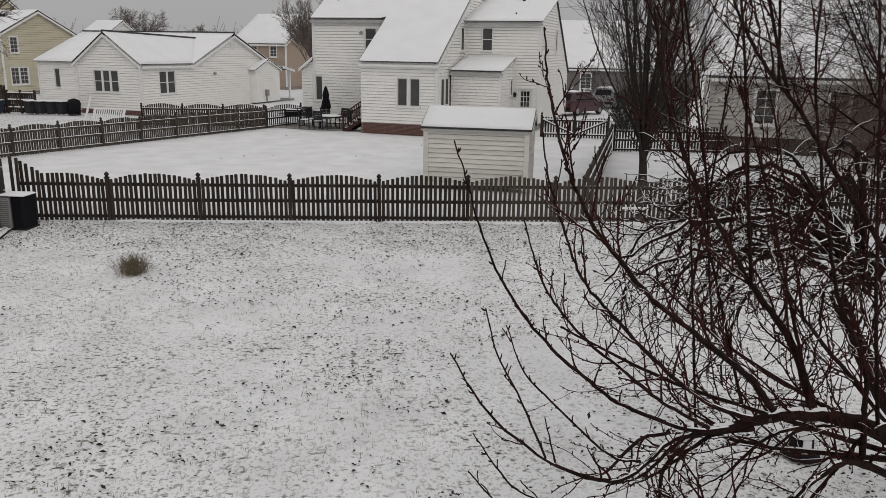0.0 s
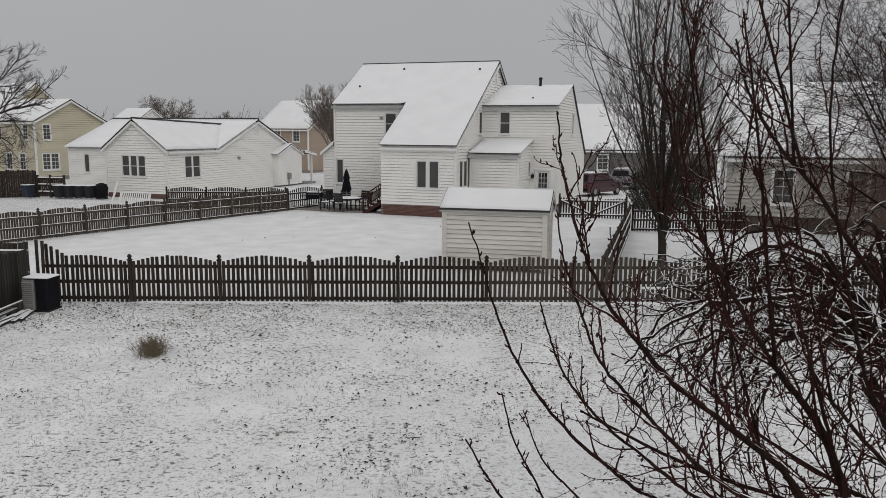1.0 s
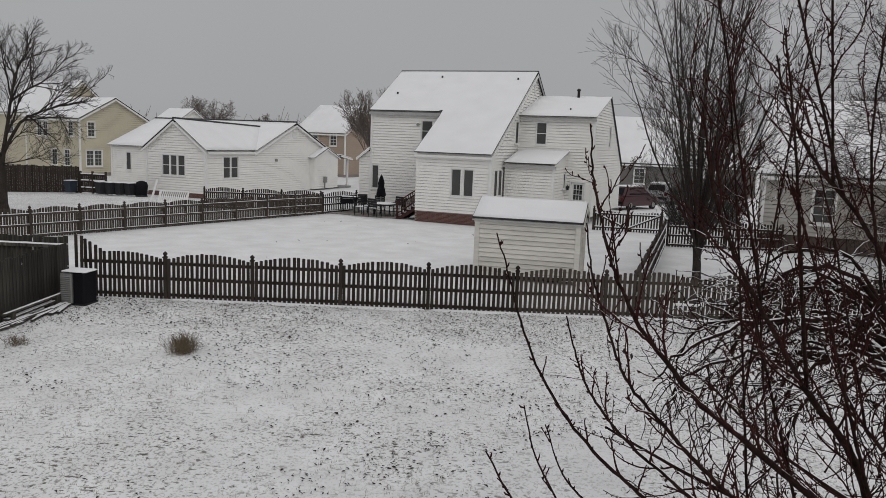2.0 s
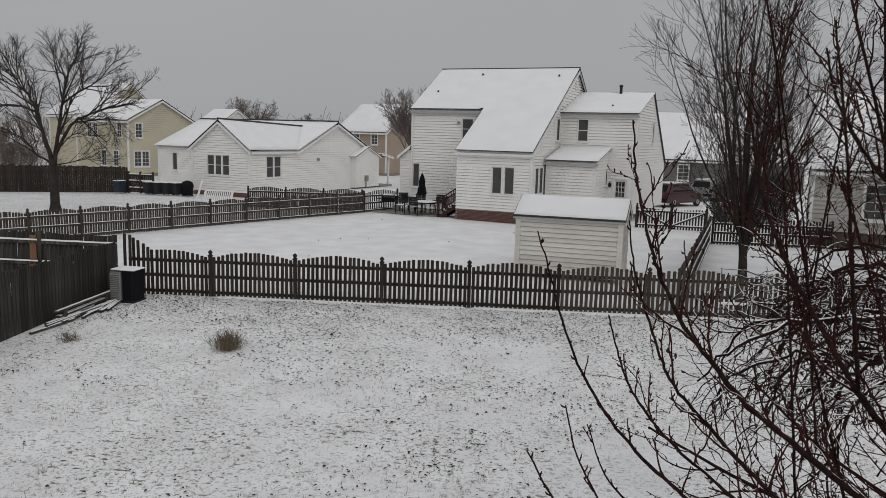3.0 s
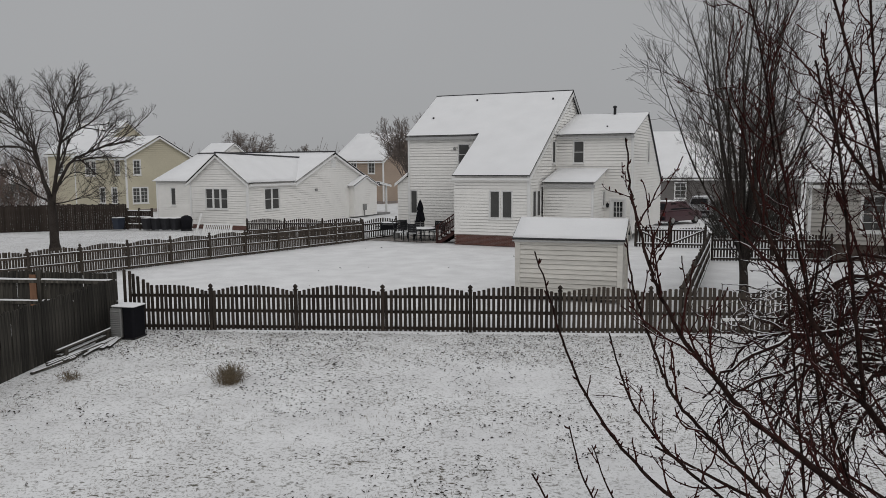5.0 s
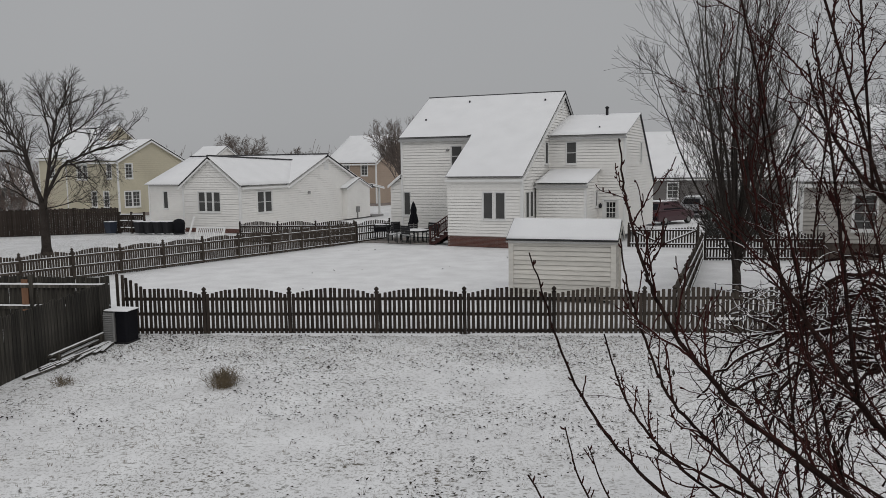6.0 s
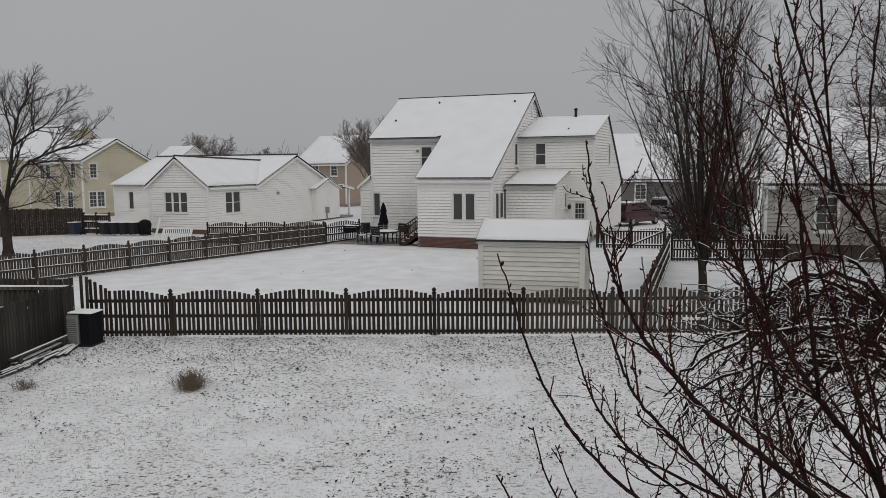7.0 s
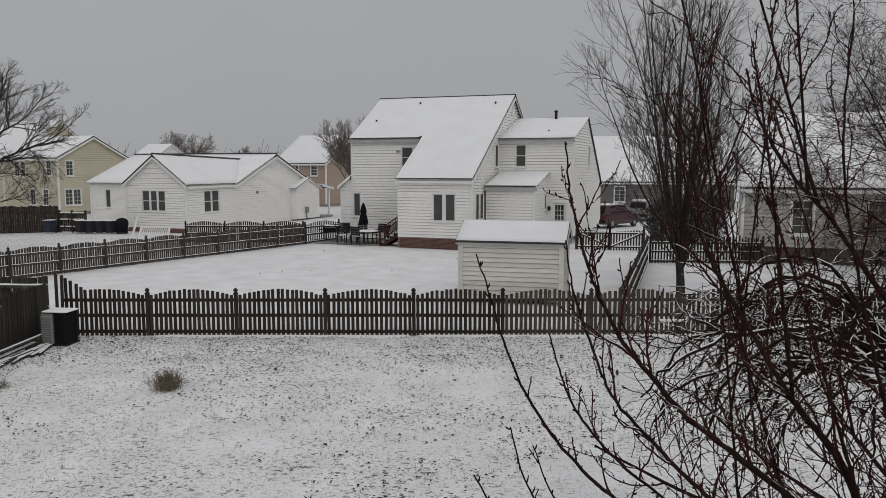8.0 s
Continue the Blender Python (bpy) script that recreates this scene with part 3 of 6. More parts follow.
def frame_ring(s0, s1, z0, z1, t, w, n0=-0.1, n1=0.045):
    b = Builder()
    for x0, x1, y0, y1 in ((s0 - t, s1 + t, z1, z1 + t), (s0 - t, s0, z0, z1), (s1, s1 + t, z0, z1)):
        b.box(x0, x1, n0, n1, y0, y1, w)
    return b


def door_mesh():
    """Door leaf with a glazed upper half: stiles, rails and muntins round nine openings, panels below."""
    b = Builder()
    b.box(0, 0.13, -0.045, 0, 0, 2.0)
    b.box(0.67, 0.8, -0.045, 0, 0, 2.0)
    b.box(0.13, 0.67, -0.045, 0, 0, 0.95)
    b.box(0.13, 0.67, -0.045, 0, 1.88, 2.0)
    for k in (0, 1):
        b.box(0.295 + k * 0.17, 0.32 + k * 0.17, -0.04, -0.004, 0.95, 1.88)
        b.box(0.13, 0.67, -0.04, -0.005, 1.25 + k * 0.3, 1.275 + k * 0.3)
        b.box(0.18 + k * 0.24, 0.38 + k * 0.24, 0.0, 0.012, 0.2, 0.8)
    return b.mesh("door", TRIM)


build_big_house()

# the one-storey white house, seen over its corner
COTTAGE = pose(-17.6, 53.17, 0, 0, 0, -21)


def build_cottage():
    r = thing("house", COTTAGE, "one-storey white vinyl-sided house with snowy gable roofs", "house")
    gw, e, p = 5.16, 3.4, 5.27            # end gable, running to local -x
    L, base = 17.1, 0.3
    end = wall_frame(-gw, 0, "front")
    eh = [(1.41, 3.38, 1.47, 2.89)]
    brick_base(r, end, 0, gw, base)
    siding_wall(r, end, base, p - 0.1, gable(0, gw, e, p), eh)
    window(r, end, *eh[0], cols=3, bars=(1, 2), casing=0.05)
    post_box(r, -0.1, 0.05, -0.05, 0.1, 0.2, e)
    post_box(r, -gw - 0.05, -gw + 0.1, -0.05, 0.1, 0.2, e)
    side = wall_frame(0, 0.14, "right")
    c0, c1, ce, cp = 5.46, 16.09, 3.26, 5.42
    k = (cp - ce) / ((c1 - c0) / 2)
    sh = [(1.75, 3.43, 1.33, 2.85)]

    def side_span(z):
        right = min(L, (c0 + c1) / 2 + (cp - z) / k)
        if z < e:
            return (0, right)
        return (min(right, (c0 + c1) / 2 - (cp - z) / k), right)
    siding_wall(r, side, 0.0, cp - 0.1, side_span, sh)
    window(r, side, *sh[0], cols=2, bars=(1, 2), casing=0.05)
    v = Builder()
    for i in range(6):
        v.box(10.45, 11.1, 0.0, 0.05, 4.3 + i * 0.12, 4.4 + i * 0.12, side)
    part("gable_vent", v, TRIM, r, "louvred white gable vent")
    v = Builder()
    v.box(8.05, 8.3, 0, 0.12, 2.46, 2.66, side)
    part("dryer_vent", v, GREYMETAL, r)
    v = Builder()
    v.box(14.5, 14.9, 0.52, 0.7, 0.6, 1.1, side)
    v.box(14.65, 14.75, 0.52, 0.6, 0.1, 0.6, side)
    part("electric_meter", v, GREYMETAL, r, "grey electric meter box")
    # out of sight; added to keep the inside dark behind the panes
    b = Builder()
    b.box(-gw + 0.2, -0.2, 0.2, 16.5, 0.2, 0.4)
    part("floor", b, DECKWOOD, r)
    # end gable roof
    o, q = 0.24, 2 * (p - e) / gw
    up = 0.12
    roof_plane(r, [(-gw / 2, -o, p + up), (o, -o, e - o * q + up), (o, 5.4, e - o * q + up), (-gw / 2 + 0.0, 10.05, 4.96 + up)])
    roof_plane(r, [(-gw / 2, -o, p + up), (-gw - o, -o, e - o * q + up), (-gw - o, 5.6, e - o * q + up), (-gw / 2, 10.05, 4.96 + up)])
    cap = Builder()
    cap.tube([Vector((-gw / 2, -o, p + up + 0.05)), Vector((-gw / 2, 10.05, 4.96 + up + 0.05))], [0.09, 0.09], 6)
    part("ridge_cap", cap, SHINGLE, r)
    for x in (o + 0.0, -gw - o):
        board(r, (-gw / 2, -o - 0.01, p - 0.03), (x, -o - 0.01, e - o * q - 0.03), 0.16, 0.03, TRIM, "rake_board")
    board(r, (o + 0.01, 0, e - o * q - 0.02), (o + 0.01, 5.4, e - o * q - 0.02), 0.14, 0.03, TRIM, "gutter")
    # cross gable mass
    cm, D = (c0 + c1) / 2 + 0.14, -14.1
    y0, y1 = c0 + 0.14, c1 + 0.14
    roof_plane(r, [(o, cm, cp + up), (o, y0 - 0.3, ce - 0.3 * k + up), (D - o, y0 - 0.3, ce - 0.3 * k + up), (D - o, cm, cp + up)])
    roof_plane(r, [(o, cm, cp + up), (o, y1 + 1.1, ce - 1.1 * k + up), (D - o, y1 + 1.1, ce - 1.1 * k + up), (D - o, cm, cp + up)])
    post_box(r, D - o, o, cm - 0.09, cm + 0.09, cp + up - 0.02, cp + up + 0.13, SHINGLE, "ridge_cap")
    board(r, (o + 0.01, cm, cp - 0.03), (o + 0.01, y0 - 0.3, ce - 0.3 * k - 0.03), 0.16, 0.03, TRIM, "rake_board")
    board(r, (o + 0.01, cm, cp - 0.03), (o + 0.01, y1 + 1.1, ce - 1.1 * k - 0.03), 0.16, 0.03, TRIM, "rake_board")
    left = wall_frame(D, y0, "front")
    lh = [(1.57, 2.05, 1.27, 2.7)]
    siding_wall(r, left, 0.2, ce, flat(0, -D - gw + 1.5), lh)
    window(r, left, *lh[0], bars=(1, 1), casing=0.04, rail=False, flush=0.02)
    siding_wall(r, wall_frame(D, y0 + 0.14, "left"), 0.2, cp - 0.2, gable(0, c1 - c0 - 0.2, ce, cp))
    siding_wall(r, wall_frame(D, L + 0.1, "back"), 0.2, 2.75, flat(0, -D))
    siding_wall(r, wall_frame(-gw, 0.14, "left"), 0.2, e, flat(0, y0))
    post_box(r, D - 0.05, D + 0.1, y0 - 0.06, y0 + 0.08, 0.2, ce)
    # little gable roof and porch at the far end
    siding_wall(r, wall_frame(0.5, 13.35, "right"), 0.1, 3.4, gable(0, 3.75, 2.72, 3.45))
    siding_wall(r, wall_frame(0.02, 13.3, "front"), 0.1, 2.72, flat(0, 0.45))
    for y in (13.0, 17.35):
        roof_plane(r, [(0.65, 15.2, 3.58), (0.65, y, 2.74), (-0.4, y, 2.74), (-0.4, 15.2, 3.58)])
        board(r, (0.66, 15.2, 3.5), (0.66, y, 2.66), 0.1, 0.03, TRIM, "rake_board")
    pr = Builder()
    pr.box(0.35, 0.5, 18.9, 19.05, 0.1, 2.6)
    pr.box(0.3, 0.55, 18.85, 19.1, 0.1, 0.3)
    part("porch_post", pr, TRIM, r, "white porch post")
    roof_plane(r, [(0.7, 17.4, 2.95), (0.7, 19.5, 2.62), (-4.0, 19.5, 2.62), (-4.0, 17.4, 2.95)], thick=0.03)
    board(r, (0.71, 17.4, 2.93), (0.71, 19.5, 2.6), 0.14, 0.03, TRIM, "fascia")
    b = Builder()
    b.box(-4.0, 0.6, 17.3, 19.4, 0, 0.15)
    part("porch_floor", b, GREYMETAL, r)
    return r


build_cottage()

# ---- garden shed ----
SHED = pose(0.545, 26.35, 0, 0, 0, -14)


def build_shed():
    r = thing("garden_shed", SHED, "small cream clapboard garden shed with a snow-covered gable roof", "shed")
    W, D, e, p = 3.55, 2.3, 2.08, 2.62
    for w, span, z1 in ((wall_frame(0, 0, "front"), flat(0, W), e), (wall_frame(W - 0.1, 0.14, "right"), gable(0, D - 0.28, e, p), p - 0.1), (wall_frame(0.1, 0.14, "left"), gable(0, D - 0.28, e, p), p - 0.1), (wall_frame(0, D, "back"), flat(0, W), e)):
        b = Builder()
        b.box(span(0)[0], span(0)[1], -0.1, -0.02, 0.1, z1 - 0.02 if z1 == e else e, w)
        core = part("wall", b, SIDING_SHED, r)
        for piece in siding_courses(0.1, z1, span, (), 0.16, 0.075, 0.018):
            one = Builder()
            one.add(piece, HEX, w)
            part("siding_board", one, SIDING_SHED, core)
    for x in (0.0, W - 0.13):
        post_box(r, x - 0.02, x + 0.15, -0.05, 0.02, 0.05, e, SIDING_SHED)
    post_box(r, W - 0.08, W - 0.045, -0.04, 0.12, 0.05, e, SIDING_SHED)
    post_box(r, W - 0.08, W - 0.045, D - 0.14, D, 0.05, e, SIDING_SHED)
    k = (p - e) / (D / 2)
    o = 0.1
    roof_plane(r, [(-o, -o, e - o * k + 0.08), (W + o, -o, e - o * k + 0.08), (W + o, D / 2, p + 0.08), (-o, D / 2, p + 0.08)], thick=0.07, snow=0.06, lip=0.02)
    roof_plane(r, [(-o, D + o, e - o * k + 0.08), (W + o, D + o, e - o * k + 0.08), (W + o, D / 2, p + 0.08), (-o, D / 2, p + 0.08)], thick=0.07, snow=0.06, lip=0.02)
    board(r, (-o, -o - 0.005, e - o * k), (W + o, -o - 0.005, e - o * k), 0.05, 0.02, SOFFIT, "fascia")
    board(r, (-o + 0.06, -0.04, e - 0.03), (W + 0.05, -0.04, e - 0.03), 0.12, 0.03, SIDING_SHED, "frieze_board")
    for y in (-o, D + o):
        board(r, (W + o + 0.005, D / 2, p), (W + o + 0.005, y, e - o * k), 0.11, 0.02, SIDING_SHED, "rake_board")
    return r


build_shed()


# ---- fences ----
def finial(b, x, y, z, k=1.0):
    b.lathe([(0.035 * k, 0), (0.05 * k, 0.012), (0.03 * k, 0.03), (0.058 * k, 0.07), (0.052 * k, 0.10), (0.02 * k, 0.135), (0.004, 0.15)], Matrix.Translation((x, y, z)), 8)


def picket_mesh(h, wide=0.086, mat=PICKET):
    """Picket with cut corners at the top; its height is the mesh's own."""
    b = Builder()
    ring = [(-wide / 2, -0.01), (wide / 2, -0.01), (wide / 2, h - 0.012), (wide / 2 - 0.012, h), (-wide / 2 + 0.012, h), (-wide / 2, h - 0.012)]
    b.prism([(x, z) for x, z in ring], 0, 0.018, Matrix(((1, 0, 0, 0), (0, 0, 1, 0), (0, 1, 0, 0), (0, 0, 0, 1))))
    return b.mesh("picket", mat)


PICKETS = {}


def snow_ridge(x0, x1, y0, y1, z, h):
    """A thin uneven ridge of snow along x."""
    s, n = Builder(), 12
    for k in range(n + 1):
        x = x0 + (x1 - x0) * k / n
        hh = h * (0.7 + 0.6 * abs(noise.noise((x * 3, z, 4))))
        s.v += [(x, y0, z), (x, y1, z), (x, y1 * 0.75 + y0 * 0.25, z + hh), (x, y0 * 0.75 + y1 * 0.25, z + hh)]
        if k:
            q = (k - 1) * 4
            s.f += [(q + j, q + (j + 1) % 4, q + 4 + (j + 1) % 4, q + 4 + j) for j in range(4)]
    s.f += [(0, 1, 2, 3), (n * 4, n * 4 + 1, n * 4 + 2, n * 4 + 3)]
    return s


def picket_fence(name, start, end, panels, label, inner, mat=PICKET, low=1.1, crown=0.18, per=18, snow=True, group="", skip_first=False, tall_first=False):
    """Scalloped picket fence from start to end. inner: side (-1 or 1 of local y) on which rails lie."""
    a, c = Vector((*start, 0)), Vector((*end, 0))
    ang = math.degrees(math.atan2(c.y - a.y, c.x - a.x))
    length = (c - a).length
    r = thing(name, pose(a.x, a.y, 0, 0, 0, ang), label, "fence", group)
    step = length / panels
    post = Builder()
    post.box(-0.048, 0.048, -0.048, 0.048, 0, low + 0.04, None, 0.01)
    post.box(-0.06, 0.06, -0.06, 0.06, low + 0.04, low + 0.07)
    finial(post, 0, 0, low + 0.07, 1.15)
    pm = post.mesh("post", mat)
    rng = random.Random(len(name) + panels)
    for i in range(panels + 1):
        if not (skip_first and i == 0):
            part("post", pm, mat, r, m=pose(i * step, 0, 0, rng.uniform(-0.6, 0.6), rng.uniform(-0.6, 0.6), 0))
    yr = 0.02 * inner
    for i in range(panels):
        for z in (0.045, 0.5, 0.925):
            b = Builder()
            sag = rng.uniform(-0.012, 0.012)
            b.add([(i * step + 0.05, yr, z), ((i + 1) * step - 0.05, yr, z + sag), ((i + 1) * step - 0.05, yr + 0.045 * inner, z + sag), (i * step + 0.05, yr + 0.045 * inner, z), (i * step + 0.05, yr, z + 0.085), ((i + 1) * step - 0.05, yr, z + 0.085 + sag), ((i + 1) * step - 0.05, yr + 0.045 * inner, z + 0.085 + sag), (i * step + 0.05, yr + 0.045 * inner, z + 0.085)], HEX)
            rail = part("rail", b, mat, r)
            if snow:
                s = Builder()
                n = 10
                for k in range(n + 1):
                    x = i * step + 0.06 + (step - 0.12) * k / n
                    h = 0.012 + 0.022 * abs(noise.noise((x * 3, z * 5, i)))
                    zz = z + 0.087 + sag * k / n
                    s.v += [(x, yr + 0.002 * inner, zz), (x, yr + 0.05 * inner, zz), (x, yr + 0.04 * inner, zz + h), (x, yr + 0.012 * inner, zz + h)]
                    if k:
                        q = (k - 1) * 4
                        s.f += [(q + j, q + (j + 1) % 4, q + 4 + (j + 1) % 4, q + 4 + j) for j in range(4)]
                part("snow_strip", s, SNOW, rail, "thin snow on the rail")
        for k in range(per):
            f = (k + 0.5) / per
            h = low + crown * math.sin(math.pi * f) ** 0.9
            if tall_first and i == 0:
                h = max(h, low + 0.6 * (1 - f / 0.42)) if f < 0.42 else h
            h = round(h + rng.uniform(-0.008, 0.008), 2)
            key = (h, mat.name)
            if key not in PICKETS:
                PICKETS[key] = picket_mesh(h, mat=mat)
            part("picket", PICKETS[key], mat, r, m=pose(i * step + 0.045 + f * (step - 0.09), -0.02 * inner - 0.009, rng.uniform(-0.01, 0.01), 0, rng.uniform(-0.7, 0.7), 0))
    return r


FY = 21.0
FX = [1.643 + 2.44 * k for k in range(-5, 8)]
picket_fence("picket_fence", (FX[0], FY), (FX[5], FY), 5, "dark weathered scalloped picket fence with acorn-topped posts", 1, tall_first=True, skip_first=True)
for k, h in ((-0.03, 1.7),):
    part("picket", picket_mesh(h), PICKET, bpy.data.objects["picket_fence"], m=pose(k, -0.03, 0))
picket_fence("picket_fence", (FX[5] + 0.001, FY), (FX[8], FY + 0.05), 3, "weathered brown scalloped picket fence before the shed", 1, FENCE_GREY, skip_first=True)
picket_fence("picket_fence", (FX[8] + 0.001, FY + 0.05), (FX[12], FY + 0.1), 4, "dark scalloped picket fence behind the bare tree", 1, skip_first=True)
picket_fence("picket_fence", (-17.55 - 9.3 * 0.66, 31.75 - 14.1 * 0.66), (-8.25, 45.85), 13, "dark scalloped picket fence with snow on its rails, beside the lawn", -1, FENCE_GREY, low=1.12, crown=0.13, per=18)
picket_fence("picket_fence", (-15.6, 46.9), (-8.5, 46.9), 3, "dark scalloped picket fence behind the one-storey house", -1)
picket_fence("picket_fence", (-8.2, 45.95), (-6.58, 48.8), 1, "short dark picket fence closing the yard beside the house", -1)
picket_fence("picket_fence", (4.9, 21.15), (9.81, 37.0), 7, "brown scalloped picket fence running back between two yards", -1, FENCE_GREY)
picket_fence("picket_fence", (9.95, 37.0), (15.2, 36.6), 2, "dark picket fence with snow on its rails", -1)


def build_gate():
    a, c = Vector((7.45, 43.1, 0)), Vector((11.0, 42.3, 0))
    L = (c - a).length
    r = thing("yard_gate", pose(a.x, a.y, 0, 0, 0, math.degrees(math.atan2(c.y - a.y, c.x - a.x))), "wide double wooden gate with snow-lined diagonal braces", "gate")
    pm = Builder()
    pm.box(-0.06, 0.06, -0.06, 0.06, 0, 1.2)
    finial(pm, 0, 0, 1.2)
    me = pm.mesh("post", PICKET)
    for x in (0, L / 2, L):
        part("post", me, PICKET, r, m=pose(x, 0, 0))
    n = 24
    for k in range(n):
        f = (k + 0.5) / n
        h = round(0.98 + 0.12 * abs(math.cos(math.pi * f)), 2)
        key = (h, PICKET.name)
        if key not in PICKETS:
            PICKETS[key] = picket_mesh(h)
        part("picket", PICKETS[key], PICKET, r, m=pose(f * L, 0.02, 0))
    for i in (0, 1):
        x0, x1 = i * L / 2 + 0.07, (i + 1) * L / 2 - 0.07
        for z in (0.12, 0.88):
            board(r, (x0, -0.02, z + 0.09), (x1, -0.02, z + 0.09), 0.09, 0.03, PICKET, "rail")
            board(r, (x0, -0.03, z + 0.12), (x1, -0.03, z + 0.13), 0.05, 0.05, SNOW, "snow_strip")
        za, zb = (0.15, 0.9) if i == 0 else (0.9, 0.15)
        if i == 0:
            za, zb = zb, za
        else:
            za, zb = zb, za
        board(r, (x0, -0.055, za + 0.08), (x1, -0.055, zb + 0.08), 0.09, 0.03, PICKET, "brace")
        board(r, (x0, -0.06, za + 0.115), (x1, -0.06, zb + 0.13), 0.055, 0.05, SNOW, "snow_strip")
    return r


build_gate()


# ---- the neighbour's tall board fence ----
def build_privacy():
    a, c = Vector((-10.82, 20.9, 0)), Vector((-10.42, 9.0, 0))
    L = (c - a).length
    r = thing("privacy_fence", pose(a.x, a.y, 0, 0, 0, math.degrees(math.atan2(c.y - a.y, c.x - a.x))), "old dark board privacy fence with mossy weathered planks", "fence")
    meshes = []
    for h in (1.46, 1.48, 1.5, 1.52):
        b = Builder()
        b.prism([(-0.07, 0.02), (0.07, 0.02), (0.07, h - 0.03), (0.045, h), (-0.045, h), (-0.07, h - 0.03)], 0, 0.02, Matrix(((1, 0, 0, 0), (0, 0, 1, 0), (0, 1, 0, 0), (0, 0, 0, 1))))
        meshes.append(b.mesh("plank", PRIVACY))
    rng = random.Random(4)
    n = int(L / 0.146)
    for k in range(n):
        part("plank", rng.choice(meshes), PRIVACY, r, m=pose((k + 0.5) * L / n, rng.uniform(-0.004, 0.004), 0, rng.uniform(-0.5, 0.5), rng.uniform(-0.5, 0.5), 0))
    for z in (0.3, 0.8, 1.3):
        post_box(r, 0, L, -0.06, -0.02, z, z + 0.09, PRIVACY, "rail")
    return r


build_privacy()


rb = Builder()
rb.box(0, 0.8, -0.03, 0, 0, 0.05)
mend = solid("repair_board", rb, TRIM, "short pale board nailed low across the picket fence, snow-topped", "board", m=pose(5.93, FY - 0.03, 0.39, 0, 0.6, 0))
part("snow_strip", snow_ridge(0.02, 0.78, -0.032, 0.0, 0.052, 0.02), SNOW, mend)


# snow that has drifted against the foot of the fence
for x0, x1, h in ((-7.9, -0.9, 0.022), (-0.7, 4.2, 0.035), (4.3, 10.4, 0.04)):
    d, n = Builder(), int((x1 - x0) / 0.22)
    for k in range(n + 1):
        x = x0 + (x1 - x0) * k / n
        hh, w = h * (0.55 + 0.9 * abs(noise.noise((x * 1.3, 2, 9)))), 0.16 + 0.1 * noise.noise((x * 0.9, 5, 3))
        if k in (0, n):
            hh, w = 0.002, 0.03
        d.v += [(x, FY - 0.06 - w, -0.03), (x, FY - 0.06 - w * 0.6, hh * 0.8), (x, FY - 0.05, hh), (x, FY + 0.15, -0.03)]
        if k:
            q = (k - 1) * 4
            d.f += [(q + j, q + j + 1, q + 5 + j, q + 4 + j) for j in range(3)]
    solid("snow_drift", d, SNOW, "low ridge of drifted snow at the foot of the fence", "snow", kind="structure", smooth=True)


def build_neighbour_back_fence():
    a, L = Vector((-20.7, 21.7, 0)), 9.75
    r = thing("privacy_fence", pose(a.x, a.y, 0, 0, 0, -2.5), "dark board fence, snow on two rails, one fresh plank", "fence")
    rng = random.Random(9)
    meshes = []
    for h in (1.55, 1.57, 1.6):
        b = Builder()
        b.prism([(-0.07, 0.02), (0.07, 0.02), (0.07, h), (-0.07, h)], 0, 0.02, Matrix(((1, 0, 0, 0), (0, 0, 1, 0), (0, 1, 0, 0), (0, 0, 0, 1))))
        meshes.append(b.mesh("plank", PRIVACY))
    fresh = Builder()
    fresh.prism([(-0.11, 0.02), (0.11, 0.02), (0.10, 1.5), (-0.10, 1.5)], -0.03, 0.0, Matrix(((1, 0, 0, 0), (0, 0, 1, 0), (0, 1, 0, 0), (0, 0, 0, 1))))
    n = int(L / 0.146)
    for k in range(n):
        part("plank", rng.choice(meshes), PRIVACY, r, m=pose((k + 0.5) * L / n, 0, 0, 0, rng.uniform(-0.5, 0.5), 0))
    part("plank", fresh.mesh("fresh_plank", CEDAR), CEDAR, r, "orange fresh cedar plank", m=pose(7.2, -0.05, 0))
    post_box(r, 7.36, 7.47, -0.12, -0.01, 0, 1.64, PRIVACY, "post")
    for z in (0.64, 1.26):
        post_box(r, 0, L, -0.09, -0.005, z, z + 0.09, PRIVACY, "rail")
        s = Builder()
        for k in range(41):
            x = L * k / 40
            h = 0.03 + 0.03 * abs(noise.noise((x * 2, z, 3)))
            s.v += [(x, -0.095, z + 0.092), (x, -0.004, z + 0.092), (x, -0.015, z + 0.092 + h), (x, -0.08, z + 0.092 + h)]
            if k:
                q = (k - 1) * 4
                s.f += [(q + j, q + (j + 1) % 4, q + 4 + (j + 1) % 4, q + 4 + j) for j in range(4)]
        part("snow_strip", s, SNOW, r, "snow on the rail")
    return r


build_neighbour_back_fence()


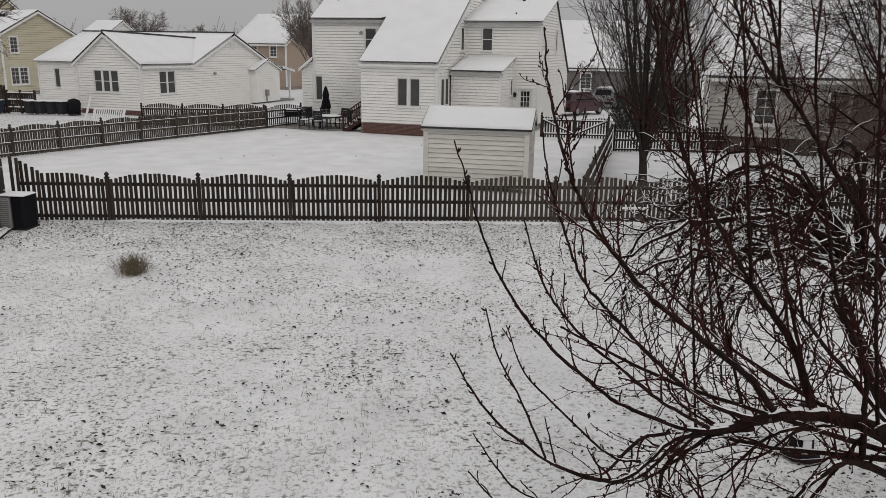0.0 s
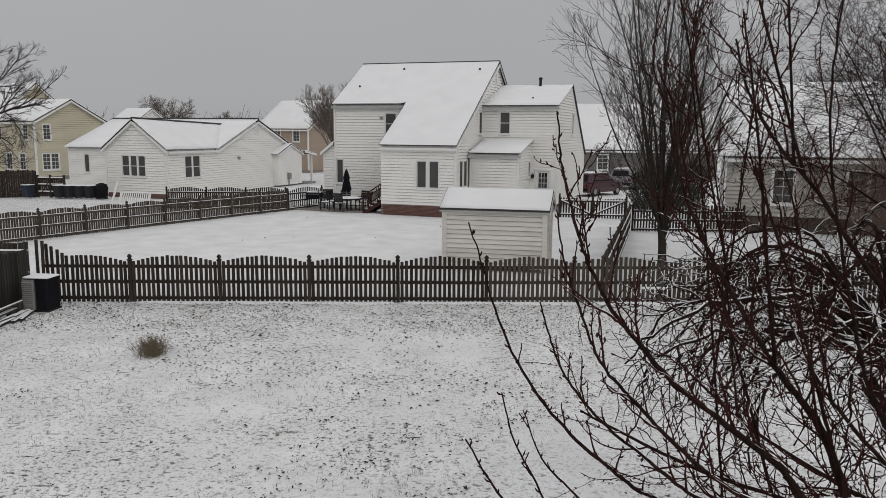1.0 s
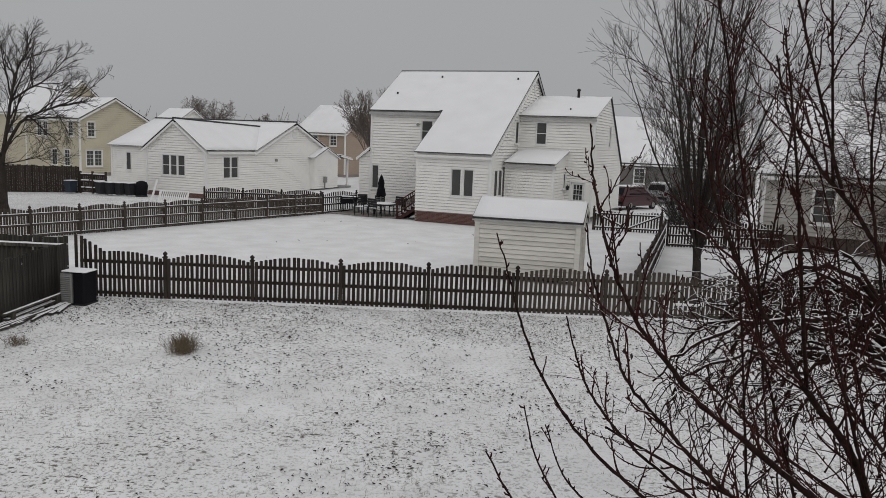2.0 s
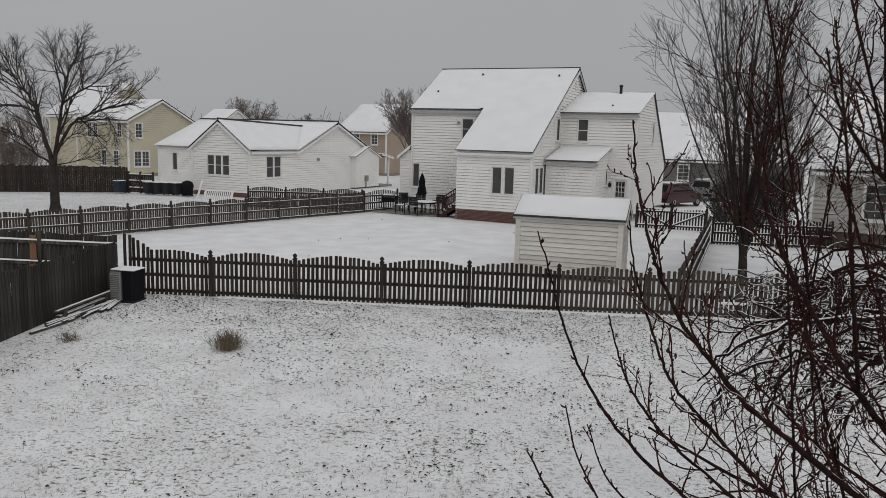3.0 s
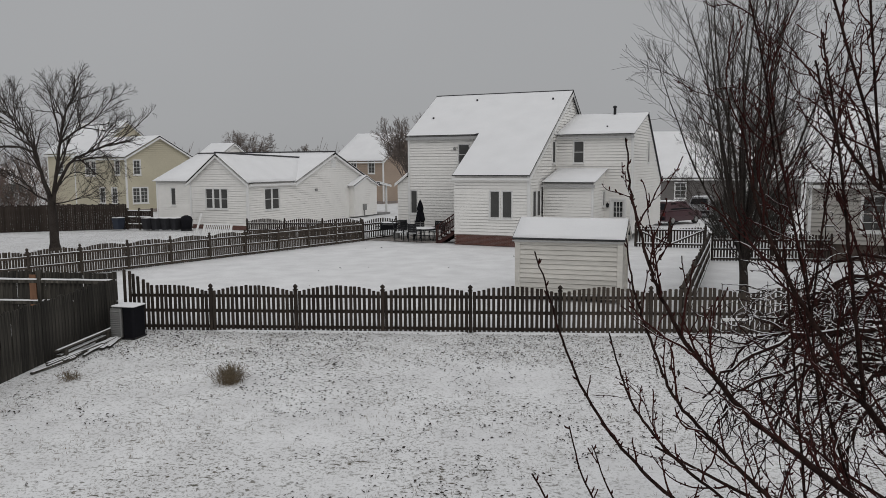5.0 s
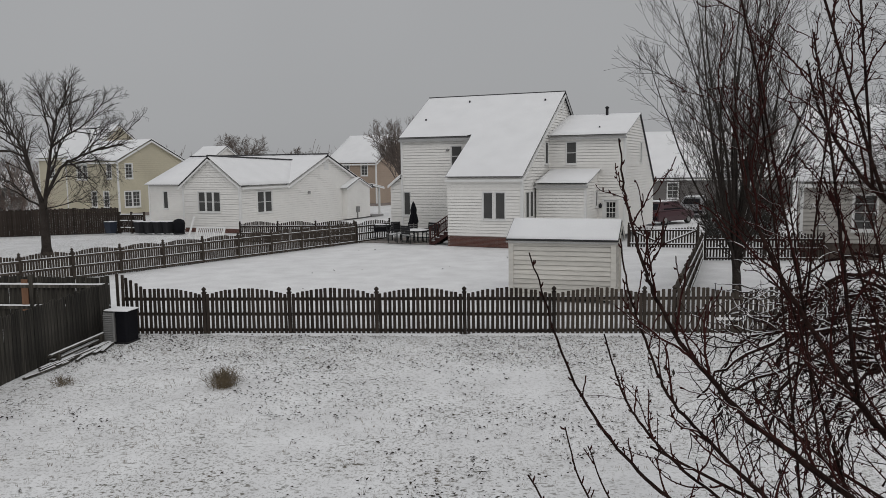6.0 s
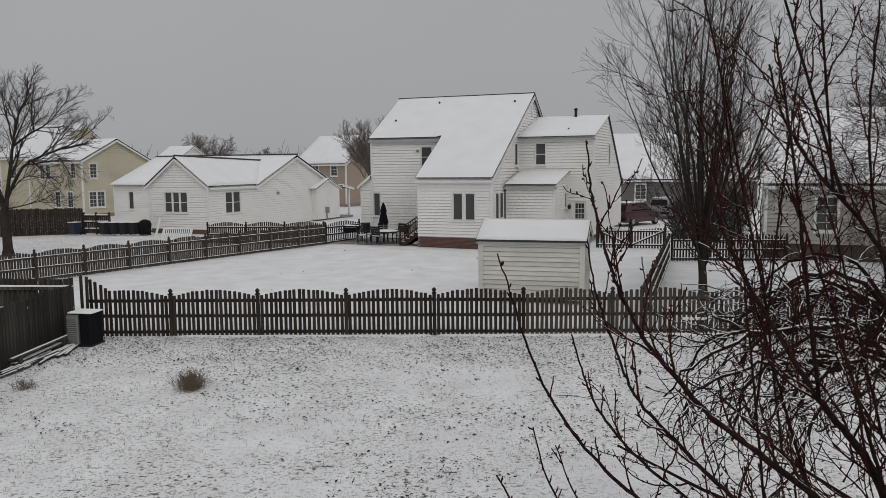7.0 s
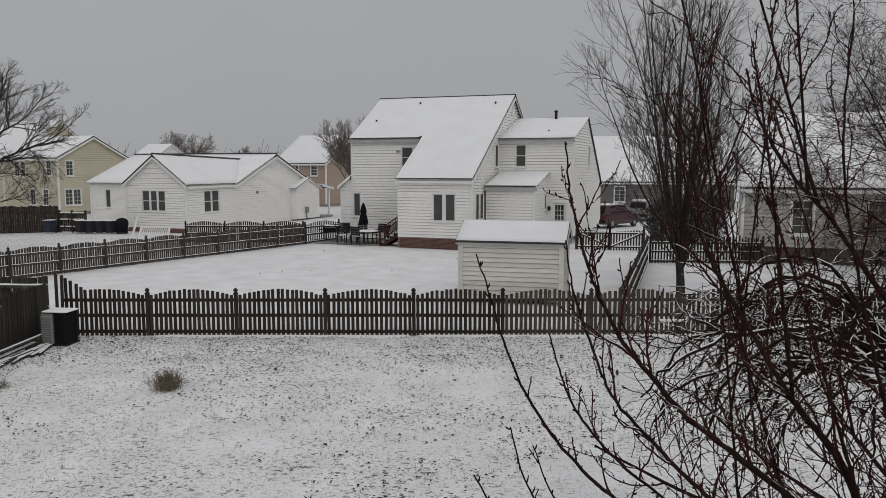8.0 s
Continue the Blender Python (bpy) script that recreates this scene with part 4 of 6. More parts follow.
def simple_house(m, label, W, D, e, p, mat, holes_front=(), holes_side=(), side="right", base=0.3, ridge_x=True, course=0.2):
    """A plain gabled house. ridge_x: the ridge runs along the front; else the front wall is the gable."""
    r = thing("house", m, label, "house")
    for face, x, y, L, hs in (("front", 0, 0, W, holes_front), ("back", 0, D, W, ()), ("right", W, 0.14, D - 0.28, holes_side if side == "right" else ()), ("left", 0, 0.14, D - 0.28, holes_side if side == "left" else ())):
        w = wall_frame(x, y, face)
        is_gable = (face in ("right", "left")) == ridge_x
        siding_wall(r, w, base, p - 0.08 if is_gable else e, gable(0, L, e, p) if is_gable else flat(0, L), hs, mat, course)
        b = Builder()
        b.box(0, L, -0.16, -0.03, 0, base, w)
        part("foundation", b, MORTAR if base < 0.7 else BASE_BROWN, r)
        for h in hs:
            window(r, w, *h[:4], cols=h[4] if len(h) > 4 else 1, bars=(2, 4), casing=0.09)
    for x in (0, W):
        for y in (0, D):
            post_box(r, x - 0.07, x + 0.07, y - 0.07, y + 0.07, base, e)
    o = 0.3
    if ridge_x:
        k = (p - e) / (D / 2)
        for y, mid_y in ((-o, D / 2), (D + o, D / 2)):
            roof_plane(r, [(-o, y, e - o * k + 0.12), (W + o, y, e - o * k + 0.12), (W + o, mid_y, p + 0.12), (-o, mid_y, p + 0.12)])
        for x in (-o - 0.01, W + o + 0.01):
            for y in (-o, D + o):
                board(r, (x, D / 2, p), (x, y, e - o * k), 0.18, 0.03, TRIM, "rake_board")
        board(r, (-o, -o - 0.01, e - o * k), (W + o, -o - 0.01, e - o * k), 0.16, 0.03, TRIM, "gutter")
    else:
        k = (p - e) / (W / 2)
        for x in (-o, W + o):
            roof_plane(r, [(x, -o, e - o * k + 0.12), (x, D + o, e - o * k + 0.12), (W / 2, D + o, p + 0.12), (W / 2, -o, p + 0.12)])
            board(r, (W / 2, -o - 0.01, p), (x, -o - 0.01, e - o * k), 0.18, 0.03, TRIM, "rake_board")
    return r


# yellow house beyond the bare tree, tan house and another roof further off, the dark house and the white one behind the trees
simple_house(pose(-43.05, 76.3, 0, 0, 0, -30), "two-storey pale yellow house with a snowy roof behind a bare tree", 8.6, 7.4, 5.4, 7.35, SIDING_YELLOW,
             [(1.9, 2.6, 3.6, 5.0), (2.9, 3.6, 3.6, 5.0), (6.9, 7.6, 3.7, 5.0), (4.2, 5.0, 0.9, 2.4), (6.2, 7.0, 0.9, 2.4)], [(0.7, 1.4, 3.7, 5.05), (0.5, 2.1, 0.95, 2.4, 2), (3.6, 4.4, 1.0, 2.4)])
simple_house(pose(-50.5, 84.0, 0, 0, 0, -30), "yellow-sided house whose snowy gable rises behind another", 9.0, 8.0, 6.0, 9.3, SIDING_YELLOW, [(2, 3, 3.6, 5.0)])
simple_house(pose(-19.6, 91.5, 0, 0, 0, -32), "distant tan house with a steep snowy roof", 7.6, 9.0, 5.0, 8.1, SIDING_TAN, [(1.0, 1.9, 3.5, 4.9), (2.6, 3.5, 3.5, 4.9), (5.4, 6.3, 3.5, 4.9)], [(2.6, 3.6, 1.0, 2.5), (5.2, 6.2, 1.0, 2.5), (4.0, 5.0, 3.6, 5.0)])
simple_house(pose(-40.6, 101.0, 0, 0, 0, -30), "distant house of which the snowy roof shows", 4.2, 6.5, 5.2, 7.3, SIDING, [(1, 2, 3.0, 4.5)])
simple_house(pose(14.2, 79.0, 0, 0, 0, -6), "low dark grey house with a broad snowy roof", 15.0, 9.0, 3.2, 7.6, SIDING_GREY, [(3.2, 4.2, 1.0, 2.5), (10, 11, 1.0, 2.5)])
simple_house(pose(14.55, 37.6, 0, 0, 0, -20), "pale grey-sided house with a dark base behind the bare trees", 11.0, 8.5, 3.75, 7.2, SIDING_PALE, [(2.2, 3.1, 1.4, 3.0), (5.4, 7.2, 1.4, 3.0, 2)], base=0.75)


# ---- trees ----
def rand_dir(rng):
    v = Vector((rng.gauss(0, 1), rng.gauss(0, 1), rng.gauss(0, 1)))
    return v.normalized()


def wander(rng, p, d, length, steps, up=0.0, jitter=0.12):
    """A crooked line from p along d that bends towards (or, below 0, away from) the sky."""
    pts, d = [p.copy()], d.normalized()
    for _ in range(steps):
        d = (d + rand_dir(rng) * jitter + Vector((0, 0, up))).normalized()
        pts.append(pts[-1] + d * (length / steps))
    return pts


def taper(n, r0, r1):
    return [r0 + (r1 - r0) * (i / (n - 1)) ** 0.8 for i in range(n)]


def along(pts, f):
    k = min(int(f * (len(pts) - 1)), len(pts) - 2)
    g = f * (len(pts) - 1) - k
    return pts[k].lerp(pts[k + 1], g), (pts[k + 1] - pts[k]).normalized()


def spread(rng, d, angle):
    """A direction that leaves d by about that many radians."""
    side = d.cross(rand_dir(rng))
    if side.length < 1e-3:
        side = Vector((1, 0, 0))
    return (d * math.cos(angle) + side.normalized() * math.sin(angle)).normalized()


def branch_out(b, rng, p, d, length, r, level, up, kids, sides=4, angle=0.6, ratio=0.6, jitter=0.13, steps=5, lean=None, thin=0.0025):
    pts = wander(rng, p, d, length, steps, up, jitter)
    b.tube(pts, taper(len(pts), r, max(thin, r * 0.35)), sides, cap=False)
    if level <= 0:
        return
    n = kids[-level]
    for i in range(n):
        f = 0.25 + 0.75 * (i + rng.random()) / n
        q, dd = along(pts, min(f, 0.98))
        nd = spread(rng, dd, angle * rng.uniform(0.6, 1.4))
        if lean is not None:
            nd = (nd + lean * 0.35).normalized()
        branch_out(b, rng, q, nd, length * ratio * rng.uniform(0.6, 1.25) * (1.15 - 0.5 * f), r * 0.5, level - 1, up, kids, max(3, sides - 1), angle, ratio, jitter, max(3, steps - 1), lean, thin)


def smooth_line(ctrl, per=6):
    """A soft line through control points."""
    c = [Vector(p) for p in ctrl]
    c = [c[0] * 2 - c[1]] + c + [c[-1] * 2 - c[-2]]
    pts = []
    for i in range(1, len(c) - 2):
        a, b, d, e = c[i - 1], c[i], c[i + 1], c[i + 2]
        for k in range(per):
            t = k / per
            pts.append(0.5 * ((2 * b) + (d - a) * t + (2 * a - 5 * b + 4 * d - e) * t * t + (3 * b - a - 3 * d + e) * t ** 3))
    return pts + [c[-2]]


def clothe(rng, limb, pts, length, rad, mat, kids, angle, ratio, up, jitter, thin, singly, bare=0.18, lean=None):
    """The finer branches of one limb: each a part of its own where singly is set, else joined."""
    rest, n = Builder(), kids[0]
    for i in range(n):
        tw = Builder() if singly else rest
        f = bare + (0.98 - bare) * (i + rng.random()) / n
        p, dd = along(pts, min(f, 0.98))
        branch_out(tw, rng, p, spread(rng, dd, angle * rng.uniform(0.6, 1.3)), length * ratio * (1.15 - 0.75 * f) * rng.uniform(0.7, 1.2), max(thin, rad * 0.42 * (1.05 - 0.75 * f)), len(kids) - 1, up, kids[1:], 4, angle, 0.55, jitter, 5, lean, thin)
        if singly:
            part("branch", tw, mat, limb, fix=False)
    if rest.v:
        tagged(part("twig_cluster", rest, mat, limb, fix=False), kind="stuff")


def tree_trunk(rng, r, trunk, mat):
    tp = wander(rng, Vector((0, 0, -0.05)), Vector((trunk[2], trunk[3], 1)), trunk[0], 7, 0.0, 0.05)
    b = Builder()
    rr = taper(len(tp), trunk[1], trunk[1] * 0.72)
    rr[0] *= 1.35
    b.tube(tp, rr, 9)
    part("trunk", b, mat, r, smooth=True)
    return tp


def bare_tree(label, x, y, seed, trunk, stems, mat, kids=(6, 5), angle=0.6, ratio=0.55, up=0.05, jitter=0.14, thin=0.006, singly=False, curve=0.6, bare=0.18):
    """A leafless tree: a trunk, its limbs, and the finer branches of each limb. stems: (height on the trunk, direction, length, radius)."""
    rng = random.Random(seed)
    r = thing("bare_tree", pose(x, y, 0), label, "tree")
    tp = tree_trunk(rng, r, trunk, mat)
    for h, d, length, rad in stems:
        q, _ = along(tp, min(h, 0.99))
        pts = wander(rng, q, Vector(d), length, 9, up * curve, jitter * 0.55)
        b = Builder()
        b.tube(pts, taper(len(pts), rad, max(thin, rad * 0.16)), 7)
        limb = part("limb", b, mat, r, smooth=True)
        clothe(rng, limb, pts, length, rad, mat, kids, angle, ratio, up, jitter, thin, singly, bare)
    return r


def shaped_tree(label, x, y, seed, trunk, limbs, mat, kids, angle, ratio, up, jitter, thin):
    """A leafless tree whose limbs each bend through a few turning points (across, back, up). limbs: (radius, points)."""
    rng = random.Random(seed)
    r = thing("bare_tree", pose(x, y, 0), label, "tree")
    tree_trunk(rng, r, trunk, mat)
    for rad, turns in limbs:
        pts = [p + rand_dir(rng) * 0.035 for p in smooth_line(turns, 4)]
        length = sum((pts[i + 1] - pts[i]).length for i in range(len(pts) - 1))
        b = Builder()
        b.tube(pts, taper(len(pts), rad * 0.68, max(thin, rad * 0.08)), 7)
        limb = part("limb", b, mat, r, smooth=True)
        clothe(rng, limb, pts, max(length, 4.6), rad, mat, kids, angle, ratio, up, jitter, thin, True)
    return r


def fan(rng, n, tilt0, tilt1, length, rad, h0, h1, az0=0.0):
    out_stems = []
    for i in range(n):
        az, t = az0 + 2 * math.pi * (i + rng.uniform(-0.25, 0.25)) / n, radians(rng.uniform(tilt0, tilt1))
        out_stems.append((rng.uniform(h0, h1), (math.cos(az) * math.sin(t), math.sin(az) * math.sin(t), math.cos(t)), length * rng.uniform(0.8, 1.15), rad * rng.uniform(0.7, 1.15)))
    return out_stems


rng0 = random.Random(21)
# the vase-shaped tree behind the fence
bare_tree("tall vase-shaped bare tree with many upright dark stems", 8.38, 27.0, 5, (1.5, 0.17, 0.0, 0.0),
          fan(rng0, 5, 4, 11, 10.2, 0.075, 0.5, 0.95) + fan(rng0, 9, 11, 19, 9.8, 0.064, 0.5, 0.98, 0.3) + fan(rng0, 9, 18, 27, 8.0, 0.046, 0.5, 0.98, 0.7) + fan(rng0, 8, 26, 37, 5.2, 0.028, 0.6, 0.98, 0.2) + fan(rng0, 7, 40, 54, 3.7, 0.02, 0.7, 0.98, 0.4),
          BARK_GREY, (9, 6, 4), 0.53, 0.34, 0.05, 0.17, 0.0052, True, 0.8, 0.26)
# the spreading tree on the neighbouring lawn
shaped_tree("spreading bare shade tree with crooked limbs on the lawn", -24.45, 40.8, 16, (2.9, 0.27, 0.0, 0.02), [
    (0.17, [(0, 0, 2.3), (-0.56, 0.1, 4.2), (-1.0, 0.2, 5.6), (-1.6, 0.3, 6.5), (-2.3, 0.2, 7.5), (-2.4, 0.1, 8.5)]),
    (0.08, [(-1.3, 0.25, 6.1), (-1.6, -0.3, 7.5), (-1.2, -0.6, 8.9)]),
    (0.09, [(-1.0, 0.2, 5.4), (-2.1, -0.2, 5.7), (-3.6, -0.6, 5.4), (-5.2, -0.8, 5.9)]),
    (0.10, [(-0.1, 0, 2.6), (-1.2, 0.4, 3.1), (-2.0, 0.8, 3.75), (-3.3, 1.2, 4.3), (-4.9, 1.5, 5.2)]),
    (0.18, [(0, 0, 2.4), (0.4, -0.1, 4.2), (0.75, -0.1, 5.9), (0.9, 0.1, 7.3), (1.4, 0.2, 8.3), (1.6, 0.2, 9.2)]),
    (0.07, [(0.85, 0.1, 7.2), (0.2, 0.5, 7.9), (-0.25, 0.8, 9.3)]),
    (0.10, [(0.75, -0.1, 5.9), (1.55, 0.4, 6.6), (2.4, 0.8, 7.2), (3.0, 1.0, 8.1), (3.8, 1.2, 8.5)]),
    (0.07, [(1.6, 0.4, 6.6), (1.9, -0.2, 7.6), (2.3, -0.5, 9.2)]),
    (0.15, [(0.05, 0, 2.9), (1.3, -0.3, 4.7), (2.1, -0.4, 5.2), (3.0, -0.4, 5.5), (4.4, -0.2, 6.2), (5.6, 0, 7.2)]),
    (0.05, [(3.0, -0.4, 5.5), (3.6, -0.8, 5.1), (4.2, -1.0, 4.2)]),
    (0.05, [(2.9, -0.4, 5.45), (3.1, 0.3, 6.4), (3.7, 0.6, 7.2)]),
    (0.06, [(0.1, 0, 2.5), (1.6, 0.5, 2.85), (3.1, 0.7, 2.6)]),
    (0.06, [(0.2, 0, 3.3), (1.9, -0.8, 4.3), (3.1, -1.3, 3.4)]),
    (0.10, [(0.05, -0.05, 2.8), (0.2, -1.4, 4.6), (-0.2, -2.4, 6.4), (-0.4, -3.0, 8.0)]),
    (0.10, [(0.05, 0.05, 2.8), (-0.3, 1.4, 4.8), (0.3, 2.4, 6.8), (0.2, 3.0, 8.4)])],
    BARK_GREY, (12, 6, 4), 0.58, 0.38, 0.03, 0.14, 0.0052)
# the drooping tree past the yard's right-hand end
bare_tree("large bare tree with arching, drooping dark branches", 14.8, 23.0, 31, (3.4, 0.2, -0.02, 0.0),
          fan(rng0, 10, 15, 40, 7.5, 0.055, 0.6, 0.99) + fan(rng0, 9, 42, 65, 6.4, 0.045, 0.5, 0.9, 0.5), BARK, (13, 8, 5), 0.75, 0.51, -0.06, 0.17, 0.0056, True)
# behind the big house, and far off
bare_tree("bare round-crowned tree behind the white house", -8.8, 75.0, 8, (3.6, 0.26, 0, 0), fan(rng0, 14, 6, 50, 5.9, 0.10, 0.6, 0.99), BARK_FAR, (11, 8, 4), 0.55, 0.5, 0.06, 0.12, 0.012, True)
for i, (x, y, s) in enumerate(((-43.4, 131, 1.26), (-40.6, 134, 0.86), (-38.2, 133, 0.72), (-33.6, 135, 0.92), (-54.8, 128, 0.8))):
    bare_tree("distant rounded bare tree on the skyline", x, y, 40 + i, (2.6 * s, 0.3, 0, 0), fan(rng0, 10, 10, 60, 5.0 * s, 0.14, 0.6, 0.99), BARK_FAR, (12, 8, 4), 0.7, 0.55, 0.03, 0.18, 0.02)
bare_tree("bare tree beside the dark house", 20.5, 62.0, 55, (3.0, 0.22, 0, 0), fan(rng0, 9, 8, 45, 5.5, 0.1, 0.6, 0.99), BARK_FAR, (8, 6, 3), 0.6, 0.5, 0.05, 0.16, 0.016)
bare_tree("bare tree behind the white house", 30.0, 55.0, 56, (3.0, 0.25, 0, 0), fan(rng0, 10, 8, 50, 6.5, 0.12, 0.6, 0.99), BARK_GREY, (8, 6, 3), 0.6, 0.5, 0.05, 0.16, 0.016)


def leafy_shrub(x, y, h, w, seed, label):
    """An evergreen: short stems and a ragged crown of small leaf sprays."""
    rng, r = random.Random(seed), thing("evergreen_shrub", pose(x, y, 0), label, "shrub")
    st, lv = Builder(), Builder()
    for i in range(7):
        pts = wander(rng, Vector((rng.gauss(0, 0.1), rng.gauss(0, 0.1), -0.03)), Vector((rng.gauss(0, 0.5), rng.gauss(0, 0.5), 1)), h * 0.85, 5, 0.02, 0.15)
        st.tube(pts, taper(len(pts), 0.05, 0.012), 5)
    part("stem", st, BARK, r)
    for i in range(12000):
        az, t, k = rng.uniform(0, 6.283), rng.uniform(0, 1), rng.random() ** 0.45
        rad = w * k * (0.75 + 0.35 * noise.noise((math.cos(az) * 2, math.sin(az) * 2, t * 4 + seed))) * math.sqrt(max(0.05, 1 - (t * 1.05 - 0.25) ** 2))
        p = Vector((math.cos(az) * rad, math.sin(az) * rad, 0.08 + h * t * (0.9 + 0.2 * noise.noise((az, t * 3, seed)))))
        d, q = rand_dir(rng) * 0.075, rand_dir(rng) * 0.03
        lv.add([p, p + d * 0.5 + q, p + d, p + d * 0.5 - q], [(0, 1, 2, 3)])
    tagged(part("foliage", lv, HEDGE, r, fix=False), kind="stuff")


for x, y, h, w in ((13.6, 48.0, 2.5, 1.2), (15.3, 48.6, 3.1, 1.5), (16.7, 48.2, 2.9, 1.3)):
    leafy_shrub(x, y, h, w, int(x), "dark evergreen shrub behind the picket fence")
for x, y, h, w in ((-43.6, 64.0, 4.4, 2.4), (-40.2, 62.5, 3.4, 2.0), (-47.5, 66.0, 5.0, 2.8)):
    leafy_shrub(x, y, h, w, int(-x), "dark evergreen behind the tall board fence")
leafy_shrub(21.5, 31.5, 3.6, 2.3, 6, "large dark evergreen shrub beside the white house")


def bare_shrub(x, y, h, w, seed, where):
    """A leafless shrub: many thin stems from one root, each with its twigs."""
    rng, r = random.Random(seed), thing("bare_shrub", pose(x, y, 0), "dense leafless brown shrub " + where, "shrub", "shrubs " + where)
    for i in range(20):
        b = Builder()
        d = Vector((rng.gauss(0, 0.45), rng.gauss(0, 0.45), 1))
        branch_out(b, rng, Vector((rng.gauss(0, w * 0.25), rng.gauss(0, w * 0.25), -0.03)), d, h * rng.uniform(0.65, 1.05), 0.022, 2, 0.02, (9, 6), 4, 0.6, 0.5, 0.15, 5, None, 0.0075)
        part("stem", b, SHRUBWOOD, r, fix=False)


for i, (x, y, h) in enumerate(((18.0, 31.0, 3.4), (19.6, 31.6, 3.8), (21.2, 31.2, 4.0), (22.9, 31.9, 3.9), (24.6, 31.3, 4.2))):
    bare_shrub(x, y, h, 2.2, 60 + i, "beside the white house")
for i, (x, y, h) in enumerate(((-39.0, 61.5, 4.0), (-41.4, 62.0, 4.6), (-43.8, 61.6, 4.8), (-46.3, 62.4, 5.0))):
    bare_shrub(x, y, h, 2.8, 80 + i, "behind the tall board fence")


def build_treeline():
    """The leafless wood along the horizon, all round."""
    rng, b = random.Random(77), Builder()
    for k in range(300):
        az = 2 * math.pi * k / 300
        dist = rng.uniform(190, 270)
        base = Vector((math.sin(az) * dist, math.cos(az) * dist, 0))
        h = rng.uniform(7.5, 11.0)
        for _ in range(26):
            d = Vector((rng.gauss(0, 0.5), rng.gauss(0, 0.5), 1))
            p = base + Vector((rng.uniform(-2.5, 2.5), rng.uniform(-2.5, 2.5), 0))
            branch_out(b, rng, p, d, h * rng.uniform(0.5, 0.95), 0.10, 1, 0.03, (4,), 3, 0.6, 0.5, 0.15, 3, None, 0.05)
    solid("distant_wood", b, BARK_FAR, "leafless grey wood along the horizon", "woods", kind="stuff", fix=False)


build_treeline()


# ---- the bare fruit tree below the window ----
def build_fruit_tree():
    r = thing("fruit_tree", pose(3.35, 4.25, 0), "bare fruit tree with long reddish shoots and snow on its limbs", "tree")
    base = Vector((3.35, 4.25, 0))
    rng = random.Random(3)
    bones, made = [], [0]

    def knobs(b, pts, radii, gap, size):
        """Buds and short spurs along a shoot."""
        total = sum((pts[i + 1] - pts[i]).length for i in range(len(pts) - 1))
        n = int(total / gap)
        for i in range(n):
            f = (i + rng.random()) / max(n, 1)
            p, d = along(pts, min(f, 0.99))
            o = spread(rng, d, rng.uniform(0.6, 1.1))
            k = size * rng.uniform(0.5, 1.5)
            b.tube([p, p + o * k, p + o * k * 1.5 + Vector((0, 0, k * 0.35))], [0.003, 0.0046, 0.0018], 4, cap=False)

    def caps(s, pts, radii, chance=0.75):
        """Snow lying along the upper side where a limb runs level enough."""
        run = []
        for i, p in enumerate(pts):
            j = min(i, len(pts) - 2)
            d = (pts[j + 1] - pts[j]).normalized()
            ok = abs(d.z) < 0.72 and noise.noise(p * 3.1) > -0.25 - 0.3 * (chance - 0.75)
            if ok:
                run.append((p + Vector((0, 0, radii[i] * 0.55)), radii[i] * 0.7 * (0.85 + 0.25 * noise.noise(p * 7))))
            if (not ok or i == len(pts) - 1) and run:
                if len(run) > 1:
                    rad = [q[1] for q in run]
                    rad[0] *= 0.25
                    rad[-1] *= 0.25
                    s.tube([q[0] for q in run], rad, 5)
                run = []

    def shoots(b, s, pts, radii, count, long, up, level, f0=0.1, f1=0.97, ang=0.75, bias=None):
        for i in range(count):
            f = f0 + (f1 - f0) * (i + rng.random()) / count
            p, d = along(pts, f)
            rad = radii[min(int(f * len(radii)), len(radii) - 1)]
            nd = spread(rng, d, ang * rng.uniform(0.6, 1.3))
            if bias is not None:
                nd = (nd + bias * rng.uniform(0.2, 0.9)).normalized()
            ln = long * rng.uniform(0.35, 1.2)
            q = wander(rng, p, nd, ln, 11, up, 0.23)
            if min(v.y for v in q) < 2.9:
                continue
            qr = taper(len(q), min(rad * 0.7, 0.0085), 0.0029)
            b.tube(q, qr, 5, cap=False)
            knobs(b, q, qr, 0.065, 0.012)
            if rng.random() < 0.85:
                caps(s, q, qr, 0.5)
            if level:
                shoots(b, s, q, qr, rng.choice((2, 3, 4)), long * 0.55, up, level - 1, 0.2, 0.95, ang)

    def limb(ctrl, r0, r1, count, long, up=0.05, level=1, f0=0.1, bias=None, name="limb", f1=0.97):
        pts = [p - base for p in smooth_line(ctrl)]
        pts = [p + rand_dir(rng) * min(0.005, r0 * 0.3) for p in pts]
        radii = taper(len(pts), r0, r1)
        b = Builder()
        b.tube(pts, [q * (1 + 0.12 * noise.noise(p * 9)) for p, q in zip(pts, radii)], 8)
        ob = part(name, b, BARK, r, smooth=True)
        tw, s = Builder(), Builder()
        base_pts = pts
        knobs(tw, base_pts, radii, 0.08, 0.015)
        caps(s, base_pts, radii)
        shoots_world(ob, tw, s, base_pts, radii, count, long, up, level, f0, bias, f1)
        if tw.v:
            tagged(part("twig_cluster", tw, TWIG_RED, ob, fix=False), kind="stuff")
        if s.v:
            tagged(part("snow_line", s, SNOW, ob, "snow lying along the branches", fix=False), kind="stuff")
        bones.append(([p + base for p in pts], radii))
        return pts, radii

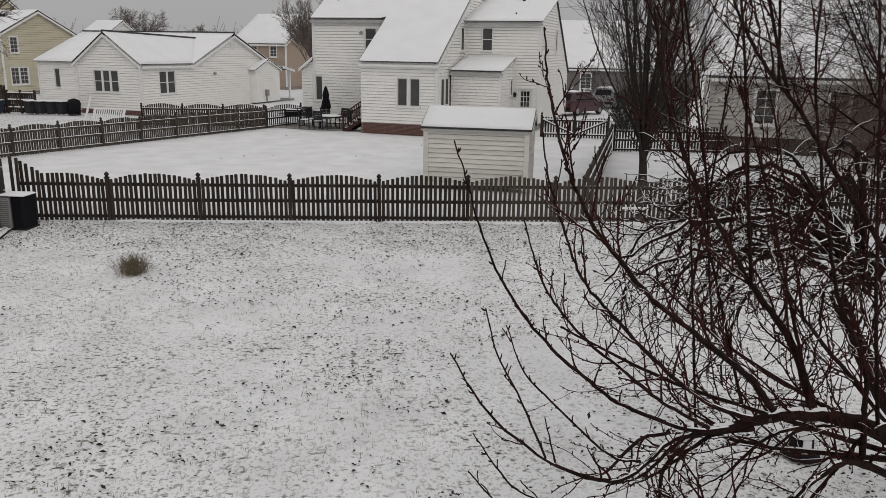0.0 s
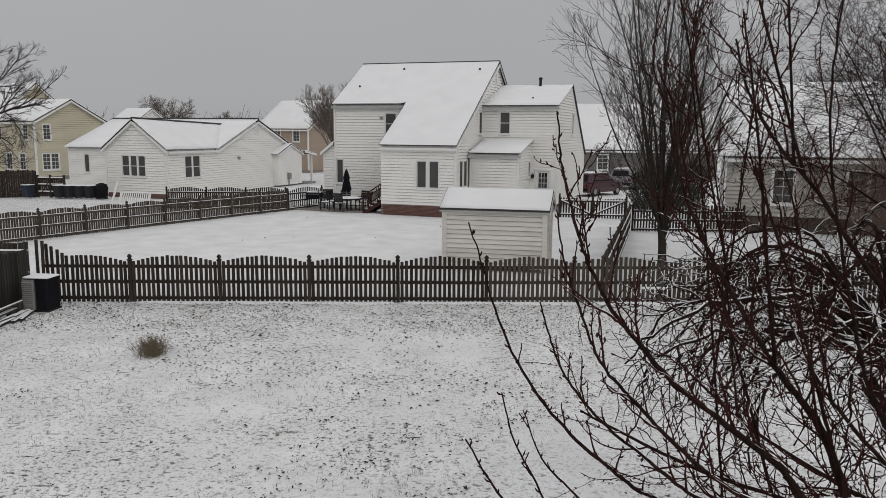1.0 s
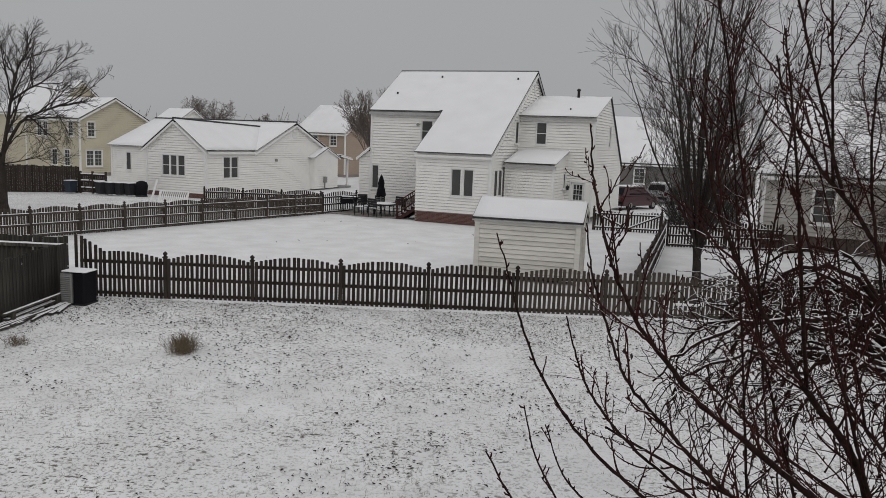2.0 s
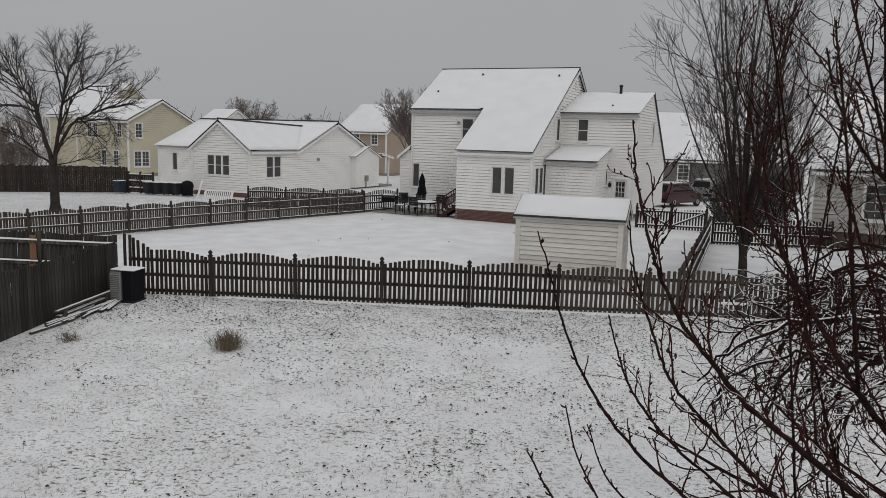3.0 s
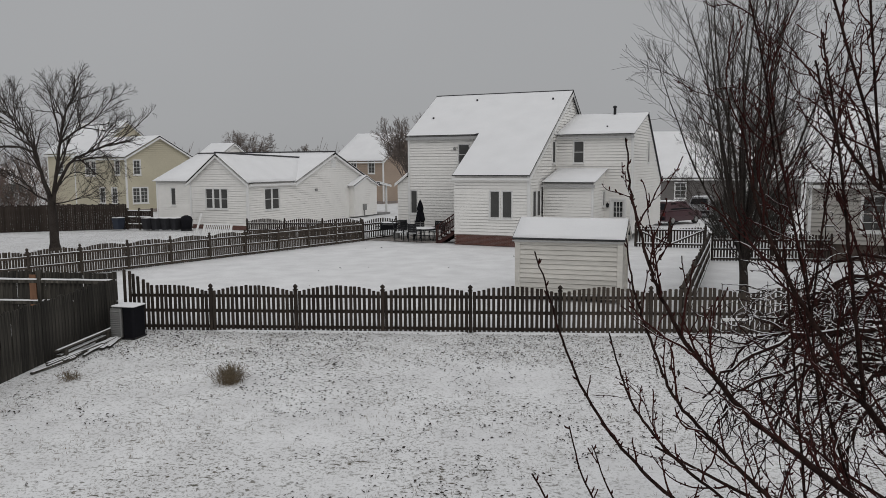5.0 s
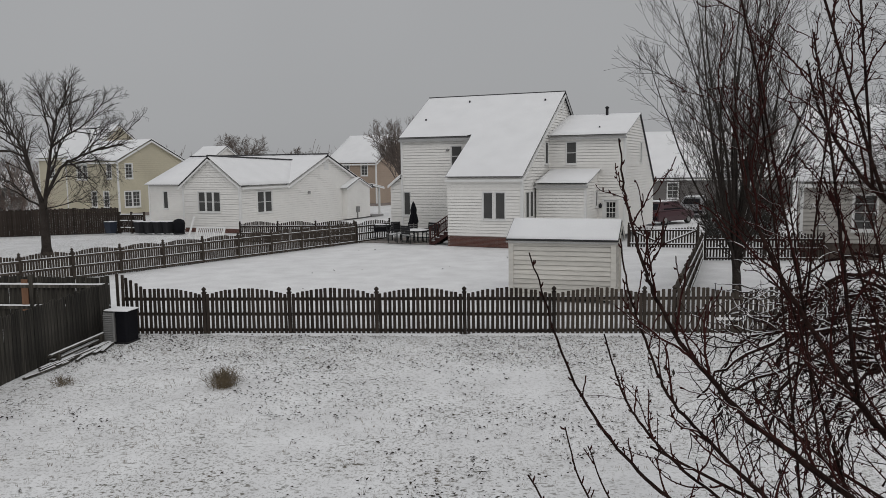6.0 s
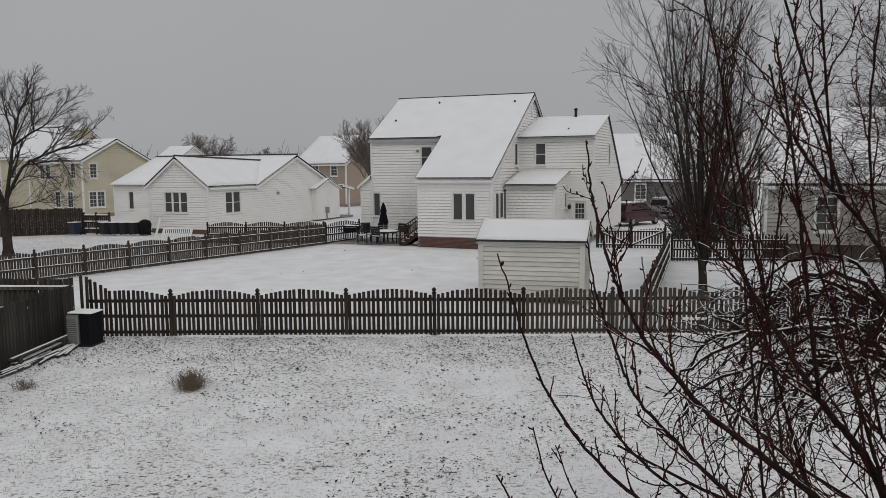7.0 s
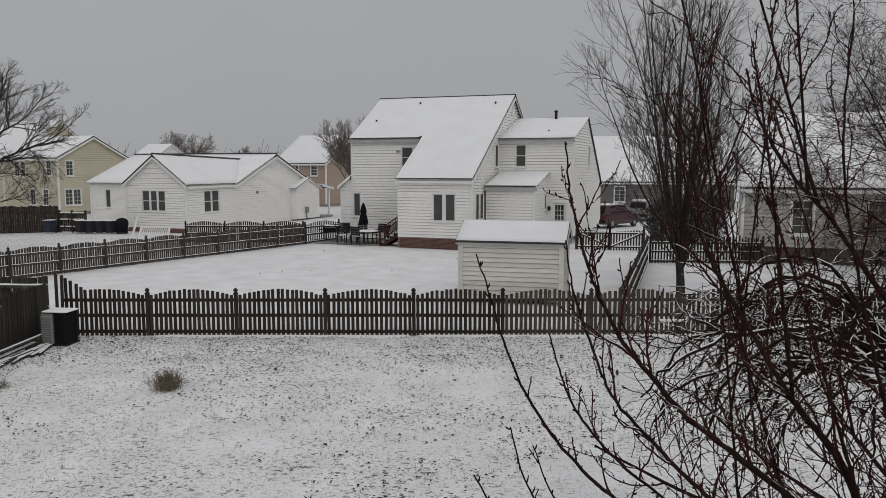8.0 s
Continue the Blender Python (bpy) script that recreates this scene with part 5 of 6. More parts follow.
    def shoots_world(ob, tw, s, pts, radii, count, long, up, level, f0, bias, f1):
        moved = [p + base for p in pts]
        k1 = len(s.v)
        for i in range(count):
            one = Builder()
            shoots(one, s, moved, radii, 1, long, up, level, f0 + (f1 - f0) * i / count, f0 + (f1 - f0) * (i + 1) / count, 0.75, bias)
            one.v = [tuple(Vector(v) - base) for v in one.v]
            if one.v and made[0] < 300:
                made[0] += 1
                part("shoot", one, TWIG_RED, ob, fix=False)
            elif one.v:
                tw.add(one.v, one.f)
        s.v[k1:] = [tuple(Vector(v) - base) for v in s.v[k1:]]

    up_left = Vector((-0.05, 0.02, 0.95))
    sky_up = Vector((-0.1, 0.05, 1.0))
    limb([(3.35, 4.25, -0.05), (3.38, 4.22, 0.7), (3.32, 4.2, 1.4), (3.25, 4.1, 2.0), (3.3, 4.15, 2.4)], 0.13, 0.09, 0, 0.1, name="trunk")
    # the level main limb
    limb([(3.28, 4.1, 2.05), (2.81, 4.03, 2.46), (2.53, 4.01, 2.57), (2.27, 3.98, 2.62), (2.05, 3.94, 2.63), (1.78, 3.88, 2.6), (1.6, 3.83, 2.6)], 0.062, 0.022, 9, 0.9, 0.07, 1, 0.2, sky_up)
    # long sweeping shoots, outermost first
    limb([(1.75, 3.78, 2.64), (1.47, 3.72, 2.67), (1.1, 3.7, 2.82), (0.9, 3.68, 2.97), (0.68, 3.66, 3.17), (0.49, 3.65, 3.4), (0.33, 3.66, 3.7), (0.23, 3.67, 4.01), (0.16, 3.65, 4.23)], 0.014, 0.0035, 8, 0.18, 0.06, 0, 0.1, up_left, f1=0.68)
    limb([(1.45, 3.43, 2.83), (1.34, 3.4, 2.9), (1.18, 3.43, 2.99), (1.01, 3.43, 3.13), (0.85, 3.47, 3.25), (0.71, 3.51, 3.39), (0.61, 3.55, 3.53), (0.55, 3.59, 3.69), (0.51, 3.64, 3.85)], 0.012, 0.0035, 10, 0.26, 0.06, 0, 0.1, up_left, f1=0.8)
    limb([(1.72, 3.47, 2.85), (1.49, 3.5, 2.92), (1.27, 3.5, 3.08), (1.1, 3.55, 3.23), (0.97, 3.59, 3.37), (0.83, 3.59, 3.52), (0.76, 3.63, 3.66), (0.68, 3.69, 3.89), (0.63, 3.74, 4.07), (0.61, 3.85, 4.28)], 0.014, 0.0038, 12, 0.3, 0.06, 0, 0.1, up_left, f1=0.8)
    limb([(1.8, 3.48, 2.9), (1.68, 3.53, 3.06), (1.42, 3.54, 3.26), (1.18, 3.6, 3.44), (1.02, 3.66, 3.62), (0.9, 3.7, 3.76), (0.79, 3.76, 3.96), (0.72, 3.81, 4.15), (0.67, 3.93, 4.4), (0.65, 4.02, 4.55), (0.64, 4.07, 4.77)], 0.019, 0.0042, 14, 0.42, 0.06, 1, 0.1, up_left, f1=0.85)
    limb([(0.68, 3.01, 2.64), (0.44, 3.0, 2.75), (0.34, 3.02, 2.85), (0.26, 3.06, 2.96)], 0.006, 0.003, 3, 0.12, 0.06, 0, 0.2, up_left)
    limb([(0.46, 2.91, 2.64), (0.31, 2.95, 2.75), (0.21, 2.98, 2.86)], 0.005, 0.003, 2, 0.1, 0.06, 0, 0.2, up_left)
    limb([(2.35, 4.05, 2.6), (2.22, 4.11, 2.96), (2.1, 4.13, 3.15), (1.95, 4.15, 3.33), (1.8, 4.19, 3.57), (1.55, 4.28, 4.01), (1.4, 4.36, 4.42), (1.3, 4.4, 4.9)], 0.03, 0.006, 12, 0.7, 0.05, 1, 0.1, up_left)
    limb([(2.58, 3.89, 2.41), (2.59, 3.95, 2.67), (2.6, 4.01, 2.89), (2.44, 4.11, 3.27), (2.39, 4.19, 3.57), (2.32, 4.35, 4.17), (2.25, 4.4, 4.8), (2.3, 4.45, 5.5)], 0.02, 0.005, 12, 0.6, 0.05, 1, 0.1, sky_up)
    # low limbs that dip and rise again
    limb([(1.6, 3.83, 2.6), (1.37, 3.71, 2.6), (1.11, 3.56, 2.48), (0.89, 3.46, 2.53), (0.62, 3.38, 2.69), (0.32, 3.34, 2.97), (0.14, 3.3, 3.29)], 0.019, 0.0035, 9, 0.22, 0.06, 0, 0.05, up_left)
    limb([(0.6, 3.25, 2.77), (0.46, 3.3, 3.08), (0.36, 3.32, 3.27), (0.3, 3.35, 3.49)], 0.006, 0.003, 3, 0.12, 0.06, 0, 0.2, up_left)
    limb([(1.17, 3.58, 2.56), (0.98, 3.51, 2.64), (0.66, 3.5, 2.95), (0.51, 3.45, 3.13), (0.41, 3.42, 3.38)], 0.008, 0.003, 4, 0.12, 0.06, 0, 0.2, up_left)
    limb([(3.25, 4.1, 2.0), (2.78, 3.94, 2.26), (2.46, 3.85, 2.39), (2.18, 3.71, 2.33), (1.84, 3.56, 2.21), (1.5, 3.5, 2.3), (1.2, 3.4, 2.5)], 0.034, 0.007, 14, 0.5, 0.03, 1, 0.2, up_left)
    limb([(1.55, 3.8, 2.6), (1.35, 3.7, 2.45), (1.3, 3.6, 2.25), (1.15, 3.5, 2.1)], 0.016, 0.006, 6, 0.4, 0.05, 1, 0.2, up_left)
    # low drooping branches under the main limb
    for i in range(6):
        x = 1.45 + 0.26 * i + rng.uniform(-0.06, 0.06)
        a = Vector((x, 3.86 + 0.04 * i * 0.4, 2.58 - 0.02 * max(0, i - 6)))
        d = Vector((rng.uniform(-0.75, -0.1), rng.uniform(-0.25, 0.3), 0))
        limb([a, a + d * 0.35 + Vector((0, 0, -0.06)), a + d * 0.7 + Vector((0, 0, -0.28)), a + d * 1.0 + Vector((0, 0, rng.uniform(-0.6, -0.25)))], rng.uniform(0.011, 0.02), 0.005, 6, 0.45, -0.01, 0, 0.2, Vector((-0.3, 0, 0.1)))
    # the thicket on the house side and behind: limbs fanned out from the crotch
    crotch = Vector((3.15, 4.15, 2.2))
    for i in range(6):
        az = radians(178 - 27 * i + rng.uniform(-5, 5))
        reach = rng.uniform(1.5, 2.4)
        rise = rng.uniform(0.15, 1.0)
        d = Vector((math.cos(az), math.sin(az) * 1.05, 0))
        p1 = crotch + d * reach * 0.35 + Vector((0, 0, rise * 0.25))
        p2 = crotch + d * reach * 0.7 + Vector((0, 0, rise * 0.55))
        p3 = crotch + d * reach + Vector((0, 0, rise * 1.05))
        limb([crotch, p1, p2, p3], 0.026, 0.007, 9, 0.75, 0.03, 1, 0.15, Vector((-0.3, 0.1, 0.3)))
    # two long shoots from the limb out of sight
    limb([(3.2, 4.15, 2.5), (2.95, 4.2, 3.2), (2.78, 4.27, 3.52), (2.5, 4.39, 3.94), (2.29, 4.55, 4.32), (2.09, 4.69, 4.61), (1.95, 4.82, 4.92), (1.9, 4.96, 5.25)], 0.026, 0.006, 13, 0.5, 0.05, 1, 0.2, sky_up)
    limb([(2.7, 3.95, 2.5), (2.54, 3.87, 3.14), (2.54, 4.04, 3.8), (2.58, 4.23, 4.35), (2.61, 4.44, 4.96), (2.65, 4.59, 5.34)], 0.013, 0.0045, 10, 0.5, 0.05, 1, 0.15, sky_up)
    # water shoots that rise from the limbs, leaning every way
    hosts = [q for q in bones[1:] if q[1][0] > 0.02]
    risen, slots = 0, [0] * 8
    while risen < 11:
        pts, radii = rng.choice(hosts)
        f = rng.uniform(0.25, 0.95)
        p, _ = along(pts, f)
        if p.x / p.y < 0.36 or p.z < 2.35 or p.x / p.y > 0.64:
            continue
        slot = int((p.x / p.y - 0.36) / 0.035)
        if slots[min(slot, 7)] >= 3:
            continue
        slots[min(slot, 7)] += 1
        risen += 1
        lean, away, h = rng.uniform(-0.8, 0.3), rng.uniform(-0.1, 0.4), rng.uniform(1.7, 2.8)
        r0 = min(rng.uniform(0.0075, 0.013), radii[int(f * (len(radii) - 1))] * 0.95)
        limb([p, p + Vector((lean * 0.3, away * 0.3, h * 0.32)), p + Vector((lean * 0.62, away * 0.7, h * 0.68)), p + Vector((lean, away, h))], r0, 0.005, 11, 0.42, 0.05, 1, 0.1, Vector((-0.2, 0.05, 0.8)))
    # last withered leaves
    lf = Builder()
    for i in range(22):
        p = Vector((rng.uniform(0.9, 2.9), rng.uniform(3.6, 4.3), rng.uniform(2.4, 3.6))) - base
        q = rand_dir(rng) * 0.03
        w = q.cross(Vector((0, 0, 1))).normalized() * 0.011
        dn = Vector((0, 0, -0.035))
        lf.add([p, p + w + dn * 0.5, p + dn + q * 0.3, p - w + dn * 0.5 + q * 0.2], [(0, 1, 2), (0, 2, 3)])
    tagged(part("leaf_cluster", lf, LEAF, r, "few withered brown leaves", fix=False), kind="stuff")
    return r


build_fruit_tree()


# ---- the weeping tree beyond it ----
def build_weeping_tree():
    """A low dome of arching, crooked branches with snow along every level stretch."""
    rng = random.Random(12)
    base = Vector((5.75, 7.3, 0))
    r = thing("weeping_tree", Matrix.Translation(base), "low weeping tree with tangled arching branches lined with snow", "tree")
    b = Builder()
    b.tube(wander(rng, Vector((0, 0, -0.05)), Vector((-0.5, 0, 1)), 2.65, 8, 0, 0.05), taper(9, 0.12, 0.08), 9)
    part("trunk", b, BARK, r, smooth=True)

    def lay_snow(s, pts, radii):
        run = []
        for i, p in enumerate(pts):
            j = min(i, len(pts) - 2)
            level = abs((pts[j + 1] - pts[j]).normalized().z) < 0.75 and noise.noise(p * 4.0) > -0.3
            if level:
                run.append((p + Vector((0, 0, radii[i] * 0.75)), max(0.0036, radii[i] * 0.55)))
            if (not level or i == len(pts) - 1) and run:
                if len(run) > 1:
                    rad = [q[1] for q in run]
                    rad[0] *= 0.3
                    rad[-1] *= 0.3
                    s.tube([q[0] for q in run], rad, 5)
                run = []

    def twig(tw, s, p, d, length, rad, level):
        pts = wander(rng, p, d, length, 12, -0.045, 0.42)
        radii = taper(len(pts), rad, 0.0035)
        tw.tube(pts, radii, 5, cap=False)
        lay_snow(s, pts, radii)
        for i in range(3 if level else 0):
            q, dd = along(pts, rng.uniform(0.15, 0.9))
            twig(tw, s, q, spread(rng, dd, rng.uniform(0.5, 1.1)), length * rng.uniform(0.4, 0.75), rad * 0.62, level - 1)

    for i in range(36):
        az = radians(80 + 210 * (i * 0.618 % 1.0))
        reach, top = rng.uniform(1.2, 2.75), rng.uniform(0.3, 1.35)
        d = Vector((math.cos(az), math.sin(az) * 0.8, 0))
        c = Vector((-1.15, 0, 2.3 + 0.1 * rng.random()))
        turns = [c, c + d * reach * 0.4 + Vector((0, 0, top * 0.9)), c + d * reach * 0.75 + Vector((0, 0, top)), c + d * reach + Vector((0, 0, top * 0.7)), c + d * reach * 1.12 + Vector((0, 0, top * 0.7 - rng.uniform(0.2, 0.7)))]
        pts = [p + rand_dir(rng) * 0.035 for p in smooth_line(turns, 5)]
        radii = taper(len(pts), rng.uniform(0.022, 0.036), 0.008)
        b, s = Builder(), Builder()
        b.tube(pts, radii, 7)
        limb = part("limb", b, BARK, r, smooth=True)
        lay_snow(s, pts, radii)
        for k in range(8):
            f = 0.22 + 0.76 * (k + rng.random()) / 8
            p, dd = along(pts, min(f, 0.98))
            tw = Builder()
            twig(tw, s, p, spread(rng, dd, rng.uniform(0.5, 1.2)), rng.uniform(0.45, 1.15), rng.uniform(0.0065, 0.0115), 1)
            part("branch", tw, BARK, limb, fix=False)
        tagged(part("snow_line", s, SNOW, limb, "snow lying along the branches", fix=False), kind="stuff")


build_weeping_tree()


# ---- yard things ----
def build_dry_bush(x, y, height, width, count, seed, label):
    rng, b = random.Random(seed), Builder()
    for i in range(count):
        az, t = rng.uniform(0, 2 * math.pi), abs(rng.gauss(0, 0.75))
        d = Vector((math.cos(az) * math.sin(t), math.sin(az) * math.sin(t), math.cos(t)))
        p = Vector((rng.gauss(0, width * 0.22), rng.gauss(0, width * 0.22), -0.02))
        branch_out(b, rng, p, d, height * rng.uniform(0.5, 1.1), 0.0045, 1, 0.02, (5,), 3, 0.6, 0.5, 0.16, 4, None, 0.0022)
    return solid("dry_bush", b, DEADGRASS, label, "bush", m=pose(x, y, 0), fix=False)


build_dry_bush(-5.78, 15.85, 0.37, 0.55, 230, 2, "small dry brown bush poking out of the snow")
build_dry_bush(-9.37, 15.9, 0.22, 0.4, 60, 6, "low tuft of dry grass in the snow beside the fence")


def rounded_ring(x0, x1, y0, y1, c, n=4):
    ring = []
    for cx, cy, a in ((x1 - c, y1 - c, 0), (x0 + c, y1 - c, 90), (x0 + c, y0 + c, 180), (x1 - c, y0 + c, 270)):
        ring += [(cx + c * math.cos(radians(a + 90 * k / n)), cy + c * math.sin(radians(a + 90 * k / n))) for k in range(n + 1)]
    return ring


def snow_pad(ring, z, h):
    """A soft cap of snow on a flat top."""
    b, n = Builder(), len(ring)
    cx, cy = sum(p[0] for p in ring) / n, sum(p[1] for p in ring) / n
    rows = ((1.0, 0.0), (1.01, h * 0.5), (0.95, h * 0.9), (0.6, h * 1.05))
    for k, dz in rows:
        b.v += [(cx + (x - cx) * k, cy + (y - cy) * k, z + dz + 0.12 * h * noise.noise((x * 4, y * 4, k))) for x, y in ring]
    b.v.append((cx, cy, z + h * 1.08))
    for i in range(len(rows) - 1):
        b.f += [(i * n + j, i * n + (j + 1) % n, (i + 1) * n + (j + 1) % n, (i + 1) * n + j) for j in range(n)]
    b.f += [((len(rows) - 1) * n + j, (len(rows) - 1) * n + (j + 1) % n, len(rows) * n) for j in range(n)]
    return b


def build_unit():
    r = thing("air_conditioner", pose(-10.06, 20.05, 0, 0, 0, -8) @ Matrix.Diagonal((0.86, 0.95, 1.02, 1)), "black outdoor air-conditioner box with a grey louvred side and snowy top", "air conditioner")
    b = Builder()
    b.prism(rounded_ring(-0.02, 0.40, -0.3, 0.3, 0.09), 0.03, 0.79)
    b.prism(rounded_ring(-0.03, 0.41, -0.31, 0.31, 0.1), 0.79, 0.82)
    b.prism(rounded_ring(0.01, 0.37, -0.27, 0.27, 0.1), 0.82, 0.84)
    body = part("body", b, BLACK, r)
    g = Builder()
    g.prism(rounded_ring(-0.42, -0.04, -0.31, 0.31, 0.05), 0.03, 0.80)
    side = part("louvre_housing", g, GREYMETAL, r, "weathered grey housing")
    slat = Builder()
    slat.add([(-0.40, -0.335, 0), (-0.07, -0.335, 0), (-0.07, -0.31, 0.02), (-0.40, -0.31, 0.02), (-0.40, -0.33, -0.008), (-0.07, -0.33, -0.008), (-0.07, -0.306, 0.012), (-0.40, -0.306, 0.012)], HEX)
    me = slat.mesh("slat", GREYMETAL)
    for k in range(13):
        part("slat", me, GREYMETAL, side, m=Matrix.Translation((0, 0, 0.12 + 0.05 * k)))
    slat = Builder()
    slat.box(-0.445, -0.42, -0.24, 0.24, 0, 0.018)
    me = slat.mesh("slat", GREYMETAL)
    for k in range(13):
        part("slat", me, GREYMETAL, side, m=Matrix.Translation((0, 0, 0.12 + 0.05 * k)))
    part("snow_cap", snow_pad(rounded_ring(-0.4, 0.43, -0.31, 0.31, 0.07), 0.842, 0.03), SNOW, r, "snow on top", smooth=True)
    base = Builder()
    base.box(-0.41, 0.41, -0.3, 0.3, -0.03, 0.03)
    part("base_pad", base, DARKMETAL, r)


build_unit()

# loose boards at the foot of the tall fence
for i, (x, y0, y1, z, tilt, wide) in enumerate(((-10.5, 17.3, 19.9, 0.26, 0.5, 0.09), (-10.52, 17.4, 19.6, 0.12, 0, 0.14), (-10.35, 17.6, 19.9, 0.035, 1.5, 0.1), (-10.2, 18.2, 19.75, 0.035, -2, 0.13), (-10.05, 18.5, 19.7, 0.035, -5, 0.11), (-10.45, 16.2, 17.7, 0.03, 8, 0.06), (-10.25, 18.9, 19.6, 0.06, -3, 0.15), (-10.38, 16.7, 18.9, 0.075, 3.5, 0.05), (-10.28, 17.2, 19.3, 0.05, -1.5, 0.06), (-10.12, 17.8, 19.2, 0.03, -7, 0.05), (-10.5, 16.9, 18.2, 0.07, 6, 0.08), (-9.95, 18.7, 19.5, 0.03, -12, 0.07))):
    b = Builder()
    b.box(-wide / 2, wide / 2, 0, y1 - y0, 0, 0.04)
    ob = solid("loose_board", b, PRIVACY, "weathered timber board lying by the fence under snow", "board", "boards by the tall fence", m=pose(x, y0, z - 0.03, 0, 0, -tilt))
    s = Builder()
    n = 14
    for k in range(n + 1):
        y = 0.03 + (y1 - y0 - 0.06) * k / n
        h = 0.008 + 0.016 * abs(noise.noise((y * 2, i * 3.3, 1)))
        w = wide / 2 * (0.85 + 0.15 * noise.noise((y * 3, i, 8)))
        s.v += [(-w, y, 0.042), (w, y, 0.042), (w * 0.8, y, 0.042 + h), (-w * 0.8, y, 0.042 + h)]
        if k:
            q = (k - 1) * 4
            s.f += [(q + j, q + (j + 1) % 4, q + 4 + (j + 1) % 4, q + 4 + j) for j in range(4)]
    part("snow_strip", s, SNOW, ob, "snow on the board")
    if z > 0.1:
        for yy in (0.25, y1 - y0 - 0.3):
            bk = Builder()
            bk.box(-0.1, 0.1, yy, yy + 0.1, -z, 0.0)
            part("prop_block", bk, PRIVACY, ob)


def build_lighthouse():
    r = thing("garden_lighthouse", pose(4.68, 8.15, 0) @ Matrix.Diagonal((0.6, 0.6, 0.72, 1)), "knee-high black and white garden lighthouse ornament in the snow", "ornament")
    b = Builder()
    b.lathe([(0.40, 0.0), (0.38, 0.035), (0.28, 0.06), (0.26, 0.12)], None, 8)
    part("base", b, BLACK, r, "black eight-sided base")
    b = Builder()
    b.lathe([(0.24, 0.12), (0.215, 0.34)], None, 16)
    part("lower_band", b, BLACK, r)
    b = Builder()
    b.lathe([(0.215, 0.34), (0.195, 0.5)], None, 16)
    part("middle_band", b, TRIM, r, "white band")
    b = Builder()
    b.lathe([(0.195, 0.5), (0.175, 0.68)], None, 16)
    part("upper_band", b, BLACK, r)
    b = Builder()
    b.lathe([(0.24, 0.68), (0.25, 0.70), (0.25, 0.72), (0.12, 0.725)], None, 12)
    part("gallery", b, TRIM, r, "white gallery")
    b = Builder()
    b.lathe([(0.11, 0.72), (0.11, 0.88), (0.16, 0.885), (0.02, 0.99)], None, 8)
    part("lantern", b, DARKMETAL, r)
    b = Builder()
    b.box(-0.1, 0.06, -0.262, -0.225, 0.12, 0.34)
    part("door", b, TRIM, r, "white door")
    b = Builder()
    b.lathe([(0.045, -0.012), (0.045, 0.012)], pose(0.02, -0.195, 0.6, 90), 12)
    part("porthole", b, TRIM, r)


build_lighthouse()


# ---- steps, patio and its furniture, in the big house's frame ----
def build_steps():
    r = thing("porch_steps", HOUSE @ pose(-0.03, 0.35, 0), "dark red-stained wooden steps with slatted handrails", "steps")
    n, w = 4, 1.15
    for k in range(n):
        x1 = -1.25 + 0.28 * (k + 1) + 0.02
        z = 0.19 * (k + 1)
        b = Builder()
        b.box(x1 - 0.3, x1, 0, w, z - 0.04, z)
        part("tread", b, DECKWOOD, r)
        b = Builder()
        b.box(x1 - 0.27, x1 - 0.25, 0.02, w - 0.02, z - 0.19, z - 0.042)
        part("riser", b, DECKWOOD, r)
        part("snow_pad", snow_pad(rounded_ring(x1 - 0.28, x1 - 0.04, 0.1, w - 0.1, 0.05, 2), z + 0.002, 0.02), SNOW, r)
    b = Builder()
    b.box(-0.13, 0.0, 0, w, 0.0, 0.76)
    part("landing", b, DECKWOOD, r)
    for y in (0.0, w - 0.05):
        b = Builder()
        b.prism([(-1.27, 0.0), (-0.97, 0.0), (0, 0.62), (0, 0.78), (-0.1, 0.78), (-1.27, 0.05)], y - 0.04, y, Matrix(((1, 0, 0, 0), (0, 0, 1, 0), (0, 1, 0, 0), (0, 0, 0, 1))))
        part("stringer", b, DECKWOOD, r)
        for x, z0, z1 in ((-1.25, 0, 1.05), (-0.06, 0.7, 1.8)):
            post_box(r, x - 0.045, x + 0.045, y - 0.045, y + 0.045, z0, z1, DECKWOOD, "post")
        for dz in (0.25, 0.92):
            b = Builder()
            b.slab([(-1.25, y - 0.03, dz + 0.02), (-0.06, y - 0.03, dz + 0.8), (-0.06, y + 0.04, dz + 0.8), (-1.25, y + 0.04, dz + 0.02)], (0, 0, 0.07))
            part("handrail" if dz > 0.5 else "bottom_rail", b, DECKWOOD, r)
        for k in range(8):
            x = -1.13 + 0.14 * k
            z = 0.27 + 0.66 * (x + 1.25)
            post_box(r, x - 0.02, x + 0.02, y - 0.015, y + 0.02, z, z + 0.7, DECKWOOD, "baluster")


build_steps()
patio = Builder()
patio.box(-6.5, -1.35, 0.35, 3.3, 0.0, 0.05, None, 0.03)
solid("patio", patio, material("wet_concrete_slab", (0.26, 0.24, 0.225), 0.8, vary=0.3, grain=6, blotch=1.1), "thin wet concrete patio with snow at its edges", "patio", kind="structure", m=HOUSE)


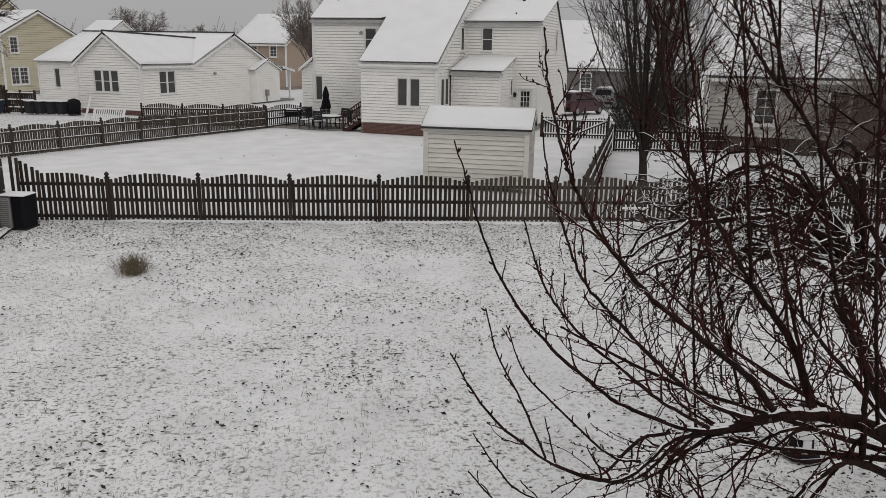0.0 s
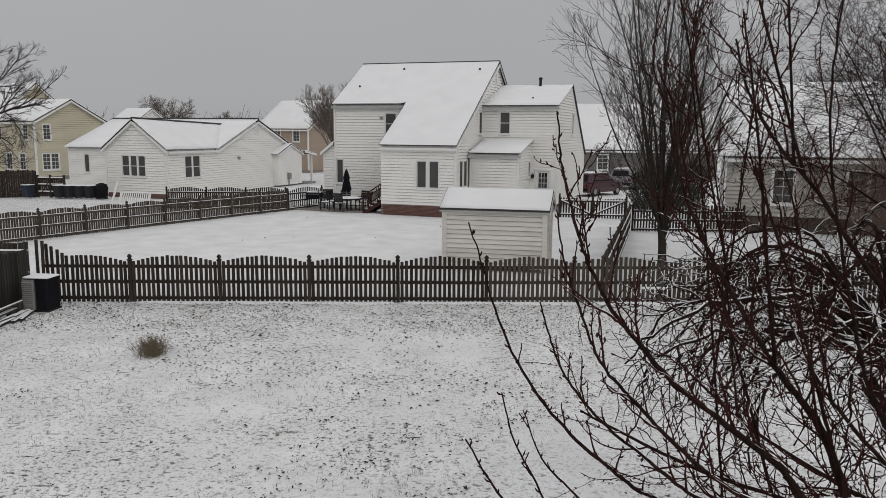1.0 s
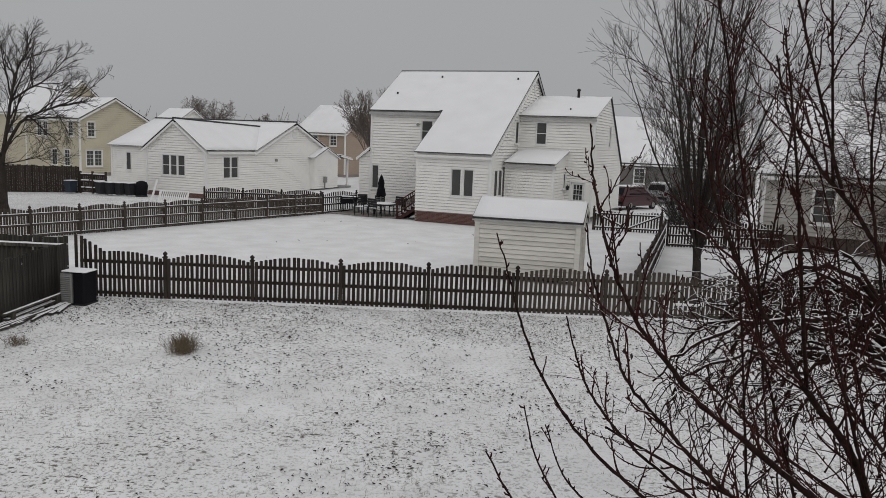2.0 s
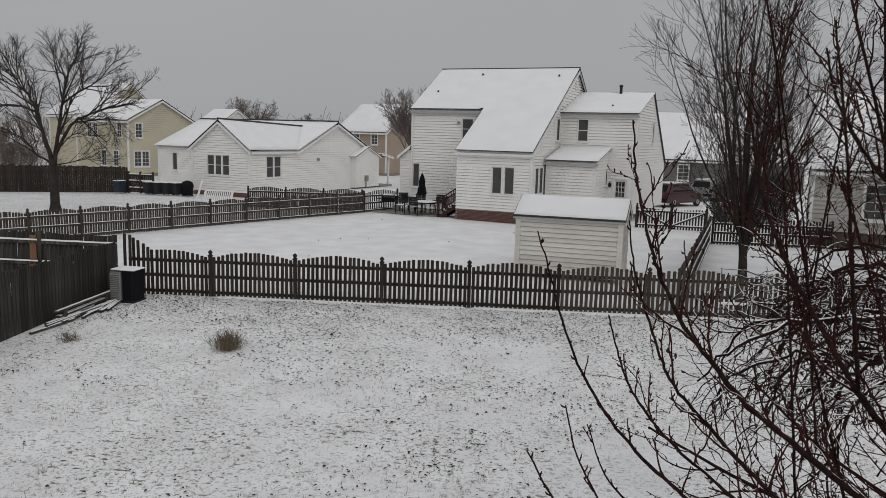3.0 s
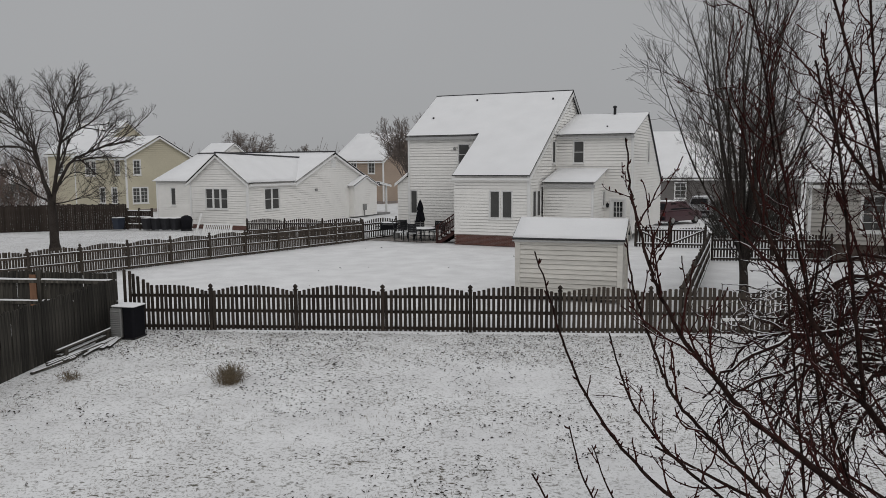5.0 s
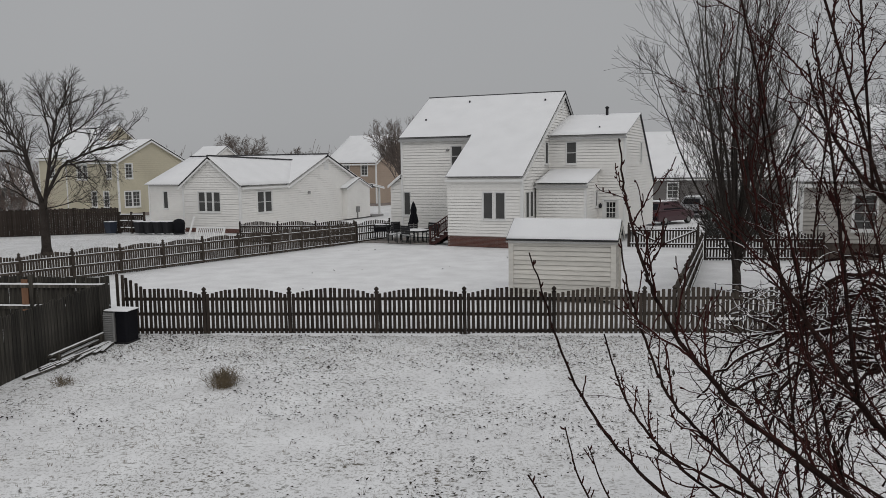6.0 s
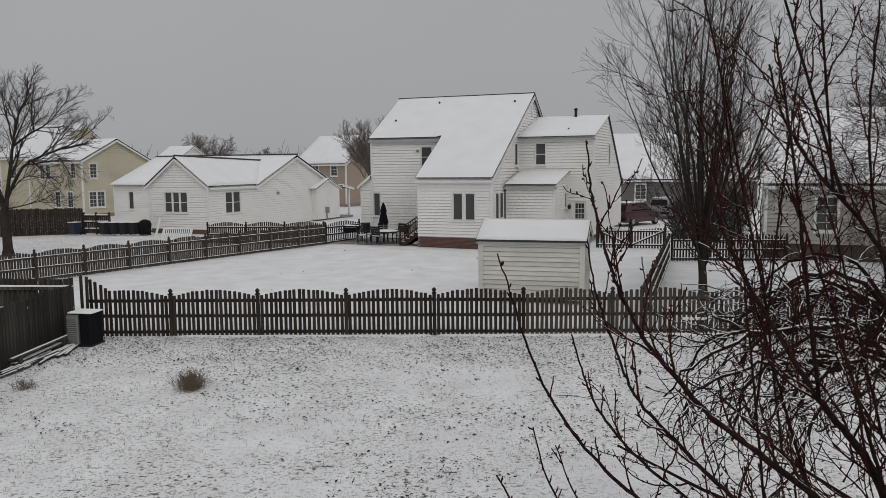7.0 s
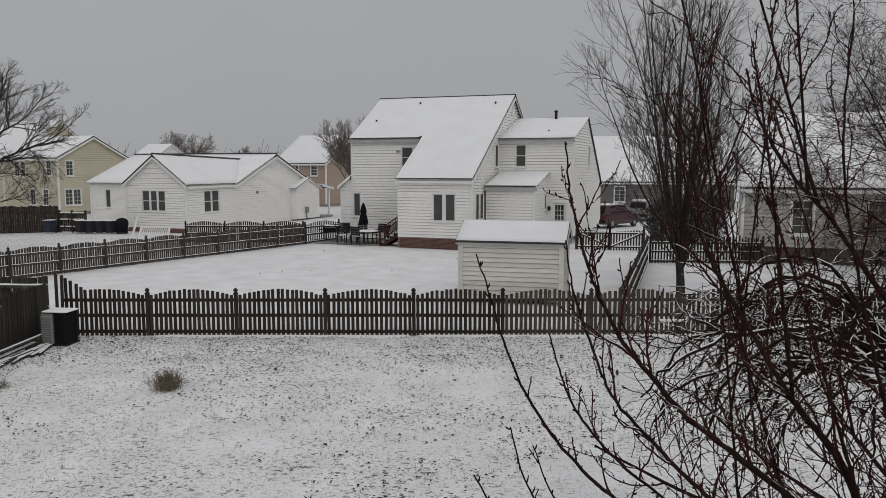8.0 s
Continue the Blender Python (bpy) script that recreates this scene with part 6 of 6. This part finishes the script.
def build_chair(label):
    r = thing("patio_chair", pose(0, 0, 0), label, "chair", "chairs round the patio table")
    for i in range(5):
        post_box(r, -0.24 + i * 0.1, -0.16 + i * 0.1, -0.24, 0.24, 0.42, 0.44, DARKMETAL, "seat_slat")
    for i in range(4):
        b = Builder()
        b.box(-0.25, 0.25, -0.012, 0.012, 0, 0.112, pose(0, 0.25 + i * 0.025, 0.5 + i * 0.12, -12))
        part("back_slat", b, DARKMETAL, r)
    for x in (-0.25, 0.25):
        for y, h in ((-0.23, 0.64), (0.24, 0.98)):
            b = Builder()
            b.tube([Vector((x, y, 0)), Vector((x, y, 0.44)), Vector((x, y + (0.09 if y > 0 else 0), h))], [0.024, 0.024, 0.02], 6)
            part("leg", b, DARKMETAL, r)
        b = Builder()
        b.tube([Vector((x, -0.24, 0.64)), Vector((x, 0.25, 0.65))], [0.02, 0.02], 6)
        part("armrest", b, DARKMETAL, r)
    part("snow_pad", snow_pad(rounded_ring(-0.22, 0.22, -0.2, 0.2, 0.08, 2), 0.442, 0.03), SNOW, r, "snow on the seat")
    return r


def build_patio():
    table = thing("patio_table", HOUSE @ pose(-2.5, 0.95, 0.05), "round dark metal patio table topped with snow", "table")
    b = Builder()
    b.lathe([(0.78, 0.64), (0.8, 0.66), (0.8, 0.715), (0.78, 0.72)], None, 24)
    part("tabletop", b, DARKMETAL, table)
    for k in range(4):
        a = math.pi / 4 + k * math.pi / 2
        b = Builder()
        b.tube([Vector((math.cos(a) * 0.5, math.sin(a) * 0.5, 0)), Vector((math.cos(a) * 0.42, math.sin(a) * 0.42, 0.4)), Vector((math.cos(a) * 0.5, math.sin(a) * 0.5, 0.68))], [0.02] * 3, 6)
        part("leg", b, DARKMETAL, table)
    part("snow_cap", snow_pad([(0.77 * math.cos(k * 0.2618), 0.77 * math.sin(k * 0.2618)) for k in range(24)], 0.722, 0.04), SNOW, table, "snow on the tabletop", smooth=True)
    u = thing("patio_umbrella", HOUSE @ pose(-3.15, 2.0, -0.05) @ Matrix.Diagonal((1.3, 1.3, 1, 1)), "closed dark patio umbrella standing by the table", "umbrella")
    b = Builder()
    b.lathe([(0.025, 0.08), (0.022, 2.42), (0.03, 2.44), (0.012, 2.5)], None, 8)
    part("pole", b, GREYMETAL, u)
    b = Builder()
    prof = [(0.2, 1.18), (0.19, 1.3), (0.15, 1.6), (0.12, 1.75), (0.135, 1.95), (0.09, 2.2), (0.035, 2.42)]
    sides = 16
    b.v = [(q * (1 + 0.22 * (-1) ** s) * math.cos(2 * math.pi * s / sides), q * (1 + 0.22 * (-1) ** s) * math.sin(2 * math.pi * s / sides), z) for q, z in prof for s in range(sides)]
    b.f = [(i * sides + s, i * sides + (s + 1) % sides, (i + 1) * sides + (s + 1) % sides, (i + 1) * sides + s) for i in range(len(prof) - 1) for s in range(sides)]
    part("canopy", b, BLACK, u, "folded black canopy")
    b = Builder()
    b.lathe([(0.26, 0), (0.26, 0.05), (0.06, 0.09), (0.04, 0.2)], None, 14)
    part("base", b, DARKMETAL, u)
    chair = build_chair("dark metal slatted patio chair with snow on the seat")
    chair.matrix_world = HOUSE @ pose(-3.55, 1.1, 0.05, 0, 0, 80) @ Matrix.Diagonal((1.12, 1.12, 1.12, 1))
    for x, y, rz in ((-3.1, 1.75, 25), (-2.1, 1.9, -15), (-1.55, 1.2, -85), (-4.3, 1.9, 35), (-2.55, 0.05, 175), (-3.75, 0.35, 120)):
        copy_thing(chair, HOUSE @ pose(x, y, 0.05, 0, 0, rz))
    g = thing("barbecue_grill", HOUSE @ pose(-5.05, 1.5, 0.02, 0, 0, 15) @ Matrix.Diagonal((1.1, 1.12, 0.92, 1)), "black kettle-lidded barbecue grill with snow on its lid", "grill")
    b = Builder()
    b.prism(rounded_ring(-0.42, 0.42, -0.25, 0.25, 0.06), 0.62, 0.85)
    part("firebox", b, BLACK, g)
    b = Builder()
    ring = [(0.27 * math.cos(radians(a)), 0.27 * math.sin(radians(a)) * 0.85) for a in range(0, 181, 20)]
    b.prism(ring, -0.42, 0.42, Matrix(((0, 0, 1, 0), (1, 0, 0, 0), (0, 1, 0, 0.86), (0, 0, 0, 1))))
    lid = part("lid", b, BLACK, g)
    part("snow_cap", snow_pad(rounded_ring(-0.4, 0.4, -0.16, 0.16, 0.06), 1.055, 0.04), SNOW, lid, "snow on the lid", smooth=True)
    for x in (-0.75, 0.45):
        post_box(g, x, x + 0.3, -0.22, 0.22, 0.8, 0.83, DARKMETAL, "side_shelf")
    for x in (-0.36, 0.36):
        for y in (-0.2, 0.2):
            post_box(g, x - 0.02, x + 0.02, y - 0.02, y + 0.02, 0, 0.62, DARKMETAL, "leg")
    b = Builder()
    b.tube([Vector((-0.3, -0.3, 0.95)), Vector((0.3, -0.3, 0.95))], [0.015, 0.015], 6)
    part("handle", b, GREYMETAL, g)
    p = Builder()
    p.lathe([(0.15, 0), (0.2, 0.05), (0.21, 0.3), (0.16, 0.38), (0.08, 0.4)], None, 14)
    solid("garden_bucket", p, GREYMETAL, "pale grey round tank beside the grill", "bucket", m=HOUSE @ pose(-4.6, 1.6, 0.05))


build_patio()


# ---- beside the one-storey house ----
def wheeled_bin(m, mat, label):
    r = thing("wheeled_bin", m @ Matrix.Diagonal((1, 1, 0.82, 1)), label, "bin")
    b = Builder()
    b.add([(-0.23, -0.25, 0.08), (0.23, -0.25, 0.08), (0.23, 0.25, 0.08), (-0.23, 0.25, 0.08), (-0.3, -0.34, 1.0), (0.3, -0.34, 1.0), (0.3, 0.32, 1.0), (-0.3, 0.32, 1.0)], HEX)
    part("body", b, mat, r)
    b = Builder()
    b.prism(rounded_ring(-0.32, 0.32, -0.37, 0.37, 0.05, 2), 1.0, 1.06)
    lid = part("lid", b, mat, r)
    part("snow_cap", snow_pad(rounded_ring(-0.3, 0.3, -0.35, 0.35, 0.06, 2), 1.062, 0.05), SNOW, lid, "snow on the lid")
    for x in (-0.27, 0.27):
        b = Builder()
        b.lathe([(0.1, -0.03), (0.1, 0.03)], pose(x, 0.27, 0.1, 0, 90), 12)
        part("wheel", b, RUBBER, r)


BIN_GREY = material("dark_grey_bin_plastic", (0.030, 0.030, 0.034), 0.6, vary=0.15, spec=0.2)
BLUE = material("dull_blue_plastic", (0.03, 0.038, 0.058), 0.5, vary=0.1)
wheeled_bin(pose(-27.2, 53.5, 0, 0, 0, -20), BLUE, "dull blue wheeled bin with a snowy lid")
for x in (-24.9, -24.2, -23.5, -22.8):
    wheeled_bin(pose(x, 53.2 - 0.06 * (x + 24.9), 0, 0, 0, -30), BIN_GREY, "black wheeled bin against the white house")
g = thing("kettle_grill", pose(-22.0, 53.0, 0), "round black covered grill beside the bins", "grill")
b = Builder()
b.lathe([(0.36, 0.1), (0.4, 0.55), (0.43, 0.75), (0.34, 0.98), (0.1, 1.08)], None, 14)
part("cover", b, BLACK, g, smooth=True)
b = Builder()
b.lathe([(0.4, 0.0), (0.36, 0.1)], None, 14)
part("stand", b, DARKMETAL, g)


def build_dark_fence():
    a, c = Vector((-39.0, 49.5, 0)), Vector((-26.75, 54.2, 0))
    L = (c - a).length
    r = thing("board_fence", pose(a.x, a.y, 0, 0, 0, math.degrees(math.atan2(c.y - a.y, c.x - a.x))), "tall dark solid board fence before the yellow house", "fence")
    rng = random.Random(19)
    meshes = []
    for h in (1.82, 1.86, 1.9):
        b = Builder()
        b.prism([(-0.07, 0.0), (0.07, 0.0), (0.07, h - 0.03), (0.04, h), (-0.04, h), (-0.07, h - 0.03)], 0, 0.02, Matrix(((1, 0, 0, 0), (0, 0, 1, 0), (0, 1, 0, 0), (0, 0, 0, 1))))
        meshes.append(b.mesh("plank", PICKET))
    for k in range(int(L / 0.145)):
        part("plank", rng.choice(meshes), PICKET, r, m=pose(k * 0.145, rng.uniform(-0.005, 0.005), 0))
    for z in (0.4, 1.4):
        post_box(r, 0, L, 0.02, 0.07, z, z + 0.09, PICKET, "rail")


build_dark_fence()


def build_side_gate():
    r = thing("wooden_gate", pose(-26.7, 53.9, 0, 0, 0, -8), "dark wooden side gate with snow on its rails and brace", "gate")
    for x in (0.0, 0.95, 1.95):
        post_box(r, x - 0.06, x + 0.06, -0.06, 0.06, 0, 1.55, PICKET, "post")
    for k in range(12):
        post_box(r, 0.1 + k * 0.155, 0.235 + k * 0.155, 0.0, 0.02, 0.06, 1.35, PICKET, "plank")
    for z in (0.3, 0.8, 1.25):
        board(r, (0, -0.03, z + 0.1), (1.95, -0.03, z + 0.1), 0.1, 0.04, PICKET, "rail")
        board(r, (0, -0.05, z + 0.17), (1.95, -0.05, z + 0.17), 0.07, 0.06, SNOW, "snow_strip")
    board(r, (0.9, -0.08, 1.2), (0.3, -0.08, 0.35), 0.09, 0.03, PICKET, "brace")


build_side_gate()


def build_lattice():
    r = thing("lattice_panel", pose(-19.45, 49.2, 0, -28, 0, -6), "white slatted panel leaning against the house foundation", "panel")
    for k in range(14):
        post_box(r, 0.1 + k * 0.135, 0.165 + k * 0.135, 0, 0.03, 0.08, 0.78, TRIM, "slat")
    for z in (0.0, 0.78):
        post_box(r, 0, 2.02, -0.01, 0.04, z, z + 0.08, TRIM, "rail")
    for x in (0, 1.94):
        post_box(r, x, x + 0.08, -0.005, 0.035, 0.08, 0.78, TRIM, "stile")
    b = Builder()
    b.box(-0.06, 0.06, -0.03, 0.03, 0, 1.5, pose(0, 0, 0, -10, 14, 0))
    solid("downpipe_board", b, TRIM, "white board leaning at the house corner", "board", m=pose(-20.0, 49.6, 0))


build_lattice()


# ---- parked cars beyond the gate ----
def build_car(m, paint, label):
    r = thing("car", m, label, "car")

    def loft(sections):
        """sections: (y, half width at the bottom, at the top, z0, z1), each a rounded outline across the car."""
        b = Builder()
        for y, w0, w1, z0, z1 in sections:
            b.v += [(-w0, y, z0), (w0, y, z0), (w0 * 1.02, y, z0 + (z1 - z0) * 0.45), (w1, y, z1 - 0.05), (w1 - 0.08, y, z1), (-w1 + 0.08, y, z1), (-w1, y, z1 - 0.05), (-w0 * 1.02, y, z0 + (z1 - z0) * 0.45)]
        for i in range(len(sections) - 1):
            b.f += [(i * 8 + j, i * 8 + (j + 1) % 8, (i + 1) * 8 + (j + 1) % 8, (i + 1) * 8 + j) for j in range(8)]
        b.f += [tuple(range(8)), tuple(reversed(range((len(sections) - 1) * 8, len(sections) * 8)))]
        return b
    part("body", loft([(-2.3, 0.8, 0.78, 0.4, 0.85), (-2.2, 0.9, 0.86, 0.3, 1.0), (-1.3, 0.92, 0.88, 0.28, 1.05), (1.0, 0.92, 0.88, 0.28, 1.05), (1.9, 0.9, 0.84, 0.3, 1.0), (2.3, 0.82, 0.76, 0.4, 0.85)]), paint, r)
    part("cabin", loft([(-2.15, 0.84, 0.76, 1.02, 1.1), (-1.75, 0.84, 0.7, 1.02, 1.66), (-0.6, 0.85, 0.7, 1.04, 1.74), (0.5, 0.85, 0.7, 1.04, 1.7), (1.25, 0.84, 0.76, 1.02, 1.1)]), paint, r)
    b = Builder()
    b.slab([(-0.68, -2.12, 1.14), (0.68, -2.12, 1.14), (0.6, -1.80, 1.58), (-0.6, -1.80, 1.58)], (0, -0.02, 0.01))
    part("rear_window", b, BLACK, r, "dark glass")
    for s in (-1, 1):
        b = Builder()
        b.slab([(s * 0.87, -1.55, 1.12), (s * 0.87, 0.9, 1.12), (s * 0.73, 0.35, 1.6), (s * 0.73, -1.4, 1.6)], (s * 0.015, 0, 0.005))
        part("side_window", b, BLACK, r, "dark glass")
        b = Builder()
        b.box(s * 0.74 - 0.1, s * 0.74 + 0.1, -2.33, -2.2, 0.72, 0.95, None, 0.02)
        part("tail_light", b, material("red_lens", (0.09, 0.008, 0.008), 0.3), r, "red tail light")
        for y in (-1.4, 1.45):
            b = Builder()
            b.lathe([(0.22, -0.11), (0.33, -0.1), (0.34, 0.0), (0.33, 0.1), (0.22, 0.11)], pose(s * 0.82, y, 0.34, 0, 90), 16)
            wheel = part("wheel", b, RUBBER, r)
            b = Builder()
            b.lathe([(0.2, -0.12), (0.21, 0.0), (0.2, 0.12)], pose(s * 0.82, y, 0.34, 0, 90), 12)
            part("rim", b, GREYMETAL, wheel)
    part("snow_cover", snow_pad(rounded_ring(-0.64, 0.64, -1.72, 0.45, 0.12, 2), 1.7, 0.07), SNOW, r, "snow on the roof", smooth=True)
    b = Builder()
    b.prism(rounded_ring(-0.86, 0.86, -2.36, -2.24, 0.05, 2), 0.42, 0.62)
    part("bumper", b, BLACK, r)
    return r


build_car(pose(13.0, 59.0, 0, 0, 0, -48), CARPAINT, "maroon estate car with snow on its roof, parked on the drive")
build_car(pose(17.0, 66.5, 0, 0, 0, -22), CARSILVER, "silver car with snow on its roof, parked behind")


# ---- fallen leaves and grass showing through the snow ----
def build_litter():
    rng, b, g = random.Random(101), Builder(), Builder()
    made = 0
    while made < 10000:
        x, y = rng.uniform(-10.2, 11), 4.5 + 16.3 * rng.random()
        d = 0.28 + 1.25 * noise.noise((x * 0.3, y * 0.3, 7)) + 0.9 * noise.noise((x * 1.1, y * 1.1, 3))
        if y > 17.0:
            d += 0.25 + 0.35 * min(1.0, (y - 17.0) / 2.5)
        if x < -6:
            d -= 0.25
        d -= 0.3 * max(0.0, min(1.0, (12.0 - y) / 4.0))
        if rng.random() > d:
            continue
        made += 1
        k = rng.uniform(0.010, 0.024) * (1.5 if rng.random() < 0.12 else 1.0)
        az = rng.gauss(0, 0.6) + (math.pi if rng.random() < 0.5 else 0.0)
        m = Matrix.Translation((x, y, 0.004)) @ pose(0, 0, 0, rng.uniform(-30, 30), rng.uniform(-30, 30), math.degrees(az))
        curl = rng.uniform(0.1, 0.7) * k
        b.add([(-k * 1.4, 0, 0), (-k * 0.3, -k * 0.7, curl), (k * 1.3, 0, 0.1 * k), (-k * 0.2, k * 0.7, curl), (0, 0, -0.1 * k)], [(0, 1, 4), (1, 2, 4), (2, 3, 4), (3, 0, 4)], m)
    # a few larger leaves in the far yard
    for _ in range(18):
        x, y, k = rng.uniform(-10, 4), rng.uniform(23, 42.5), rng.uniform(0.025, 0.06)
        m = Matrix.Translation((x, y, 0.012)) @ pose(0, 0, 0, rng.uniform(-25, 25), rng.uniform(-25, 25), rng.uniform(0, 360))
        b.add([(-k * 1.4, 0, 0), (-k * 0.3, -k * 0.6, 0.4 * k), (k * 1.3, 0, 0.1 * k), (-k * 0.2, k * 0.6, 0.4 * k), (0, 0, -0.1 * k)], [(0, 1, 4), (1, 2, 4), (2, 3, 4), (3, 0, 4)], m)
    solid("leaf_litter", b, LEAF, "small fallen brown leaves strewn over the snowy lawn", "leaves", kind="stuff", fix=False)
    made = 0
    while made < 7500:
        x, y = rng.uniform(-10.2, 12), 4.5 + 16.3 * rng.random()
        d = 0.35 + 1.0 * noise.noise((x * 0.4, y * 0.4, 17)) + 0.5 * noise.noise((x * 1.6, y * 1.6, 13)) + (0.4 if y > 17.8 else 0)
        if rng.random() > d:
            continue
        made += 1
        for _ in range(3):
            az, h, t = rng.uniform(0, 6.28), rng.uniform(0.018, 0.045), rng.uniform(0.3, 1.2)
            dx, dy = math.cos(az), math.sin(az)
            px, py = x + rng.gauss(0, 0.02), y + rng.gauss(0, 0.02)
            w = 0.0035
            g.add([(px - dy * w, py + dx * w, -0.02), (px + dy * w, py - dx * w, -0.02), (px + dx * h * math.sin(t), py + dy * h * math.sin(t), h * math.cos(t) + 0.005)], [(0, 1, 2)])
    solid("grass_blades", g, DEADGRASS, "short winter grass blades poking through thin snow", "grass", kind="stuff", fix=False)


build_litter()
